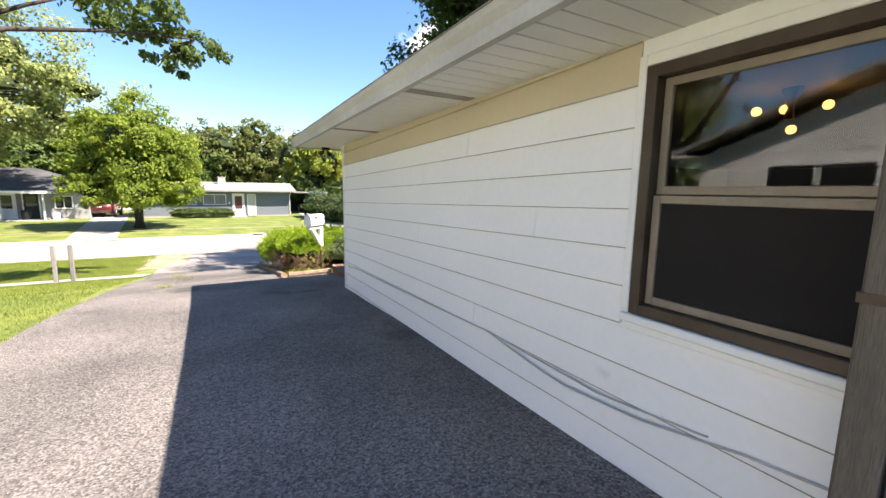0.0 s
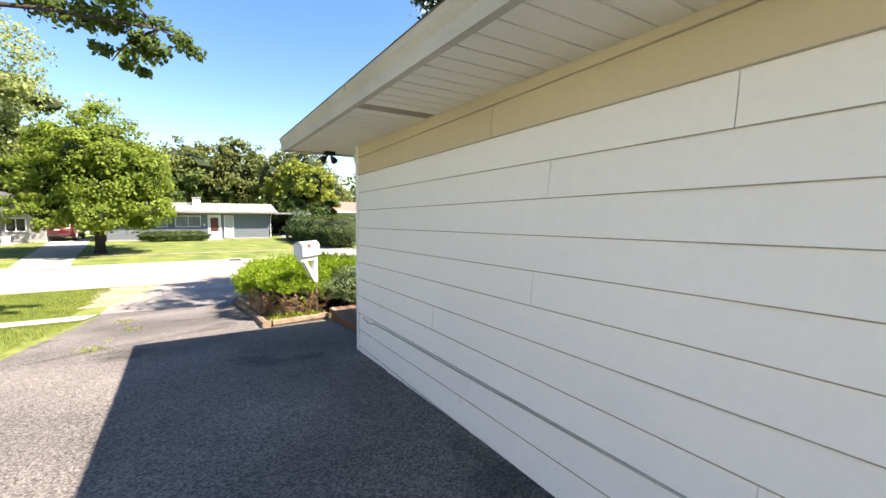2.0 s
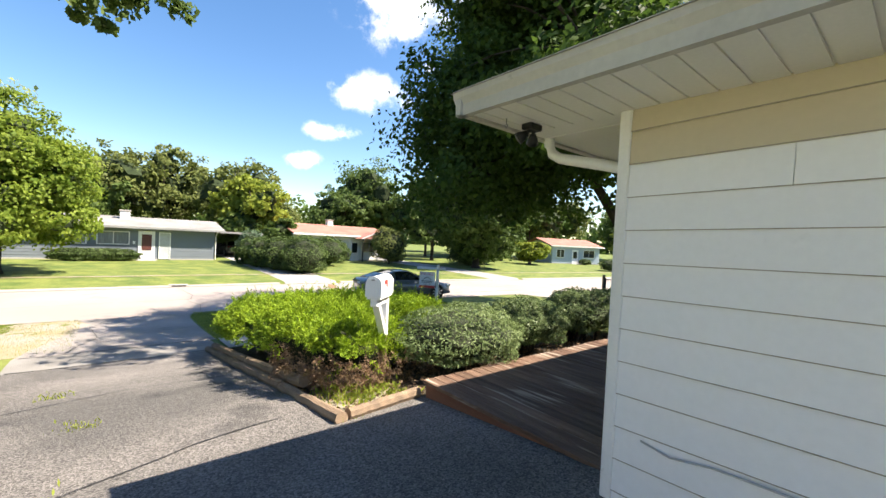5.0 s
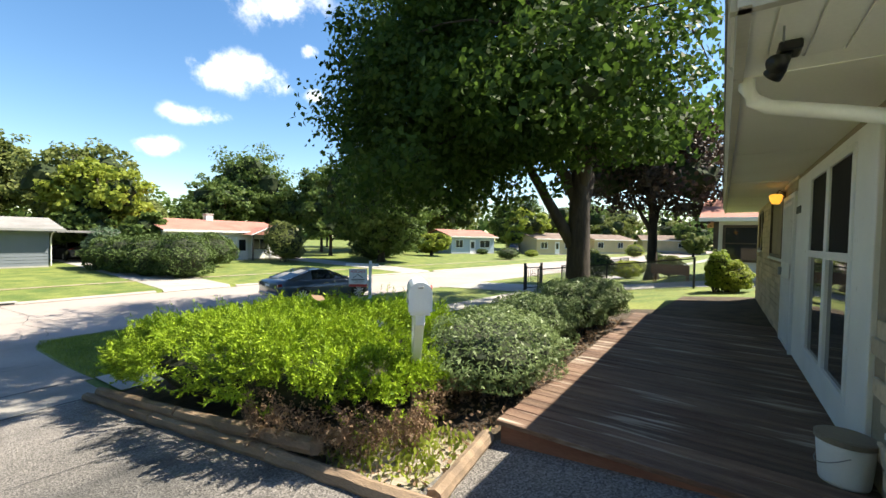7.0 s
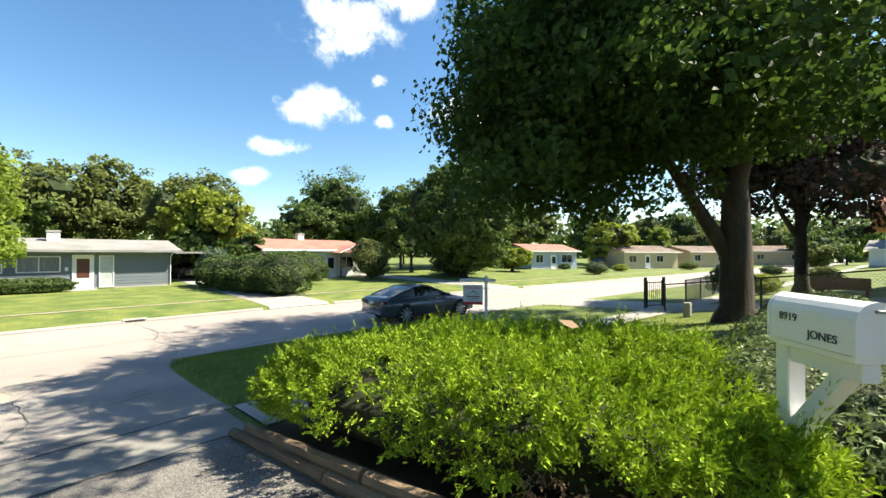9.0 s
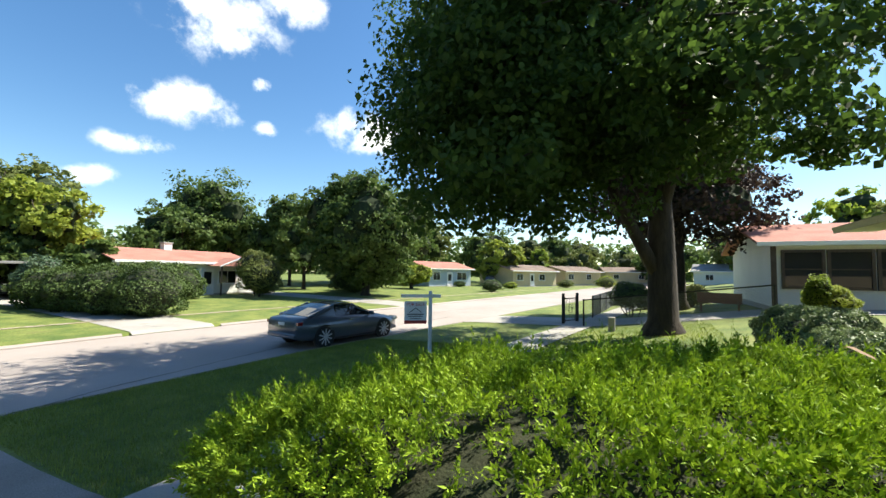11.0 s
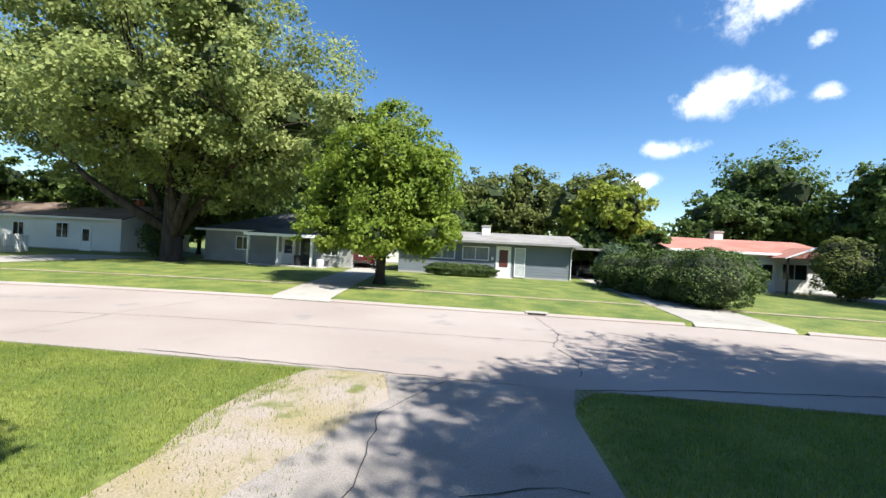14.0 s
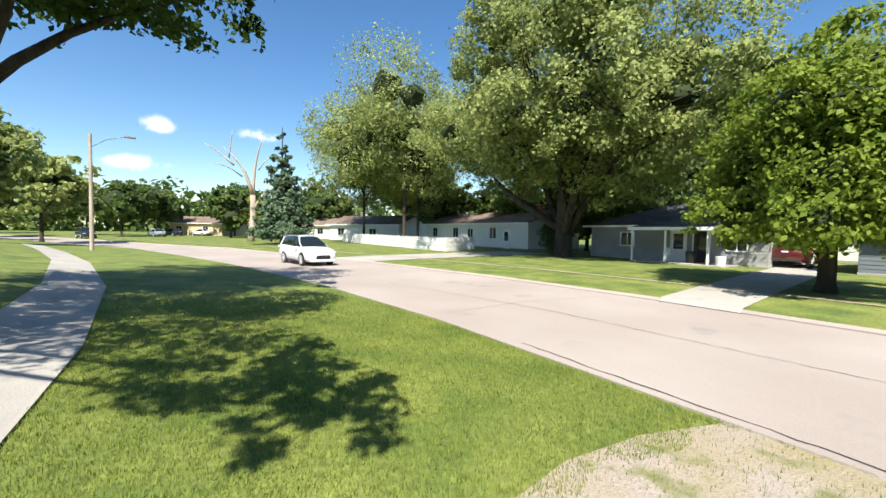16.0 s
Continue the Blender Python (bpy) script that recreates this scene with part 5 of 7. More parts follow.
SHRUBS = [(3.28, 9.80, 1.0, 0.80, 0.84), (5.0, 10.05, 0.74, 0.70, 0.86), (6.5, 9.95, 0.72, 0.68, 0.94), (8.0, 9.85, 0.80, 0.66, 0.88)]
for i, (x, y, rx, ry, h) in enumerate(SHRUBS):
    rnd = random.Random(60 + i)
    lobes = [((0, 0, h * 0.62), (rx, ry, h * 0.44))] + [((rnd.uniform(-0.4, 0.4), rnd.uniform(-0.3, 0.3), h * rnd.uniform(0.55, 0.75)), (rx * 0.6, ry * 0.6, h * 0.34)) for _ in range(5)]
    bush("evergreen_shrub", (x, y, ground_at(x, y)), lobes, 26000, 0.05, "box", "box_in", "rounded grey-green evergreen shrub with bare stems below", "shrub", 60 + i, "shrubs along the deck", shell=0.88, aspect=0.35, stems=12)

# weeds and litter in the bed's end
rs = np.random.default_rng(8)
n = 900
p = np.stack([rs.uniform(1.3, 2.15, n), rs.uniform(9.25, 10.1, n), np.zeros(n)], 1)
p[:, 2] = [ground_at(a, b) + 0.02 for a, b in p[:, :2]]
weeds = from_arrays("weeds", sprigs(rs, p, np.tile([0, 0, 0.8], (n, 1)), 800, 0.07, 0.013), quads(800), M["lime"])
tagged(weeds, "low yellow-green weeds in the bed", "weeds", kind="stuff")
n = 5000
p = np.stack([rs.uniform(1.25, 8.4, n), rs.uniform(9.2, 10.6, n), np.zeros(n)], 1)
p[:, 2] = [ground_at(a, b) + 0.012 for a, b in p[:, :2]]
d = rs.normal(size=(n, 3)) * np.array([1, 1, 0.15])
v = sprigs(rs, p, d, n, 0.05, 0.014)
tagged(from_arrays("leaf_litter", v, quads(n), M["dead"]), "dry leaves and chips littering the bed", "litter", kind="stuff")
strip("bare_soil", 1.25, 2.1, 9.25, 10.1, 0.016, M["gravel"], label="bare pale soil at the bed's end", category="soil", step=0.25)

# ceiling lamp seen through the side window
def clear_glass(name):
    m = bpy.data.materials.new(name)
    m.use_nodes = True
    b = m.node_tree.nodes["Principled BSDF"]
    b.inputs["Base Color"].default_value = (0.8, 0.82, 0.82, 1)
    b.inputs["Roughness"].default_value = 0.02
    b.inputs["Transmission Weight"].default_value = 1.0
    b.inputs["IOR"].default_value = 1.5
    return m


for ob in win.children:
    if ob.name.startswith("pane") and min(v[2] for v in ob.bound_box) > 0.4:
        ob.data.materials[0] = clear_glass("clear_window_glass")
t = thing("ceiling_lamp", (3.4, 1.5, 2.36), "small warm-lit ceiling lamp with four bulbs indoors", "lamp")
bm = bmesh.new()
tube(bm, [(0, 0, 0.0), (0, 0, -0.12), (0, 0, -0.2)], [0.06, 0.02, 0.03], 10)
part("stem", bm, M["bronze"], t)
for dx, dy, dz in ((-0.12, 0.14, -0.14), (0.0, 0.03, -0.13), (0.1, -0.16, -0.12), (0.05, 0.0, -0.26)):
    bm = bmesh.new()
    bmesh.ops.create_uvsphere(bm, u_segments=10, v_segments=8, radius=0.03)
    for v in bm.verts:
        v.co += Vector((dx, dy, dz))
    part("bulb", bm, M["bulb"], t, "glowing warm bulb")
tagged(link_mesh("ceiling", boxes(((2.05, -7.8, 2.365), (13.2, 6.7, 2.375))), M["trim"]), "plain white indoor ceiling", "ceiling", kind="structure")


# ---- signs, vehicles ----
def for_sale_sign():
    t = thing("sale_sign", (8.95, 17.35, ground_at(8.95, 17.35)), "white wooden post with a hanging for-sale board", "sign", turn=128)
    part("post", boxes(((-0.045, -0.045, -0.1), (0.045, 0.045, 1.74)), bevel=0.006), M["paint"], t)
    part("arm", boxes(((-0.28, -0.04, 1.56), (0.80, -0.046 + 0.0862, 1.645)), bevel=0.005), M["paint"], t)
    part("board", boxes(((0.10, -0.01, 0.86), (0.70, 0.01, 1.46)), bevel=0.003), M["paint"], t)
    for x in (0.16, 0.63):
        part("chain", boxes(((x, -0.003, 1.46), (x + 0.006, 0.003, 1.56))), M["galv"], t)
    for s, r in ((-1, (90, 0, 0)), (1, (90, 0, 180))):
        y = 0.0115 * s
        lo = min(y, y + 0.002 * s)
        part("red_band", boxes(((0.10, lo, 0.862), (0.70, lo + 0.002, 0.95))), M["red"], t)
        part("print_bar", boxes(((0.18, lo, 1.10), (0.62, lo + 0.002, 1.125)), ((0.2, lo, 1.05), (0.6, lo + 0.002, 1.07)), ((0.25, lo, 0.99), (0.55, lo + 0.002, 1.005))), M["ink"], t)
        bm = bmesh.new()
        prism(bm, [(0.22, 1.16), (0.40, 1.29), (0.58, 1.16), (0.55, 1.16), (0.40, 1.265), (0.25, 1.16)], "y", lo, lo + 0.002)
        part("house_mark", bm, M["ink"], t)
        lettering("FOR SALE", (0.15 if s < 0 else 0.65, y + 0.001 * s, 1.335), 0.115, M["red"], t, r)


for_sale_sign()


def loft(bm, rings):
    made = [[bm.verts.new(p) for p in ring] for ring in rings]
    n = len(made[0])
    for a, b in zip(made, made[1:]):
        for k in range(n):
            bm.faces.new((a[k], a[(k + 1) % n], b[(k + 1) % n], b[k]))
    bm.faces.new(made[0][::-1])
    bm.faces.new(made[-1])
    bmesh.ops.recalc_face_normals(bm, faces=bm.faces)
    return bm


def wheel(parent, x, y, r, w, side):
    bm = bmesh.new()
    s = side
    tube(bm, [(x, y - s * w, r), (x, y - s * 0.02, r), (x, y, r)], [r * 0.97, r, r * 0.94], 28)
    tyre = part("wheel", bm, M["tyre"], parent)
    bm = bmesh.new()
    tube(bm, [(x, y + s * 0.001, r), (x, y + s * 0.006, r)], [r * 0.80, r * 0.78], 28)
    part("rim_dish", bm, M["plastic"], tyre)
    bm = bmesh.new()
    for k in range(10):
        a = 2 * math.pi * k / 10
        m = Matrix.Translation((x, y + s * 0.012, r)) @ Matrix.Rotation(a, 4, "Y")
        box(bm, (-0.018, -0.008, 0.03), (0.020, 0.008, r * 0.78), 0, m)
    tube(bm, [(x, y + s * 0.002, r), (x, y + s * 0.026, r)], 0.06, 14)
    part("rim", bm, M["alloy"], tyre)
    return tyre


def car(name, place, turn, paint, label, L=4.69, W=1.85, H=1.37, wheel_r=0.335, base=2.76, style="coupe"):
    """Front towards +x."""
    t = thing(name, place, label, "car", turn=turn)
    h = W / 2
    if style == "coupe":
        # x from the nose, half width, foot, waist, bonnet line
        st = [(0.0, 0.62, 0.30, 0.55, 0.60), (0.10, 0.78, 0.22, 0.62, 0.68), (0.5, 0.89, 0.20, 0.72, 0.78), (1.0, 0.91, 0.20, 0.80, 0.88), (1.55, 0.915, 0.20, 0.87, 0.96), (2.2, 0.92, 0.20, 0.90, 0.97), (3.0, 0.925, 0.20, 0.93, 0.98), (3.7, 0.915, 0.21, 0.95, 1.0), (4.3, 0.87, 0.26, 0.96, 1.01), (4.6, 0.80, 0.32, 0.93, 0.97), (4.69, 0.72, 0.40, 0.85, 0.88)]
        roof = [(1.35, 0.94), (1.95, 1.20), (2.35, 1.335), (2.75, 1.372), (3.2, 1.35), (3.7, 1.22), (4.25, 1.02)]
    elif style == "suv":
        st = [(0.0, 0.66, 0.34, 0.62, 0.70), (0.10, 0.80, 0.26, 0.78, 0.86), (0.45, 0.90, 0.24, 0.92, 0.99), (1.0, 0.91, 0.24, 1.0, 1.07), (1.4, 0.915, 0.24, 1.03, 1.09), (2.2, 0.92, 0.24, 1.06, 1.10), (3.2, 0.92, 0.24, 1.09, 1.12), (4.0, 0.91, 0.26, 1.11, 1.14), (4.45, 0.88, 0.32, 1.11, 1.14), (4.6, 0.82, 0.40, 1.05, 1.08)]
        roof = [(1.15, 1.07), (1.55, 1.38), (1.95, 1.64), (2.4, 1.70), (3.4, 1.70), (4.2, 1.64), (4.5, 1.12)]
    else:
        st = [(0.0, 0.62, 0.30, 0.55, 0.62), (0.10, 0.78, 0.22, 0.64, 0.72), (0.5, 0.87, 0.20, 0.76, 0.84), (1.2, 0.89, 0.20, 0.86, 0.94), (2.2, 0.90, 0.20, 0.92, 0.97), (3.2, 0.90, 0.20, 0.95, 1.0), (4.1, 0.87, 0.24, 0.98, 1.05), (4.5, 0.80, 0.32, 0.96, 1.02), (4.62, 0.72, 0.40, 0.88, 0.92)]
        roof = [(1.15, 0.93), (1.75, 1.25), (2.2, 1.43), (2.8, 1.46), (3.3, 1.40), (3.85, 1.16), (4.05, 1.03)]
    k = L / st[-1][0]
    rings = []
    for x, w, foot, waist, mid in st:
        X, w = L / 2 - x * k, w * h / 0.925
        rings.append([(X, -w * 0.86, foot), (X, -w * 0.98, foot + 0.12), (X, -w, (foot + waist) / 2 + 0.06), (X, -w * 0.95, waist), (X, -w * 0.72, mid), (X, 0, mid + 0.015), (X, w * 0.72, mid), (X, w * 0.95, waist), (X, w, (foot + waist) / 2 + 0.06), (X, w * 0.98, foot + 0.12), (X, w * 0.86, foot)])
    part("body", loft(bmesh.new(), rings), paint, t, smooth=True)
    wl = lambda x: float(np.interp(x, [s[0] for s in st], [s[4] for s in st])) - 0.02
    ww = lambda x: float(np.interp(x, [s[0] for s in st], [s[1] for s in st])) * h / 0.925 * 0.87
    rings = []
    for x, z in roof:
        X, w, lo = L / 2 - x * k, ww(x), wl(x)
        z = max(z, lo + 0.01)
        f = (z - lo) / 0.55
        tw = w * (1 - 0.24 * min(f, 1))
        rings.append([(X, -w, lo), (X, -(w * 0.45 + tw * 0.55), lo + (z - lo) * 0.55), (X, -tw, lo + (z - lo) * 0.93), (X, -tw * 0.7, z), (X, 0, z + 0.012), (X, tw * 0.7, z), (X, tw, lo + (z - lo) * 0.93), (X, w * 0.45 + tw * 0.55, lo + (z - lo) * 0.55), (X, w, lo)])
    part("glasshouse", loft(bmesh.new(), rings), M["carglass"], t, "dark tinted glass")
    if style == "coupe":
        for cols, sg in (((0, 1, 2), -1), ((8, 7, 6), 1)):
            bm = bmesh.new()
            rows = [[bm.verts.new(Vector(rings[q][c]) + Vector((0, 0.012 * sg, 0.004))) for c in cols] for q in (4, 5, 6)]
            for a, b in zip(rows, rows[1:]):
                for c in range(2):
                    bm.faces.new((a[c], a[c + 1], b[c + 1], b[c]))
            bmesh.ops.recalc_face_normals(bm, faces=bm.faces)
            part("rear_quarter", bm, paint, t)
    # roof skin and pillars over the glass
    bm = bmesh.new()
    mids = [r for r, (x, z) in zip(rings, roof)][2:5] if style != "suv" else rings[2:6]
    up = [[Vector(p) + Vector((0, 0.0, 0.012)) for p in r[2:7]] for r in mids]
    rows = [[bm.verts.new(p) for p in r] for r in up]
    for a, b in zip(rows, rows[1:]):
        for q in range(4):
            bm.faces.new((a[q], a[q + 1], b[q + 1], b[q]))
    ext = bmesh.ops.extrude_face_region(bm, geom=list(bm.faces))
    for v in ext["geom"]:
        if isinstance(v, bmesh.types.BMVert):
            v.co.z += 0.014
    bmesh.ops.recalc_face_normals(bm, faces=bm.faces)
    part("roof", bm, paint, t)
    for s in (0, 1):
        for i, j, r in ((0, 2, 0.035), (len(rings) - 1, 4 if style != "suv" else 5, 0.05 if style == "coupe" else 0.06)):
            bm = bmesh.new()
            idx = (0, 1, 2) if s == 0 else (8, 7, 6)
            seq = range(i, j + 1) if i < j else range(i, j - 1, -1)
            seq = list(seq)
            pts = [Vector(rings[q][idx[min(2, n * 2 // max(1, len(seq) - 1))]]) for n, q in enumerate(seq)]
            tube(bm, pts, r, 6)
            part("pillar", bm, paint, t)
        if style != "coupe":
            mid = rings[3]
            bm = bmesh.new()
            tube(bm, [Vector(mid[0 if s == 0 else 8]), Vector(mid[1 if s == 0 else 7]), Vector(mid[2 if s == 0 else 6])], 0.03, 6)
            part("pillar", bm, M["black"], t)
    fx, rx = base / 2 + 0.04, -base / 2 + 0.04
    for x in (fx, rx):
        for s in (-1, 1):
            # no recess is cut; a black disc paints the shaded gap round the wheel
            bm = bmesh.new()
            tube(bm, [(x, s * (h - 0.14), wheel_r + 0.01), (x, s * (h - 0.012), wheel_r + 0.01)], wheel_r * 1.16, 24)
            part("arch_gap_disc", bm, M["black"], t)
            wheel(t, x, s * (h + 0.004), wheel_r, 0.2, s)
    for s in (-1, 1):
        part("side_sill", boxes(((rx + wheel_r + 0.1, min(s * (h - 0.04), s * (h - 0.005)), 0.2), (fx - wheel_r - 0.1, max(s * (h - 0.04), s * (h - 0.005)), 0.27)), bevel=0.01), M["plastic"], t)
        part("door_handle", boxes(((-0.35, min(s * (h - 0.02), s * (h + 0.012)), 0.80), (-0.15, max(s * (h - 0.02), s * (h + 0.012)), 0.83)), bevel=0.006), M["chrome"], t)
        part("mirror", boxes(((L / 2 - 1.72 * k, min(s * (h - 0.06), s * (h + 0.13)), 0.93), (L / 2 - 1.58 * k, max(s * (h - 0.06), s * (h + 0.13)), 1.05)), bevel=0.03), paint, t)
        z = 0.74 if style == "coupe" else (0.85 if style == "suv" else 0.82)
        part("tail_lamp", boxes(((-L / 2 + 0.02, min(s * 0.36, s * (h - 0.10)), z + 0.02), (-L / 2 + 0.20, max(s * 0.36, s * (h - 0.10)), z + 0.13)), bevel=0.012), M["taillight"], t, "red tail lamp")
        part("headlamp", boxes(((L / 2 - 0.28, min(s * 0.48, s * (h - 0.10)), z - 0.14), (L / 2 - 0.05, max(s * 0.48, s * (h - 0.10)), z - 0.01)), bevel=0.02), M["headlight"], t, "clear head lamp")
    part("number_plate", boxes(((-L / 2 - 0.012, -0.16, z + 0.0), (-L / 2 + 0.03, 0.16, z + 0.09)), bevel=0.003), M["paint"], t, "pale number plate")
    part("bumper", boxes(((-L / 2 - 0.03, -h + 0.2, 0.36), (-L / 2 + 0.2, h - 0.2, 0.50)), bevel=0.03), paint if style == "coupe" else M["plastic"], t)
    part("trim_strip", boxes(((-L / 2 - 0.035, -h + 0.25, 0.40), (-L / 2 + 0.0, h - 0.25, 0.415))), M["chrome"], t)
    part("grille", boxes(((L / 2 - 0.12, -0.42, 0.40), (L / 2 + 0.008, 0.42, 0.62)), *[((L / 2 - 0.1, -0.42, 0.43 + 0.05 * q), (L / 2 + 0.014, 0.42, 0.445 + 0.05 * q)) for q in range(4)], bevel=0.01), M["plastic"], t)
    part("front_bumper", boxes(((L / 2 - 0.3, -h + 0.18, 0.24), (L / 2 + 0.02, h - 0.18, 0.38)), bevel=0.04), paint, t)
    if style == "suv":
        for s in (-1, 1):
            part("roof_rail", boxes(((-1.9, min(s * 0.56, s * 0.60), 1.70), (0.2, max(s * 0.56, s * 0.60), 1.745)), bevel=0.01), M["galv"], t)
    return t


car("coupe", (10.75, 22.25, -1.36), -6, M["car_grey"], "dark blue-grey two-door coupe parked at the kerb")
car("suv", (-25.7, 22.8, -1.36), 9, M["car_white"], "white compact sport utility car on the street", 4.6, 1.84, 1.72, 0.35, 2.62, "suv")
car("sedan", (-34.0, 24.4 + 0.0, -1.36), 194, M["car_silver"], "pale silver-blue sedan parked on the street", 4.6, 1.8, 1.46, 0.32, 2.65, "sedan")
car("suv", (-9.0, 46.8, ground_at(-9, 46.8) + 0.02), 90, M["car_red"], "dark red sport utility car in the drive", 4.6, 1.84, 1.72, 0.35, 2.62, "suv")
car("sedan", (8.9, 50.5, ground_at(8.9, 50.5) + 0.02), 90, M["car_black"], "dark car under the shaded carport", 4.6, 1.8, 1.46, 0.32, 2.65, "sedan")
car("suv", (62.5, 36.8, ground_at(62.5, 36.8)), 200, M["car_black"], "black car in a drive down the street", 4.6, 1.84, 1.72, 0.35, 2.62, "suv")
car("suv", (-72, 31.5, ground_at(-72, 31.5)), 250, M["car_black"], "black car parked before a far house", 4.6, 1.84, 1.72, 0.35, 2.62, "suv")
car("suv", (-86, 3.5, ground_at(-86, 3.5)), 20, M["car_black"], "dark pick-up parked far down the street", 4.9, 1.9, 1.8, 0.36, 2.8, "suv")
for i, (x, y) in enumerate(((-92, 12.5), (-98, 15), (-105, 20))):
    car("sedan", (x, y, ground_at(x, y)), 200 + 9 * i, M[("car_silver", "car_black", "car_white")[i]], "car parked far down the street", 4.6, 1.8, 1.46, 0.32, 2.65, "sedan")


# ---- houses ----
def lap_siding(bm, a, b, z0, z1, course=0.2):
    """Lapped courses from a to b along a wall, outside to the right of the way from a to b."""
    a, b = Vector((*a, 0)), Vector((*b, 0))
    out = Vector(((b - a).y, -(b - a).x, 0)).normalized()
    z = z0
    while z < z1 - 0.01:
        t = min(z + course, z1)
        v = [bm.verts.new(p) for p in (a + out * 0.02 + Vector((0, 0, z)), b + out * 0.02 + Vector((0, 0, z)), b + out * 0.004 + Vector((0, 0, t)), a + out * 0.004 + Vector((0, 0, t)), a + Vector((0, 0, z)), b + Vector((0, 0, z)))]
        bm.faces.new(v[:4])
        bm.faces.new((v[4], v[5], v[1], v[0]))
        z = t


def house(place, turn, w, d, h, rise, wallm, roofm, label, windows=(), doors=(), chimney=None, over=0.5, hip=False, trim="trim", side_windows=(), base=0.12, pane="glass"):
    """The front runs along local x at y = 0 and looks to -y; ridge along x."""
    t = thing("house", place, label, "house", turn=turn)
    part("wall", boxes(((0, 0, -0.3), (w, d, h))), M[wallm], t)
    if not hip:
        for x in (0.0, w - 0.1):
            bm = bmesh.new()
            prism(bm, [(0, h), (d, h), (d / 2, h + rise * (d / 2) / (d / 2 + over))], "x", x, x + 0.1)
            part("gable", bm, M[wallm], t)
    bm = bmesh.new()
    lap_siding(bm, (0, 0), (w, 0), base, h)
    lap_siding(bm, (w, 0), (w, d), base, h)
    lap_siding(bm, (0, d), (0, 0), base, h)
    if not hip:
        # courses on the gables
        z = h
        while z < h + rise * 0.9:
            inset = (z + 0.2 - h) / rise * (d / 2 + over) - over * 0.4
            inset = max(inset, 0.0)
            if d - 2 * inset > 0.5:
                lap_siding(bm, (w, inset), (w, d - inset), z, z + 0.2)
                lap_siding(bm, (0, d - inset), (0, inset), z, z + 0.2)
            z += 0.2
    part("siding", bm, M[wallm], t)
    part("foundation", boxes(((-0.03, -0.03, -0.3), (w + 0.03, d + 0.03, base)), bevel=0.01), M["concrete"], t)
    bm = bmesh.new()
    if hip:
        z = h + 0.02
        a = [bm.verts.new(p) for p in ((-over, -over, z), (w + over, -over, z), (w + over, d + over, z), (-over, d + over, z))]
        c = [bm.verts.new(p) for p in ((d / 2, d / 2, z + rise), (w - d / 2, d / 2, z + rise))]
        for f in ((a[0], a[1], c[1], c[0]), (a[1], a[2], c[1]), (a[2], a[3], c[0], c[1]), (a[3], a[0], c[0])):
            bm.faces.new(f)
        bm.faces.new(a[::-1])
    else:
        prism(bm, [(-over, h + 0.0), (-over, h + 0.09), (d / 2, h + rise + 0.09), (d + over, h + 0.09), (d + over, h), (d / 2, h + rise)], "x", -over, w + over)
    part("roof", bm, M[roofm], t)
    part("fascia", boxes(((-over - 0.02, -over - 0.03, h - 0.06), (w + over + 0.02, -over - 0.002, h + 0.10)), bevel=0.005), M[trim], t)
    part("eave_board", boxes(((-over, -over, h - 0.04), (w + over, -0.03, h - 0.004))), M["soffit"], t)
    for x, z, ww, hh in windows:
        win = part("window", boxes(((x - 0.07, -0.07, z - 0.07), (x, 0.0, z + hh + 0.07)), ((x + ww, -0.07, z - 0.07), (x + ww + 0.07, 0.0, z + hh + 0.07)), ((x, -0.07, z - 0.07), (x + ww, 0.0, z)), ((x, -0.07, z + hh), (x + ww, 0.0, z + hh + 0.07)), ((x + ww / 2 - 0.025, -0.06, z), (x + ww / 2 + 0.025, 0.0, z + hh)), bevel=0.004), M["paint"], t)
        part("pane", boxes(((x, -0.045, z), (x + ww / 2 - 0.03, -0.03, z + hh))), M[pane], win)
        part("pane", boxes(((x + ww / 2 + 0.03, -0.045, z), (x + ww, -0.03, z + hh))), M[pane], win)
        part("curtain", boxes(((x + 0.02, -0.028, z), (x + ww * 0.22, -0.024, z + hh)), ((x + ww * 0.78, -0.028, z), (x + ww - 0.02, -0.024, z + hh))), M["trim"], win)
    for side, y, z, ww, hh in side_windows:
        X = 0.0 if side == "l" else w
        s = -1 if side == "l" else 1
        lo, hi = min(X, X + s * 0.07), max(X, X + s * 0.07)
        win = part("window", boxes(((lo, y - 0.07, z - 0.07), (hi, y, z + hh + 0.07)), ((lo, y + ww, z - 0.07), (hi, y + ww + 0.07, z + hh + 0.07)), ((lo, y, z - 0.07), (hi, y + ww, z)), ((lo, y, z + hh), (hi, y + ww, z + hh + 0.07)), ((lo, y, z + hh / 2 - 0.02), (hi, y + ww, z + hh / 2 + 0.02)), bevel=0.004), M["paint"], t)
        part("pane", boxes(((min(X + s * 0.028, X + s * 0.04), y, z), (max(X + s * 0.028, X + s * 0.04), y + ww, z + hh))), M["glass"], win)
    for x, ww, hh, dm in doors:
        door = part("door", boxes(((x, -0.05, 0.02), (x + ww, 0.0, hh)), bevel=0.004), M[dm], t)
        part("door_frame", boxes(((x - 0.08, -0.08, 0.0), (x, 0.0, hh + 0.08)), ((x + ww, -0.08, 0.0), (x + ww + 0.08, 0.0, hh + 0.08)), ((x, -0.08, hh), (x + ww, 0.0, hh + 0.08)), bevel=0.005), M["paint"], door)
        part("door_pane", boxes(((x + 0.14, -0.06, hh * 0.42), (x + ww - 0.14, -0.052, hh - 0.18))), M["glass"], door)
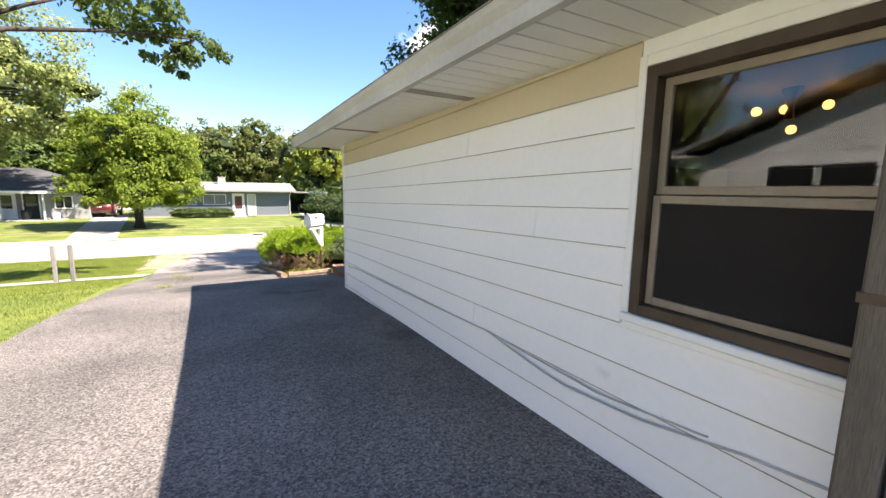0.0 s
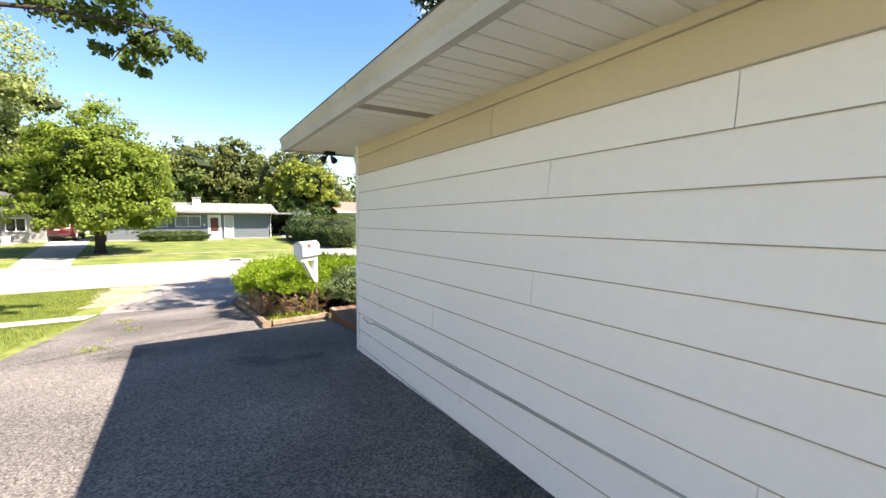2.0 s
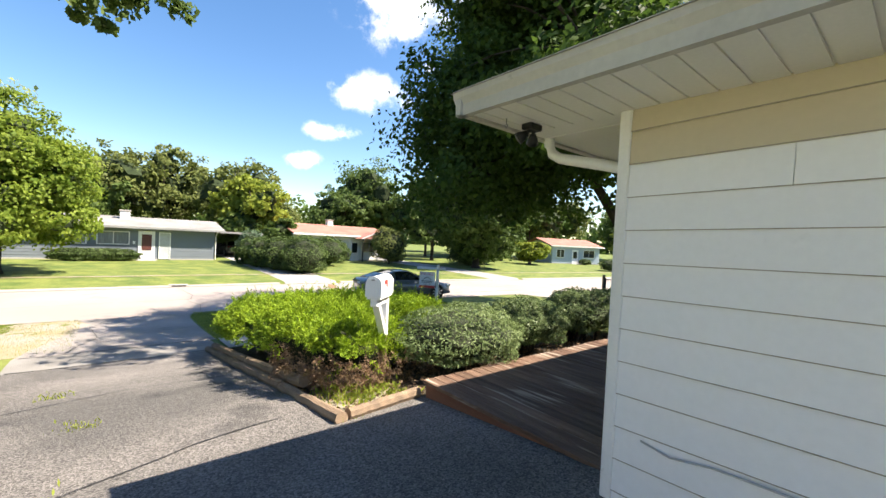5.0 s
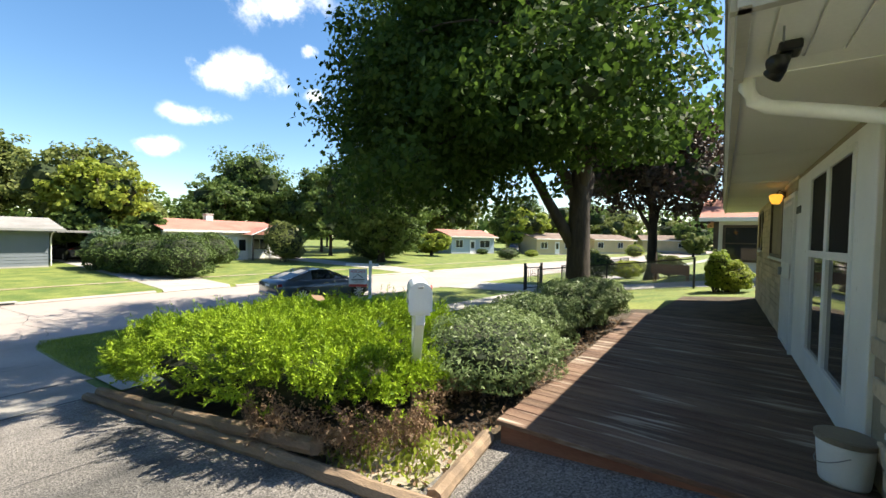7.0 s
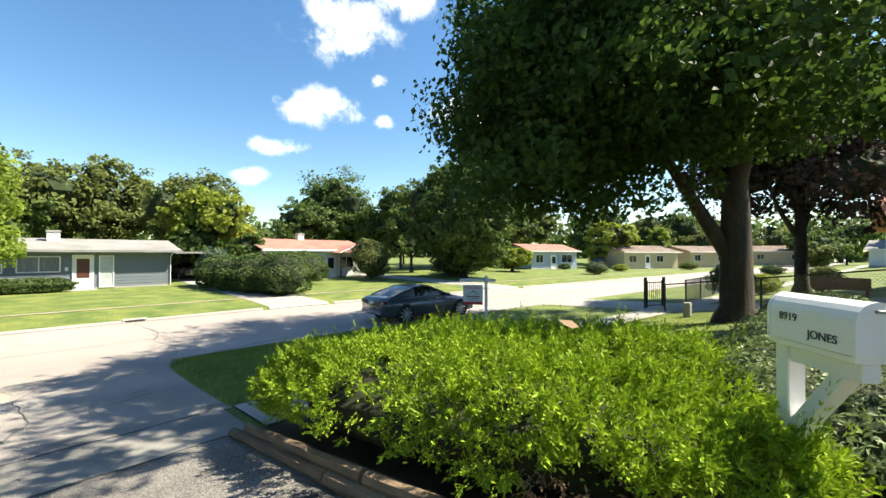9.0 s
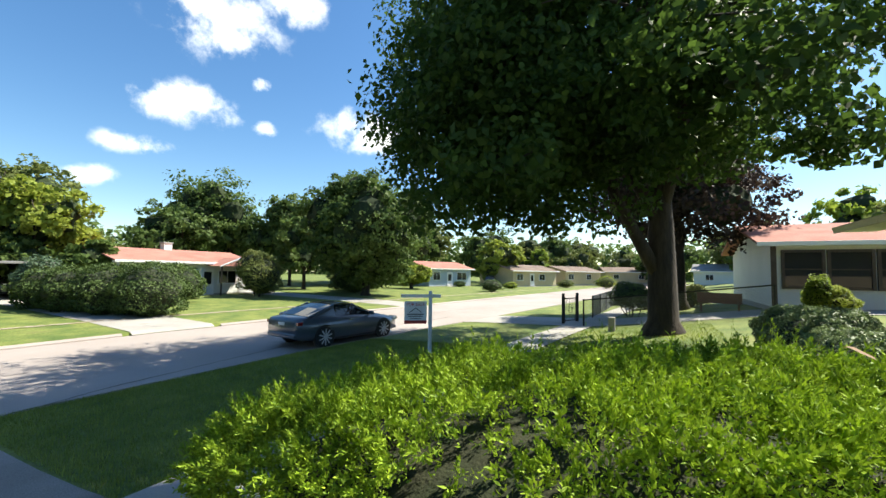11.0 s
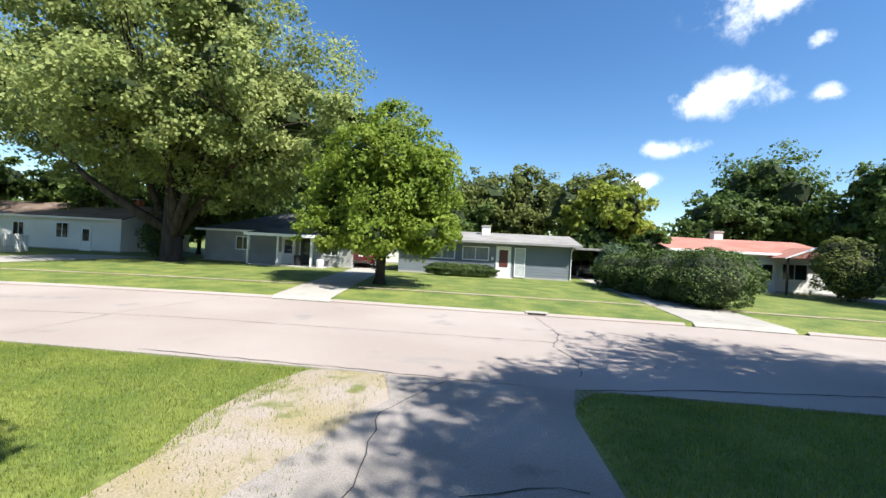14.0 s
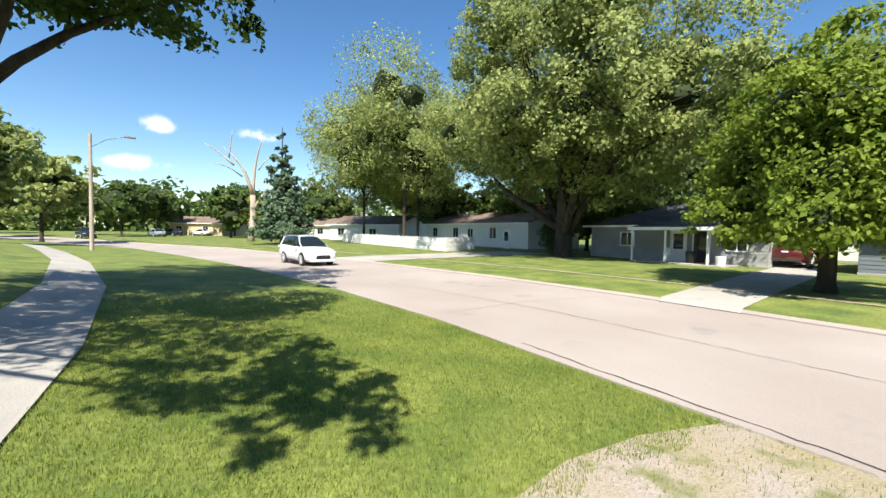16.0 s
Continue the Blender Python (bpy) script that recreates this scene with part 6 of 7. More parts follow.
        part("step", boxes(((x - 0.2, -0.9, -0.2), (x + ww + 0.2, -0.09, 0.02)), bevel=0.02), M["concrete"], t)
    if chimney:
        x, y, z0, z1, m = chimney
        ch = part("chimney", boxes(((x - 0.32, y - 0.3, z0), (x + 0.32, y + 0.3, z1)), bevel=0.01), M[m], t)
        part("chimney_cap", boxes(((x - 0.37, y - 0.35, z1 - 0.1), (x + 0.37, y + 0.35, z1 + 0.03)), bevel=0.01), M["concrete"], ch)
    return t


G = ground_at
gh = house((-5.9, 43.6, -1.02), 0, 12.05, 7.2, 2.42, 0.78, "bluegrey", "shingle", "blue-grey ranch house with low grey gable roof",
           windows=((4.65, 1.2, 1.75, 0.85), (2.25, 1.2, 1.75, 0.8)), doors=((7.05, 0.88, 2.12, "paint"),), chimney=(6.2, 2.6, 2.8, 3.75, "paint"), over=0.65, trim="greysiding", pane="curtained")
part("red_door", boxes(((7.2, -0.066, 0.75), (7.8, -0.061, 1.95))), M["doorred"], gh, "dark red inner door behind the storm door")
pw = part("picture_window", boxes(((8.25, -0.08, 0.1), (8.31, -0.022, 2.15)), ((8.95, -0.08, 0.1), (9.01, -0.022, 2.15)), ((8.31, -0.08, 2.09), (8.95, -0.022, 2.15)), ((8.31, -0.08, 0.1), (8.95, -0.022, 0.16)), bevel=0.004), M["paint"], gh)
part("pane", boxes(((8.31, -0.05, 0.16), (8.95, -0.03, 2.09))), M["headlight"], pw, "pane with pale green curtains")
part("letter_box", boxes(((6.65, -0.14, 1.2), (6.8, -0.02, 1.42)), bevel=0.01), M["paint"], gh)
part("downspout", tube(bmesh.new(), [(12.2, -0.5, 2.35), (12.15, -0.1, 2.15), (12.12, -0.06, 1.9), (12.12, -0.06, 0.1)], 0.035, 8), M["trim"], gh)
# carport roof at its end
t = thing("carport", (6.9, 45.5, -1.0), "low dark carport roof beside the grey house", "carport")
part("roof", boxes(((0, 0, 2.25), (3.6, 6.0, 2.4)), bevel=0.01), M["shingle"], t)
# black panel: the dark under the carport roof is put into its colour
part("shaded_back_wall", boxes(((0, 5.9, 0), (3.6, 6.0, 2.25))), M["black"], t)
for y in (0.1, 5.8):
    part("post", boxes(((3.4, y, 0), (3.5, y + 0.1, 2.25)), bevel=0.005), M["trim"], t)
bm_l = [((0, 0, 0.42), (2.3, 0.42, 0.42)), ((-1.2, 0, 0.42), (1.3, 0.45, 0.42)), ((1.2, 0, 0.42), (1.3, 0.45, 0.42))]
bush("low_hedge", (-1.3, 42.4, -1.02), bm_l, 12000, 0.12, "hedge", "box_in", "long low clipped hedge under the windows", "hedge", 41, shell=0.9)

rh = house((13.2, 44.2, -1.0), 0, 10.2, 8.4, 2.55, 1.05, "whitehouse", "shingle_red", "white ranch house with a red shingle roof",
           windows=((1.2, 1.0, 1.4, 1.0), (7.0, 0.95, 1.5, 1.0)), doors=((5.6, 0.9, 2.05, "trim"),), chimney=(5.0, 4.2, 3.2, 4.25, "paint"), over=0.5)
bm = bmesh.new()
prism(bm, [(5.9, 2.35), (9.2, 2.35), (7.55, 3.05)], "y", -2.0, 0.2)
part("porch_gable", bm, M["shingle_red"], rh)
bm = bmesh.new()
prism(bm, [(5.8, 2.28), (5.9, 2.38), (7.55, 3.1), (9.2, 2.38), (9.3, 2.28), (7.55, 2.98)], "y", -2.05, -1.95)
part("porch_trim", bm, M["paint"], rh)
for x in (6.0, 9.0):
    part("porch_post", boxes(((x, -1.9, 0), (x + 0.1, -1.8, 2.35)), bevel=0.005), M["black"], rh)

house((49.8, 41.2, -1.0), -20, 8.6, 7.5, 2.6, 1.1, "paleblue", "shingle_red", "pale blue cottage with a faded red roof", windows=((0.8, 1.0, 1.3, 1.1), (5.6, 1.0, 2.0, 1.1)), doors=((3.6, 0.95, 2.05, "paint"),), over=0.5)
house((63, 33, -1.0), -22, 12, 7.5, 2.5, 1.1, "tanhouse", "shingle_brown", "tan ranch house down the street", windows=((1, 1, 1.5, 1), (7, 1, 1.5, 1)), doors=((4.5, 0.95, 2.05, "trim"),))
house((80, 28, -0.9), -25, 12, 7.5, 2.5, 1.1, "tanhouse", "shingle_brown", "far tan house with brown roof", windows=((1, 1, 1.5, 1), (7, 1, 1.5, 1)))
house((92, 6, -0.6), -100, 13, 8, 2.6, 1.5, "whitehouse", "shingle", "far white gabled house", windows=((2, 1, 1.2, 1), (8, 1, 1.2, 1)), side_windows=(("r", 2, 1, 1.2, 1), ("l", 3, 1, 1.2, 1)))
house((110, 24, -0.8), -70, 14, 8, 2.6, 1.3, "tanhouse", "shingle_brown", "far tan house with brown roof", windows=((2, 1, 1.2, 1), (8, 1, 1.2, 1)))

# house beyond the wire fence: white with brown windows and red roof
nh = house((19.6, 7.95, -0.14), -90, 12.0, 9.5, 2.55, 1.2, "whitehouse", "shingle_red", "white house with brown-framed windows and red roof", over=0.55)
for k in range(3):
    x = 0.36 + 1.35 * k
    sw = part("window", boxes(((x - 0.1, -0.10, 0.85), (x, 0.0, 2.35)), ((x + 1.1, -0.10, 0.85), (x + 1.2, 0.0, 2.35)), ((x, -0.10, 0.85), (x + 1.1, 0.0, 0.95)), ((x, -0.10, 2.25), (x + 1.1, 0.0, 2.35)), ((x, -0.09, 1.58), (x + 1.1, 0.0, 1.63)), bevel=0.004), M["bronze"], nh)
    part("pane", boxes(((x, -0.045, 0.95), (x + 1.1, -0.03, 2.25))), M["glass"], sw)
part("corner_post", boxes(((-0.06, -0.06, 0.0), (0.12, 0.0, 2.5)), bevel=0.005), M["bronze"], nh)

# grey house with a porch
ph = house((-21.2, 44.0, -1.0), 0, 11.6, 8.0, 2.35, 1.75, "greysiding", "shingle_dark", "weathered grey house with a sagging porch", windows=((2.6, 1.0, 1.0, 0.9), (9.6, 0.9, 1.0, 0.9)), doors=((6.3, 0.9, 2.05, "trim"), (7.7, 0.9, 2.05, "black")), over=0.5, hip=True, chimney=(5.6, 4.6, 3.2, 4.1, "brick_red"))
part("porch_roof", prism(bmesh.new(), [(-2.3, 2.12), (-2.3, 2.24), (0.1, 2.6), (0.1, 2.46)], "x", 4.6, 10.3), M["shingle_dark"], ph)
part("porch_fascia", boxes(((4.55, -2.36, 2.06), (10.35, -2.30, 2.26)), bevel=0.005), M["trim"], ph)
part("porch_floor", boxes(((4.6, -2.2, -0.2), (10.3, 0.0, 0.06)), bevel=0.02), M["concrete"], ph)
for x in (4.75, 6.95, 9.4):
    part("porch_post", boxes(((x, -2.2, 0.06), (x + 0.11, -2.09, 2.1)), bevel=0.006), M["paint"], ph)
for i, (x, y, w, h, m) in enumerate(((-13.0, 42.6, 0.7, 0.75, "black"), (-14.6, 43.0, 0.5, 0.9, "paint"), (-11.2, 42.2, 0.6, 0.55, "trim"))):
    tt = thing("porch_bin", (x, y, G(x, y) + (0.05 if y > 42 else 0)), "old bin and clutter beside the porch", "bin")
    bm = bmesh.new()
    tube(bm, [(0, 0, 0), (0, 0, h * 0.9), (0, 0, h)], [w * 0.36, w * 0.44, w * 0.40], 12)
    part("container", bm, M[m], tt)

# white house and picket fence
wh = house((-51, 46.2, -0.98), 0, 20.5, 8.0, 2.75, 1.5, "whitehouse", "shingle_brown", "long white house with brown roof in tree shade", windows=((2, 1.1, 1.1, 1.2), (7.0, 1.1, 1.1, 1.2), (10.2, 1.1, 1.0, 1.1), (14.4, 1.1, 1.1, 1.2)), doors=((16.8, 0.9, 2.05, "trim"),), chimney=(18.0, 4.2, 3.9, 5.0, "brick_red"), side_windows=(("r", 2.0, 1.1, 1.0, 1.1),))
house((-88, 34, -1.0), 32, 14, 8, 2.6, 1.5, "whitehouse", "shingle_brown", "far pale house beyond the bend", windows=((2, 1, 1.4, 1.1), (9, 1, 1.4, 1.1)))
house((-70, 38, -1.0), 26, 15, 8, 2.7, 1.6, "whitehouse", "shingle_brown", "far white house with tan roof", windows=((2, 1, 1.4, 1.1), (9, 1, 1.4, 1.1)), chimney=(4, 4, 3.6, 5.0, "brick"))
house((-112, 14, -0.9), 45, 14, 8, 2.7, 1.6, "tanhouse", "shingle_brown", "far tan house at the bend", windows=((2, 1, 1.4, 1.1), (9, 1, 1.4, 1.1)))
# the neighbour whose sunlit gable the side window mirrors
house((-6.2, 5.7, 0.2), 180, 12.0, 11.6, 2.35, 2.35, "whitehouse", "shingle", "white neighbouring house with lapped siding on its gable", side_windows=(("l", 1.35, 1.15, 0.75, 0.9), ("l", 2.2, 1.15, 0.75, 0.9), ("l", 7.5, 1.15, 1.2, 0.9)), over=0.45)
# small shed-like building behind the red car
house((-9.6, 55, -0.9), 0, 6, 5, 2.3, 0.9, "whitehouse", "shingle", "small white outbuilding behind the drive", windows=())


def fence(name, pts, label, height=1.15):
    """Pickets with pointed heads on two rails."""
    t = thing(name, (*pts[0], G(*pts[0])), label, "fence")
    bx, by, bz = *pts[0], G(*pts[0])
    bm = bmesh.new()
    prism(bm, [(-0.05, 0.04), (0.05, 0.04), (0.05, height - 0.09), (0.0, height), (-0.05, height - 0.09)], "y", -0.01, 0.01)
    me = bpy.data.meshes.new("picket")
    bm.to_mesh(me)
    bm.free()
    me.materials.append(M["paint"])
    for (x0, y0), (x1, y1) in zip(pts, pts[1:]):
        L = math.hypot(x1 - x0, y1 - y0)
        n = int(L / 0.165)
        ang = math.atan2(y1 - y0, x1 - x0)
        for k in range(n + 1):
            x, y = x0 + (x1 - x0) * k / n, y0 + (y1 - y0) * k / n
            p = new("picket", me)
            p.parent = t
            p.matrix_local = Matrix.Translation((x - bx, y - by, G(x, y) - bz)) @ Matrix.Rotation(ang, 4, "Z") @ Matrix.Rotation(random.Random(k).uniform(-0.03, 0.03), 4, "Y")
        for z in (0.3, height - 0.3):
            bm = bmesh.new()
            off = Vector((-math.sin(ang), math.cos(ang), 0)) * 0.035
            a = Vector((x0 - bx, y0 - by, G(x0, y0) - bz + z)) + off
            b = Vector((x1 - bx, y1 - by, G(x1, y1) - bz + z)) + off
            d = b - a
            box(bm, (-0.02, -0.04, 0), (0.02, 0.04, d.length), 0, Matrix.Translation(a) @ d.to_track_quat("Z", "Y").to_matrix().to_4x4())
            part("rail", bm, M["paint"], t)
    return t


fence("picket_fence", [(-58, 36.2), (-30.4, 36.0), (-32.5, 40.8)], "white wooden picket fence before the white house", 1.3)


def chain_fence(pts, label, height=1.1):
    t = thing("chain_link_fence", (*pts[0], G(*pts[0])), label, "fence")
    bx, by, bz = *pts[0], G(*pts[0])
    for (x0, y0), (x1, y1) in zip(pts, pts[1:]):
        L = math.hypot(x1 - x0, y1 - y0)
        n = max(1, round(L / 2.6))
        for k in range(n + 1):
            x, y = x0 + (x1 - x0) * k / n, y0 + (y1 - y0) * k / n
            z = G(x, y) - bz
            part("post", tube(bmesh.new(), [(x - bx, y - by, z - 0.05), (x - bx, y - by, z + height + 0.04)], 0.036, 8), M["black"], t)
        a, b = Vector((x0 - bx, y0 - by, G(x0, y0) - bz + height)), Vector((x1 - bx, y1 - by, G(x1, y1) - bz + height))
        part("top_rail", tube(bmesh.new(), [a, b], 0.028, 6), M["black"], t)
        bm = bmesh.new()
        s = 0.11
        m = int(L / s)
        up = Vector((0, 0, height))
        along = (b - a).normalized()
        for k in range(-10, m + 1):
            for sgn in (1, -1):
                u0, u1 = k * s, k * s + height
                w0, w1 = max(0.0, -u0), min(height, L - u0)
                if w1 - w0 < 0.05:
                    continue
                p = a - up + along * (u0 + w0)
                q = a - up + along * (u0 + w1)
                za, zb = (w0, w1) if sgn > 0 else (height - w0, height - w1)
                p, q = p + Vector((0, 0, za)), q + Vector((0, 0, zb))
                side = Vector((-along.y, along.x, 0)) * 0.005
                wv = [bm.verts.new(v) for v in (p - side, p + side, q + side, q - side)]
                bm.faces.new(wv)
                wv = [bm.verts.new(v) for v in (p + Vector((0, 0, 0.005)), p - Vector((0, 0, 0.005)), q - Vector((0, 0, 0.005)), q + Vector((0, 0, 0.005)))]
                bm.faces.new(wv)
        part("wire_mesh", bm, M["galv"], t)
    return t


chain_fence([(16.6, 8.5), (17.2, 14.7)], "dark chain-link fence along the neighbour's drive")
chain_fence([(21.2, 14.9), (30.0, 14.9), (38.0, 14.5)], "dark chain-link fence along the footpath")
t = thing("garden_gate", (18.6, 15.5, G(18.6, 15.5)), "black wrought-iron garden gate with twisted bars", "gate", turn=-20)
part("gate_frame", boxes(((-0.5, -0.02, 0.05), (-0.46, 0.02, 1.2)), ((0.46, -0.02, 0.05), (0.5, 0.02, 1.2)), ((-0.46, -0.02, 1.1), (0.46, 0.02, 1.14)), ((-0.46, -0.02, 0.1), (0.46, 0.02, 0.14))), M["black"], t)
for k in range(6):
    part("bar", tube(bmesh.new(), [(-0.34 + 0.135 * k, 0, 0.14), (-0.34 + 0.135 * k, 0, 1.1)], 0.009, 6), M["black"], t)
part("scroll", tube(bmesh.new(), [(0.25 * math.cos(a) * (1 - a / 14), 0.0, 0.62 + 0.25 * math.sin(a) * (1 - a / 14)) for a in np.linspace(0, 9, 26)], 0.012, 6), M["black"], t)
for x in (-0.6, 0.6):
    part("gate_post", boxes(((x - 0.05, -0.05, -0.05), (x + 0.05, 0.05, 1.35)), bevel=0.006), M["black"], t)
t = thing("stone_marker", (15.0, 13.4, G(15, 13.4)), "small grey concrete stump beside the maple", "post")
part("stump", boxes(((-0.11, -0.11, -0.05), (0.11, 0.11, 0.5)), bevel=0.02), M["concrete"], t)

# garden table set by the neighbour's porch
t = thing("garden_bench", (20.6, 9.6, G(20.6, 9.6)), "dark wooden garden bench beside the white house", "bench", turn=80)
part("seat", boxes(((-0.8, -0.2, 0.40), (0.8, 0.2, 0.45)), bevel=0.005), M["deckside"], t)
part("backrest", boxes(((-0.8, 0.2, 0.45), (0.8, 0.25, 0.85)), bevel=0.005), M["deckside"], t)
for x in (-0.7, 0.66):
    for y in (-0.18, 0.14):
        part("leg", boxes(((x, y, -0.02), (x + 0.05, y + 0.05, 0.40))), M["deckside"], t)

# ---- hedges and shrubs further off ----
def small_bush(x, y, r, h, mat, label, seed, n=7000, size=0.1, inside="box_in", lift=0.0, group=""):
    rnd = random.Random(seed)
    lobes = [((0, 0, h * 0.52 + lift), (r, r, h * 0.5))] + [((rnd.uniform(-0.4, 0.4) * r, rnd.uniform(-0.4, 0.4) * r, h * rnd.uniform(0.45, 0.7) + lift), (r * 0.6, r * 0.6, h * 0.38)) for _ in range(4)]
    return bush("shrub", (x, y, G(x, y)), lobes, n, size, mat, inside, label, "shrub", seed, group, shell=0.88)


small_bush(21.6, 13.2, 0.95, 1.25, "hedge", "dark round clipped shrub beside the gate", 71, lift=0.35)
small_bush(20.8, 39.8, 1.75, 3.2, "olive", "round leafy shrub on the lawn across the street", 72, 12000, 0.16, lift=0.15)
small_bush(27.5, 12.8, 0.9, 1.1, "lime", "yellow-green shrub on the neighbour's lawn", 73)
small_bush(26.5, 10.2, 0.8, 1.2, "olive", "grey-green shrub by the neighbour's porch", 74)
small_bush(15.35, 7.45, 0.62, 0.95, "lime", "bright yellow-green shrub at the wall's end", 75, 9000, 0.09)
small_bush(15.2, 7.75, 0.38, 1.3, "bright", "tall leafy weed shrub by the downspout", 76, 4000, 0.09)
for i, (x, y, r, h) in enumerate(((33, 13, 0.8, 0.9), (46, 30, 1.4, 1.4), (56, 31, 1.0, 0.9), (70, 26, 1.3, 1.2), (60, 15, 1.2, 1.2), (75, 20, 1.6, 2.2), (85, 22, 1.4, 1.4), (54, 38.3, 0.9, 0.8), (14.6, 42.6, 1.0, 1.2), (23.2, 42.4, 0.9, 0.9))):
    small_bush(x, y, r, h, ("olive", "hedge", "lime")[i % 3], "small shrub in a far front garden", 80 + i, 2500, 0.18, group="far shrubs")
hl = [((0, 0.3, 1.15), (1.55, 1.6, 1.3)), ((-0.8, 2.5, 1.1), (1.5, 1.7, 1.25)), ((-1.2, 5.0, 1.05), (1.5, 1.8, 1.2)), ((-1.4, 7.4, 1.0), (1.5, 1.7, 1.15)), ((0.3, 1.6, 1.2), (1.5, 1.6, 1.25))]
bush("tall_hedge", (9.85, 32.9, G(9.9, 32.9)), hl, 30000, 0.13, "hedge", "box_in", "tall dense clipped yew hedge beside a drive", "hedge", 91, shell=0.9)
small_bush(13.9, 38.6, 1.5, 2.3, "hedge", "rounded hedge shrub beside the tall hedge", 92, 9000, 0.14)
small_bush(8.4, 41.5, 1.1, 2.6, "spruce", "pale feathery shrub by the carport", 93, 7000, 0.14)
small_bush(16.0, 41.5, 1.2, 1.9, "hedge", "dark rounded shrub before the red-roofed house", 94, 7000, 0.14)
small_bush(30.5, 38.5, 2.6, 2.6, "hedge", "dark undergrowth beneath the broad tree", 95, 9000, 0.2)
small_bush(34.0, 40.5, 2.6, 2.6, "hedge", "dark undergrowth beneath the broad tree", 96, 9000, 0.2)
small_bush(-24.6, 43.5, 1.3, 3.0, "hedge", "dark shrub beside the old trunk", 97, 7000, 0.16)

# street lamp, dead tree, spruce
t = thing("street_lamp", (-39.9, 10.8, G(-39.9, 10.8)), "tall wooden pole with a street lamp arm", "street lamp")
part("pole", tube(bmesh.new(), [(0, 0, -0.1), (0, 0, 8.6)], [0.14, 0.10], 10), M["bark_pale"], t)
part("arm", tube(bmesh.new(), [(0, 0, 7.6), (0.6, 1.0, 8.2), (1.2, 2.2, 8.45)], 0.03, 8), M["galv"], t)
part("lamp_head", boxes(((1.1, 2.1, 8.36), (1.4, 2.8, 8.5)), bevel=0.03), M["galv"], t)
rnd = random.Random(55)
t = thing("tree", (-62.5, 24.5, G(-62.5, 24.5)), "bare dead tree with pale broken limbs", "tree")
bm = bmesh.new()
limb(bm, (0, 0, -0.1), (-0.3, 0.3, 6.5), 0.5, 0.36, rnd, 0.03, 9)
for a, b, r in (((-0.3, 0.3, 6.3), (-1.0, -3.4, 13.0), 0.30), ((-0.3, 0.3, 6.0), (0.4, 1.6, 14.8), 0.26), ((-0.1, 0.2, 4.4), (-0.6, 2.8, 8.5), 0.18), ((-0.8, -2.0, 10.5), (-1.8, -5.4, 13.2), 0.14), ((-0.9, -2.6, 11.5), (-0.5, -2.2, 15.2), 0.12), ((0, 1.0, 10), (0.4, 3.4, 12.5), 0.1), ((-0.6, -1, 9), (0.5, -4.5, 10.4), 0.1)):
    limb(bm, a, b, r, 0.035, rnd, 0.1, 7)
part("trunk", bm, M["bark_pale"], t, smooth=True)
rs = np.random.default_rng(56)
lob = [((0, 0, 1.5 + 1.25 * k), (3.6 - 0.34 * k, 3.6 - 0.34 * k, 0.75)) for k in range(10)]
t = thing("tree", (-52.0, 26.6, G(-52.0, 26.6)), "blue-green spruce with layered branches", "tree")
part("trunk", tube(bmesh.new(), [(0, 0, -0.1), (0, 0, 14)], [0.28, 0.04], 8), M["bark"], t)
from_arrays("crown", leaf_cloud(rs, lob, 16000, 0.32, 0.35, 50, 0.3), quads(16000), M["spruce"], t)

# street cracks, drain, weeds in joints
def crack(pts, w, label="dark filled crack in the street"):
    bm = bmesh.new()
    rnd = random.Random(int(abs(pts[0][0] * 100)))
    full = []
    for (x0, y0), (x1, y1) in zip(pts, pts[1:]):
        n = max(2, int(math.hypot(x1 - x0, y1 - y0) / 0.22))
        full += [(x0 + (x1 - x0) * k / n + rnd.uniform(-0.03, 0.03), y0 + (y1 - y0) * k / n + rnd.uniform(-0.03, 0.03)) for k in range(n)]
    rows = []
    for (x, y), (x2, y2) in zip(full, full[1:] + [(2 * full[-1][0] - full[-2][0], 2 * full[-1][1] - full[-2][1])]):
        d = Vector((x2 - x, y2 - y)).normalized()
        ww = w * rnd.uniform(0.4, 1.3)
        z = G(x, y) + (0.006 if 21.3 < y - shift(x) < 28.9 else 0.02)
        rows.append((bm.verts.new((x - d.y * ww, y + d.x * ww, z)), bm.verts.new((x + d.y * ww, y - d.x * ww, z))))
    for a, b in zip(rows, rows[1:]):
        bm.faces.new((a[0], a[1], b[1], b[0]))
    return tagged(link_mesh("crack", bm, M["tar"]), label, "crack", kind="structure")


crack([(-40, 19.5), (-20, 22.5), (-8, 24.6), (2, 24.9), (14, 24.6), (30, 23.2)], 0.008)
crack([(1.6, 21.4), (4, 22.0), (8, 22.6), (12, 22.9), (20, 22.2)], 0.02)
crack([(2.0, 22.2), (2.2, 23.3), (1.9, 24.4), (2.3, 26), (2.0, 28.8)], 0.009)
crack([(-6, 21.7), (-2, 21.6), (1.6, 21.4)], 0.014)
crack([(-9, 22), (-9.3, 25), (-8.8, 28.8)], 0.007)
crack([(-1.2, 16.5), (-0.7, 18), (-0.9, 19.5), (-0.2, 21.2)], 0.007, "dark crack in the apron")
crack([(-1.8, 15.22), (0, 15.2), (1.3, 15.25)], 0.02, "dark joint across the drive")
crack([(-1.8, 16.42), (0, 16.4), (1.3, 16.45)], 0.02, "dark joint across the drive")
crack([(0.1, 18.0), (0.9, 18.3), (1.35, 18.2)], 0.007, "dark crack in the apron")
crack([(-1.5, 8.6), (0, 9.4), (1.05, 9.6)], 0.008, "dark crack in the driveway")
crack([(-1.6, 11.8), (-0.2, 12.3), (1.0, 12.1)], 0.008, "dark crack in the driveway")
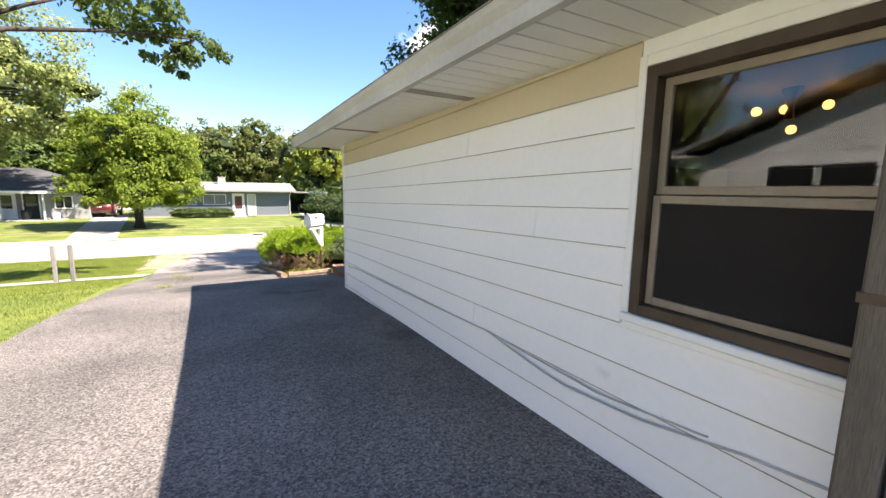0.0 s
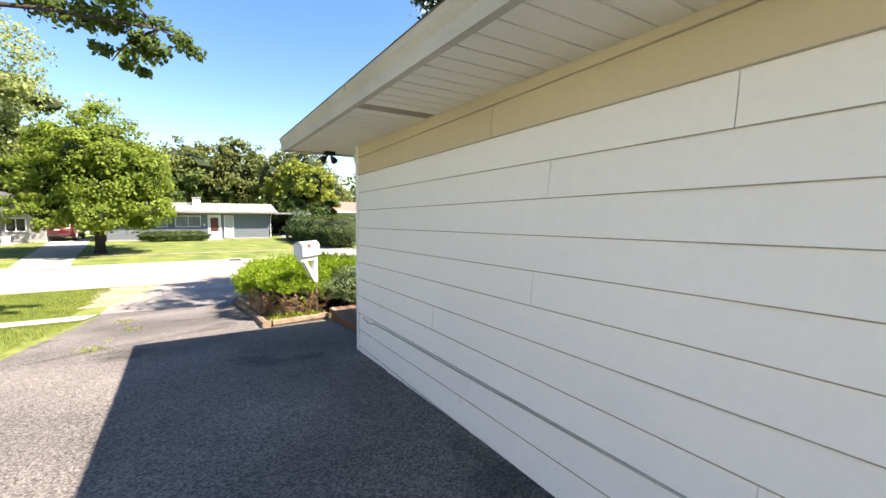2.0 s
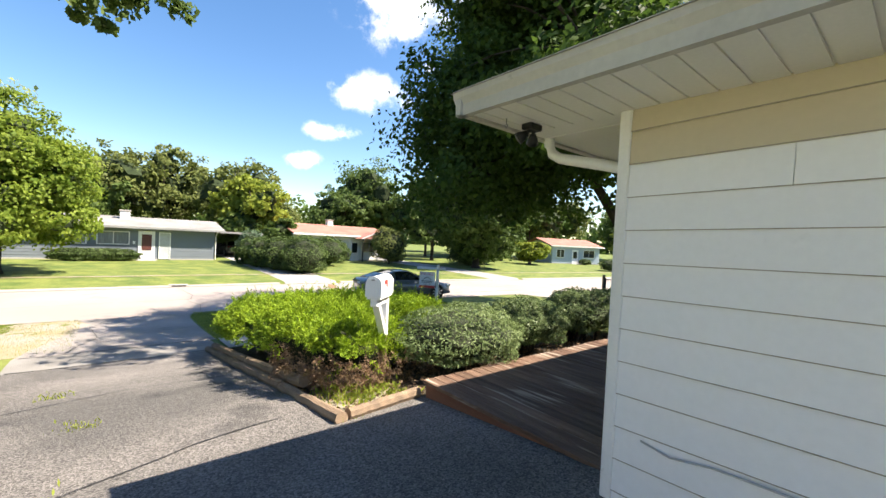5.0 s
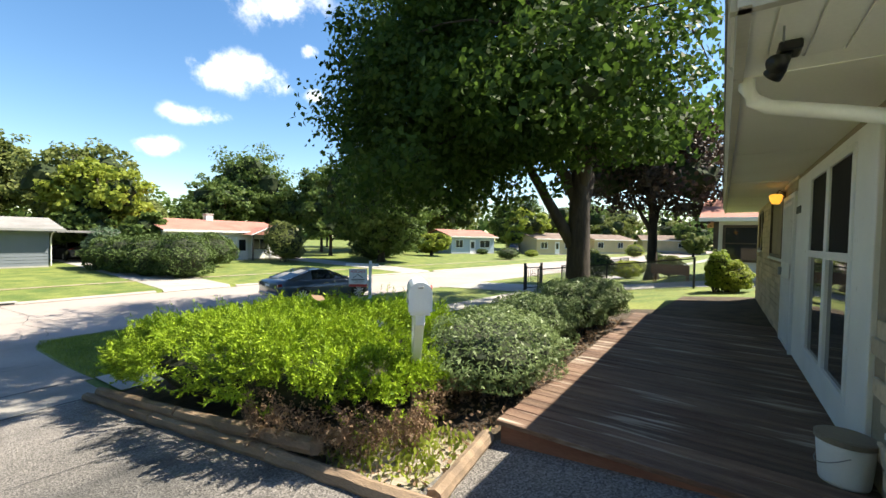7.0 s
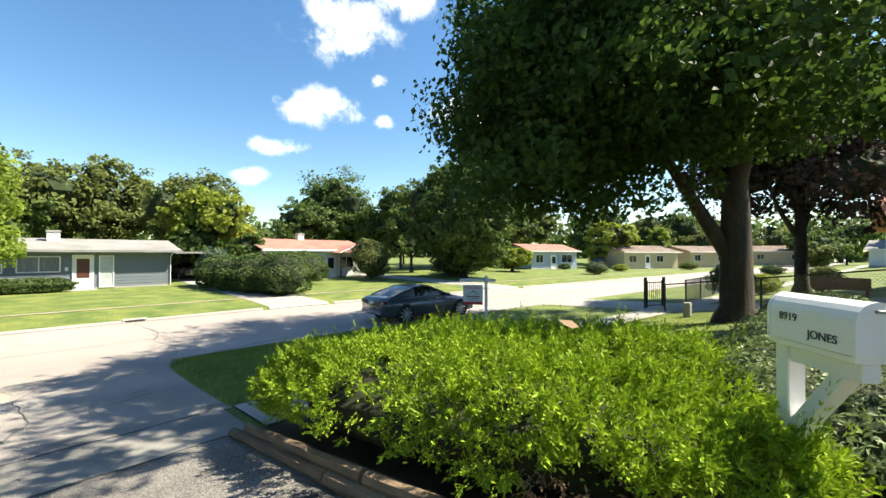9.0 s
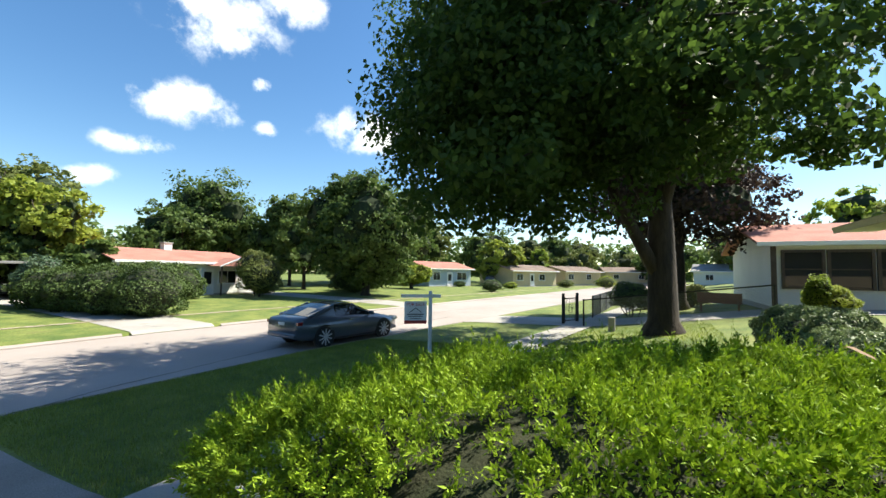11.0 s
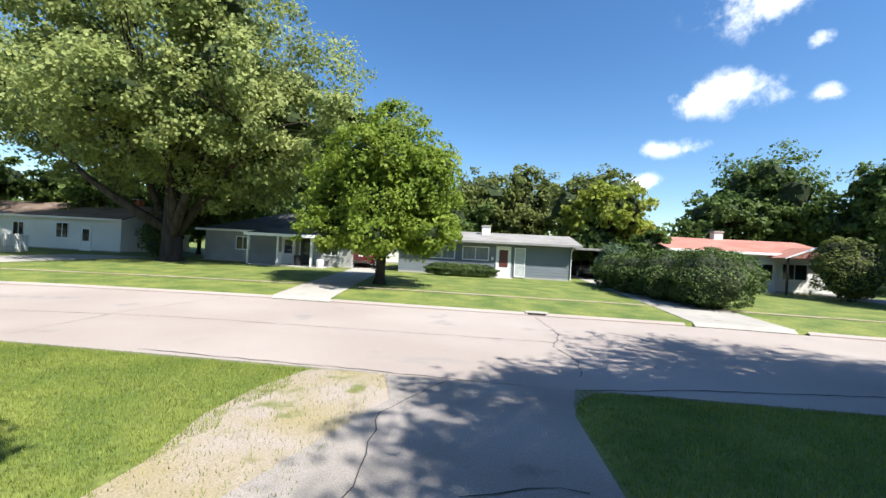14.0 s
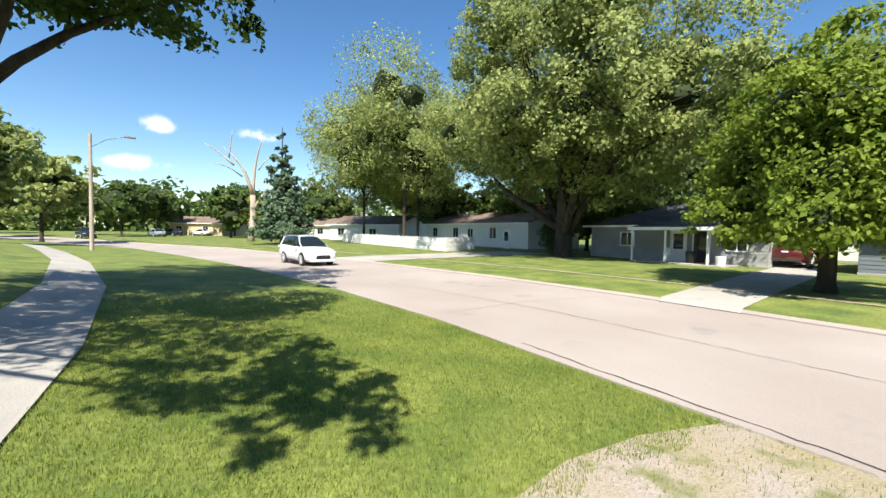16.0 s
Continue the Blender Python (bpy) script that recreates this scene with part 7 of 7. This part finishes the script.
t = thing("storm_drain", (2.1, 28.95, -1.36), "rusty kerb drain opening", "drain")
part("hood", boxes(((-0.4, -0.02, 0.0), (0.4, 0.3, 0.13)), bevel=0.02), M["concrete"], t)
part("grate", boxes(((-0.3, -0.05, 0.02), (0.3, -0.021, 0.10)), bevel=0.005), M["black"], t)
for x, y in ((-3.85, 14.2), (-3.45, 14.0)):
    tt = thing("stub_post", (x, y, G(x, y)), "short plain grey post on the lawn", "post", "stub posts by the footpath")
    part("shaft", boxes(((-0.045, -0.045, -0.05), (0.045, 0.045, 1.0)), bevel=0.01), M["slab"], tt)
for sc, x, y in ((1, -0.9, 8.9), (0.8, -0.7, 10.6), (0.9, -1.0, 12.4)):
    rs = np.random.default_rng(int(y * 10))
    p = np.stack([x + rs.normal(size=60) * 0.08, y + rs.normal(size=60) * 0.03, np.full(60, G(x, y) + 0.012)], 1)
    tagged(from_arrays("weeds", sprigs(rs, p, np.tile([0, 0, 0.9], (60, 1)), 90, 0.05 * sc, 0.006), quads(90), M["lime"]), "tuft of weeds in a driveway crack", "weeds", kind="stuff")

# ---- grass ----
thin = random.Random(5)


def left_lawn(x, y):
    v = y - shift(x)
    if thin.random() > (x + 14.0) / 7.5:
        return False
    return (15.25 < v < 21.2 and x < -2.45 + 0.28 * noise.noise(Vector((x * 2, y * 2, 0)))) or (v < 13.95 and x < -1.95)


grass_patch("grass", left_lawn, -14.0, -1.9, 13.5, 21.2, 330000, 0.046, "mown sunny lawn grass beside the drive", 1)
grass_patch("grass_6", left_lawn, -10.0, -1.9, 5.5, 13.5, 80000, 0.05, "sunny lawn grass along the drive", 7)
grass_patch("grass_1", lambda x, y: 16.4 < y - shift(x) < 21.15 and x > 1.45 + 0.25 * max(0, y - 20.3), 1.4, 11, 16.4, 21.2, 110000, 0.06, "longer shaded verge grass by the kerb", 2)
grass_patch("grass_2", lambda x, y: (y < 15.2 and (x > 4.4 or y > 15.0)), 4.3, 16, 10.4, 15.2, 30000, 0.06, "lawn grass under the maple", 3)
grass_patch("grass_3", lambda x, y: random.Random(int(x * 900 + y * 7000)).random() < 0.6, -2.6, -1.1, 16.7, 21.2, 5000, 0.05, "sparse dry grass in the gravel", 4)
grass_patch("grass_4", lambda x, y: True, -1.2, 1.6, 21.14, 21.32, 250, 0.05, "grass tufts in the kerb joint", 5)
grass_patch("grass_5", lambda x, y: True, 1.12, 1.4, 9.0, 15.2, 500, 0.06, "weeds along the bed edge", 6)

# ---- pieces, last: stones of the front wall, deck boards ----
rnd = random.Random(14)
stone_meshes = {}
for x, w, z, h in FRONT_STONES:
    key = (round(w / 0.06), round(h, 3))
    if key not in stone_meshes:
        bm = bmesh.new()
        box(bm, (0.004, -0.002, 0.004), (key[0] * 0.06 - 0.004, 0.022, h - 0.004), 0.006)
        me = bpy.data.meshes.new("stone")
        bm.to_mesh(me)
        bm.free()
        me.materials.append(M["stone"])
        stone_meshes[key] = me
    s = new("stone", stone_meshes[key])
    s.parent = WALL_NORTH
    s.matrix_local = Matrix.Translation((x, WY + rnd.uniform(0, 0.008), z)) @ Matrix.Diagonal((w / (key[0] * 0.06), 1, 1, 1))
bm = bmesh.new()
box(bm, (0.0, -0.06, -0.038), (0.138, DY, 0.0), 0.005)
board = bpy.data.meshes.new("deck_board")
bm.to_mesh(board)
bm.free()
board.materials.append(M["deckwood"])
for k in range(int(DX / 0.1445)):
    b = new("deck_board", board)
    b.parent = deck
    b.matrix_local = Matrix.Translation((k * 0.1445, rnd.uniform(-0.012, 0.012), rnd.uniform(-0.003, 0.003))) @ Matrix.Rotation(rnd.uniform(-0.004, 0.004), 4, "Y")
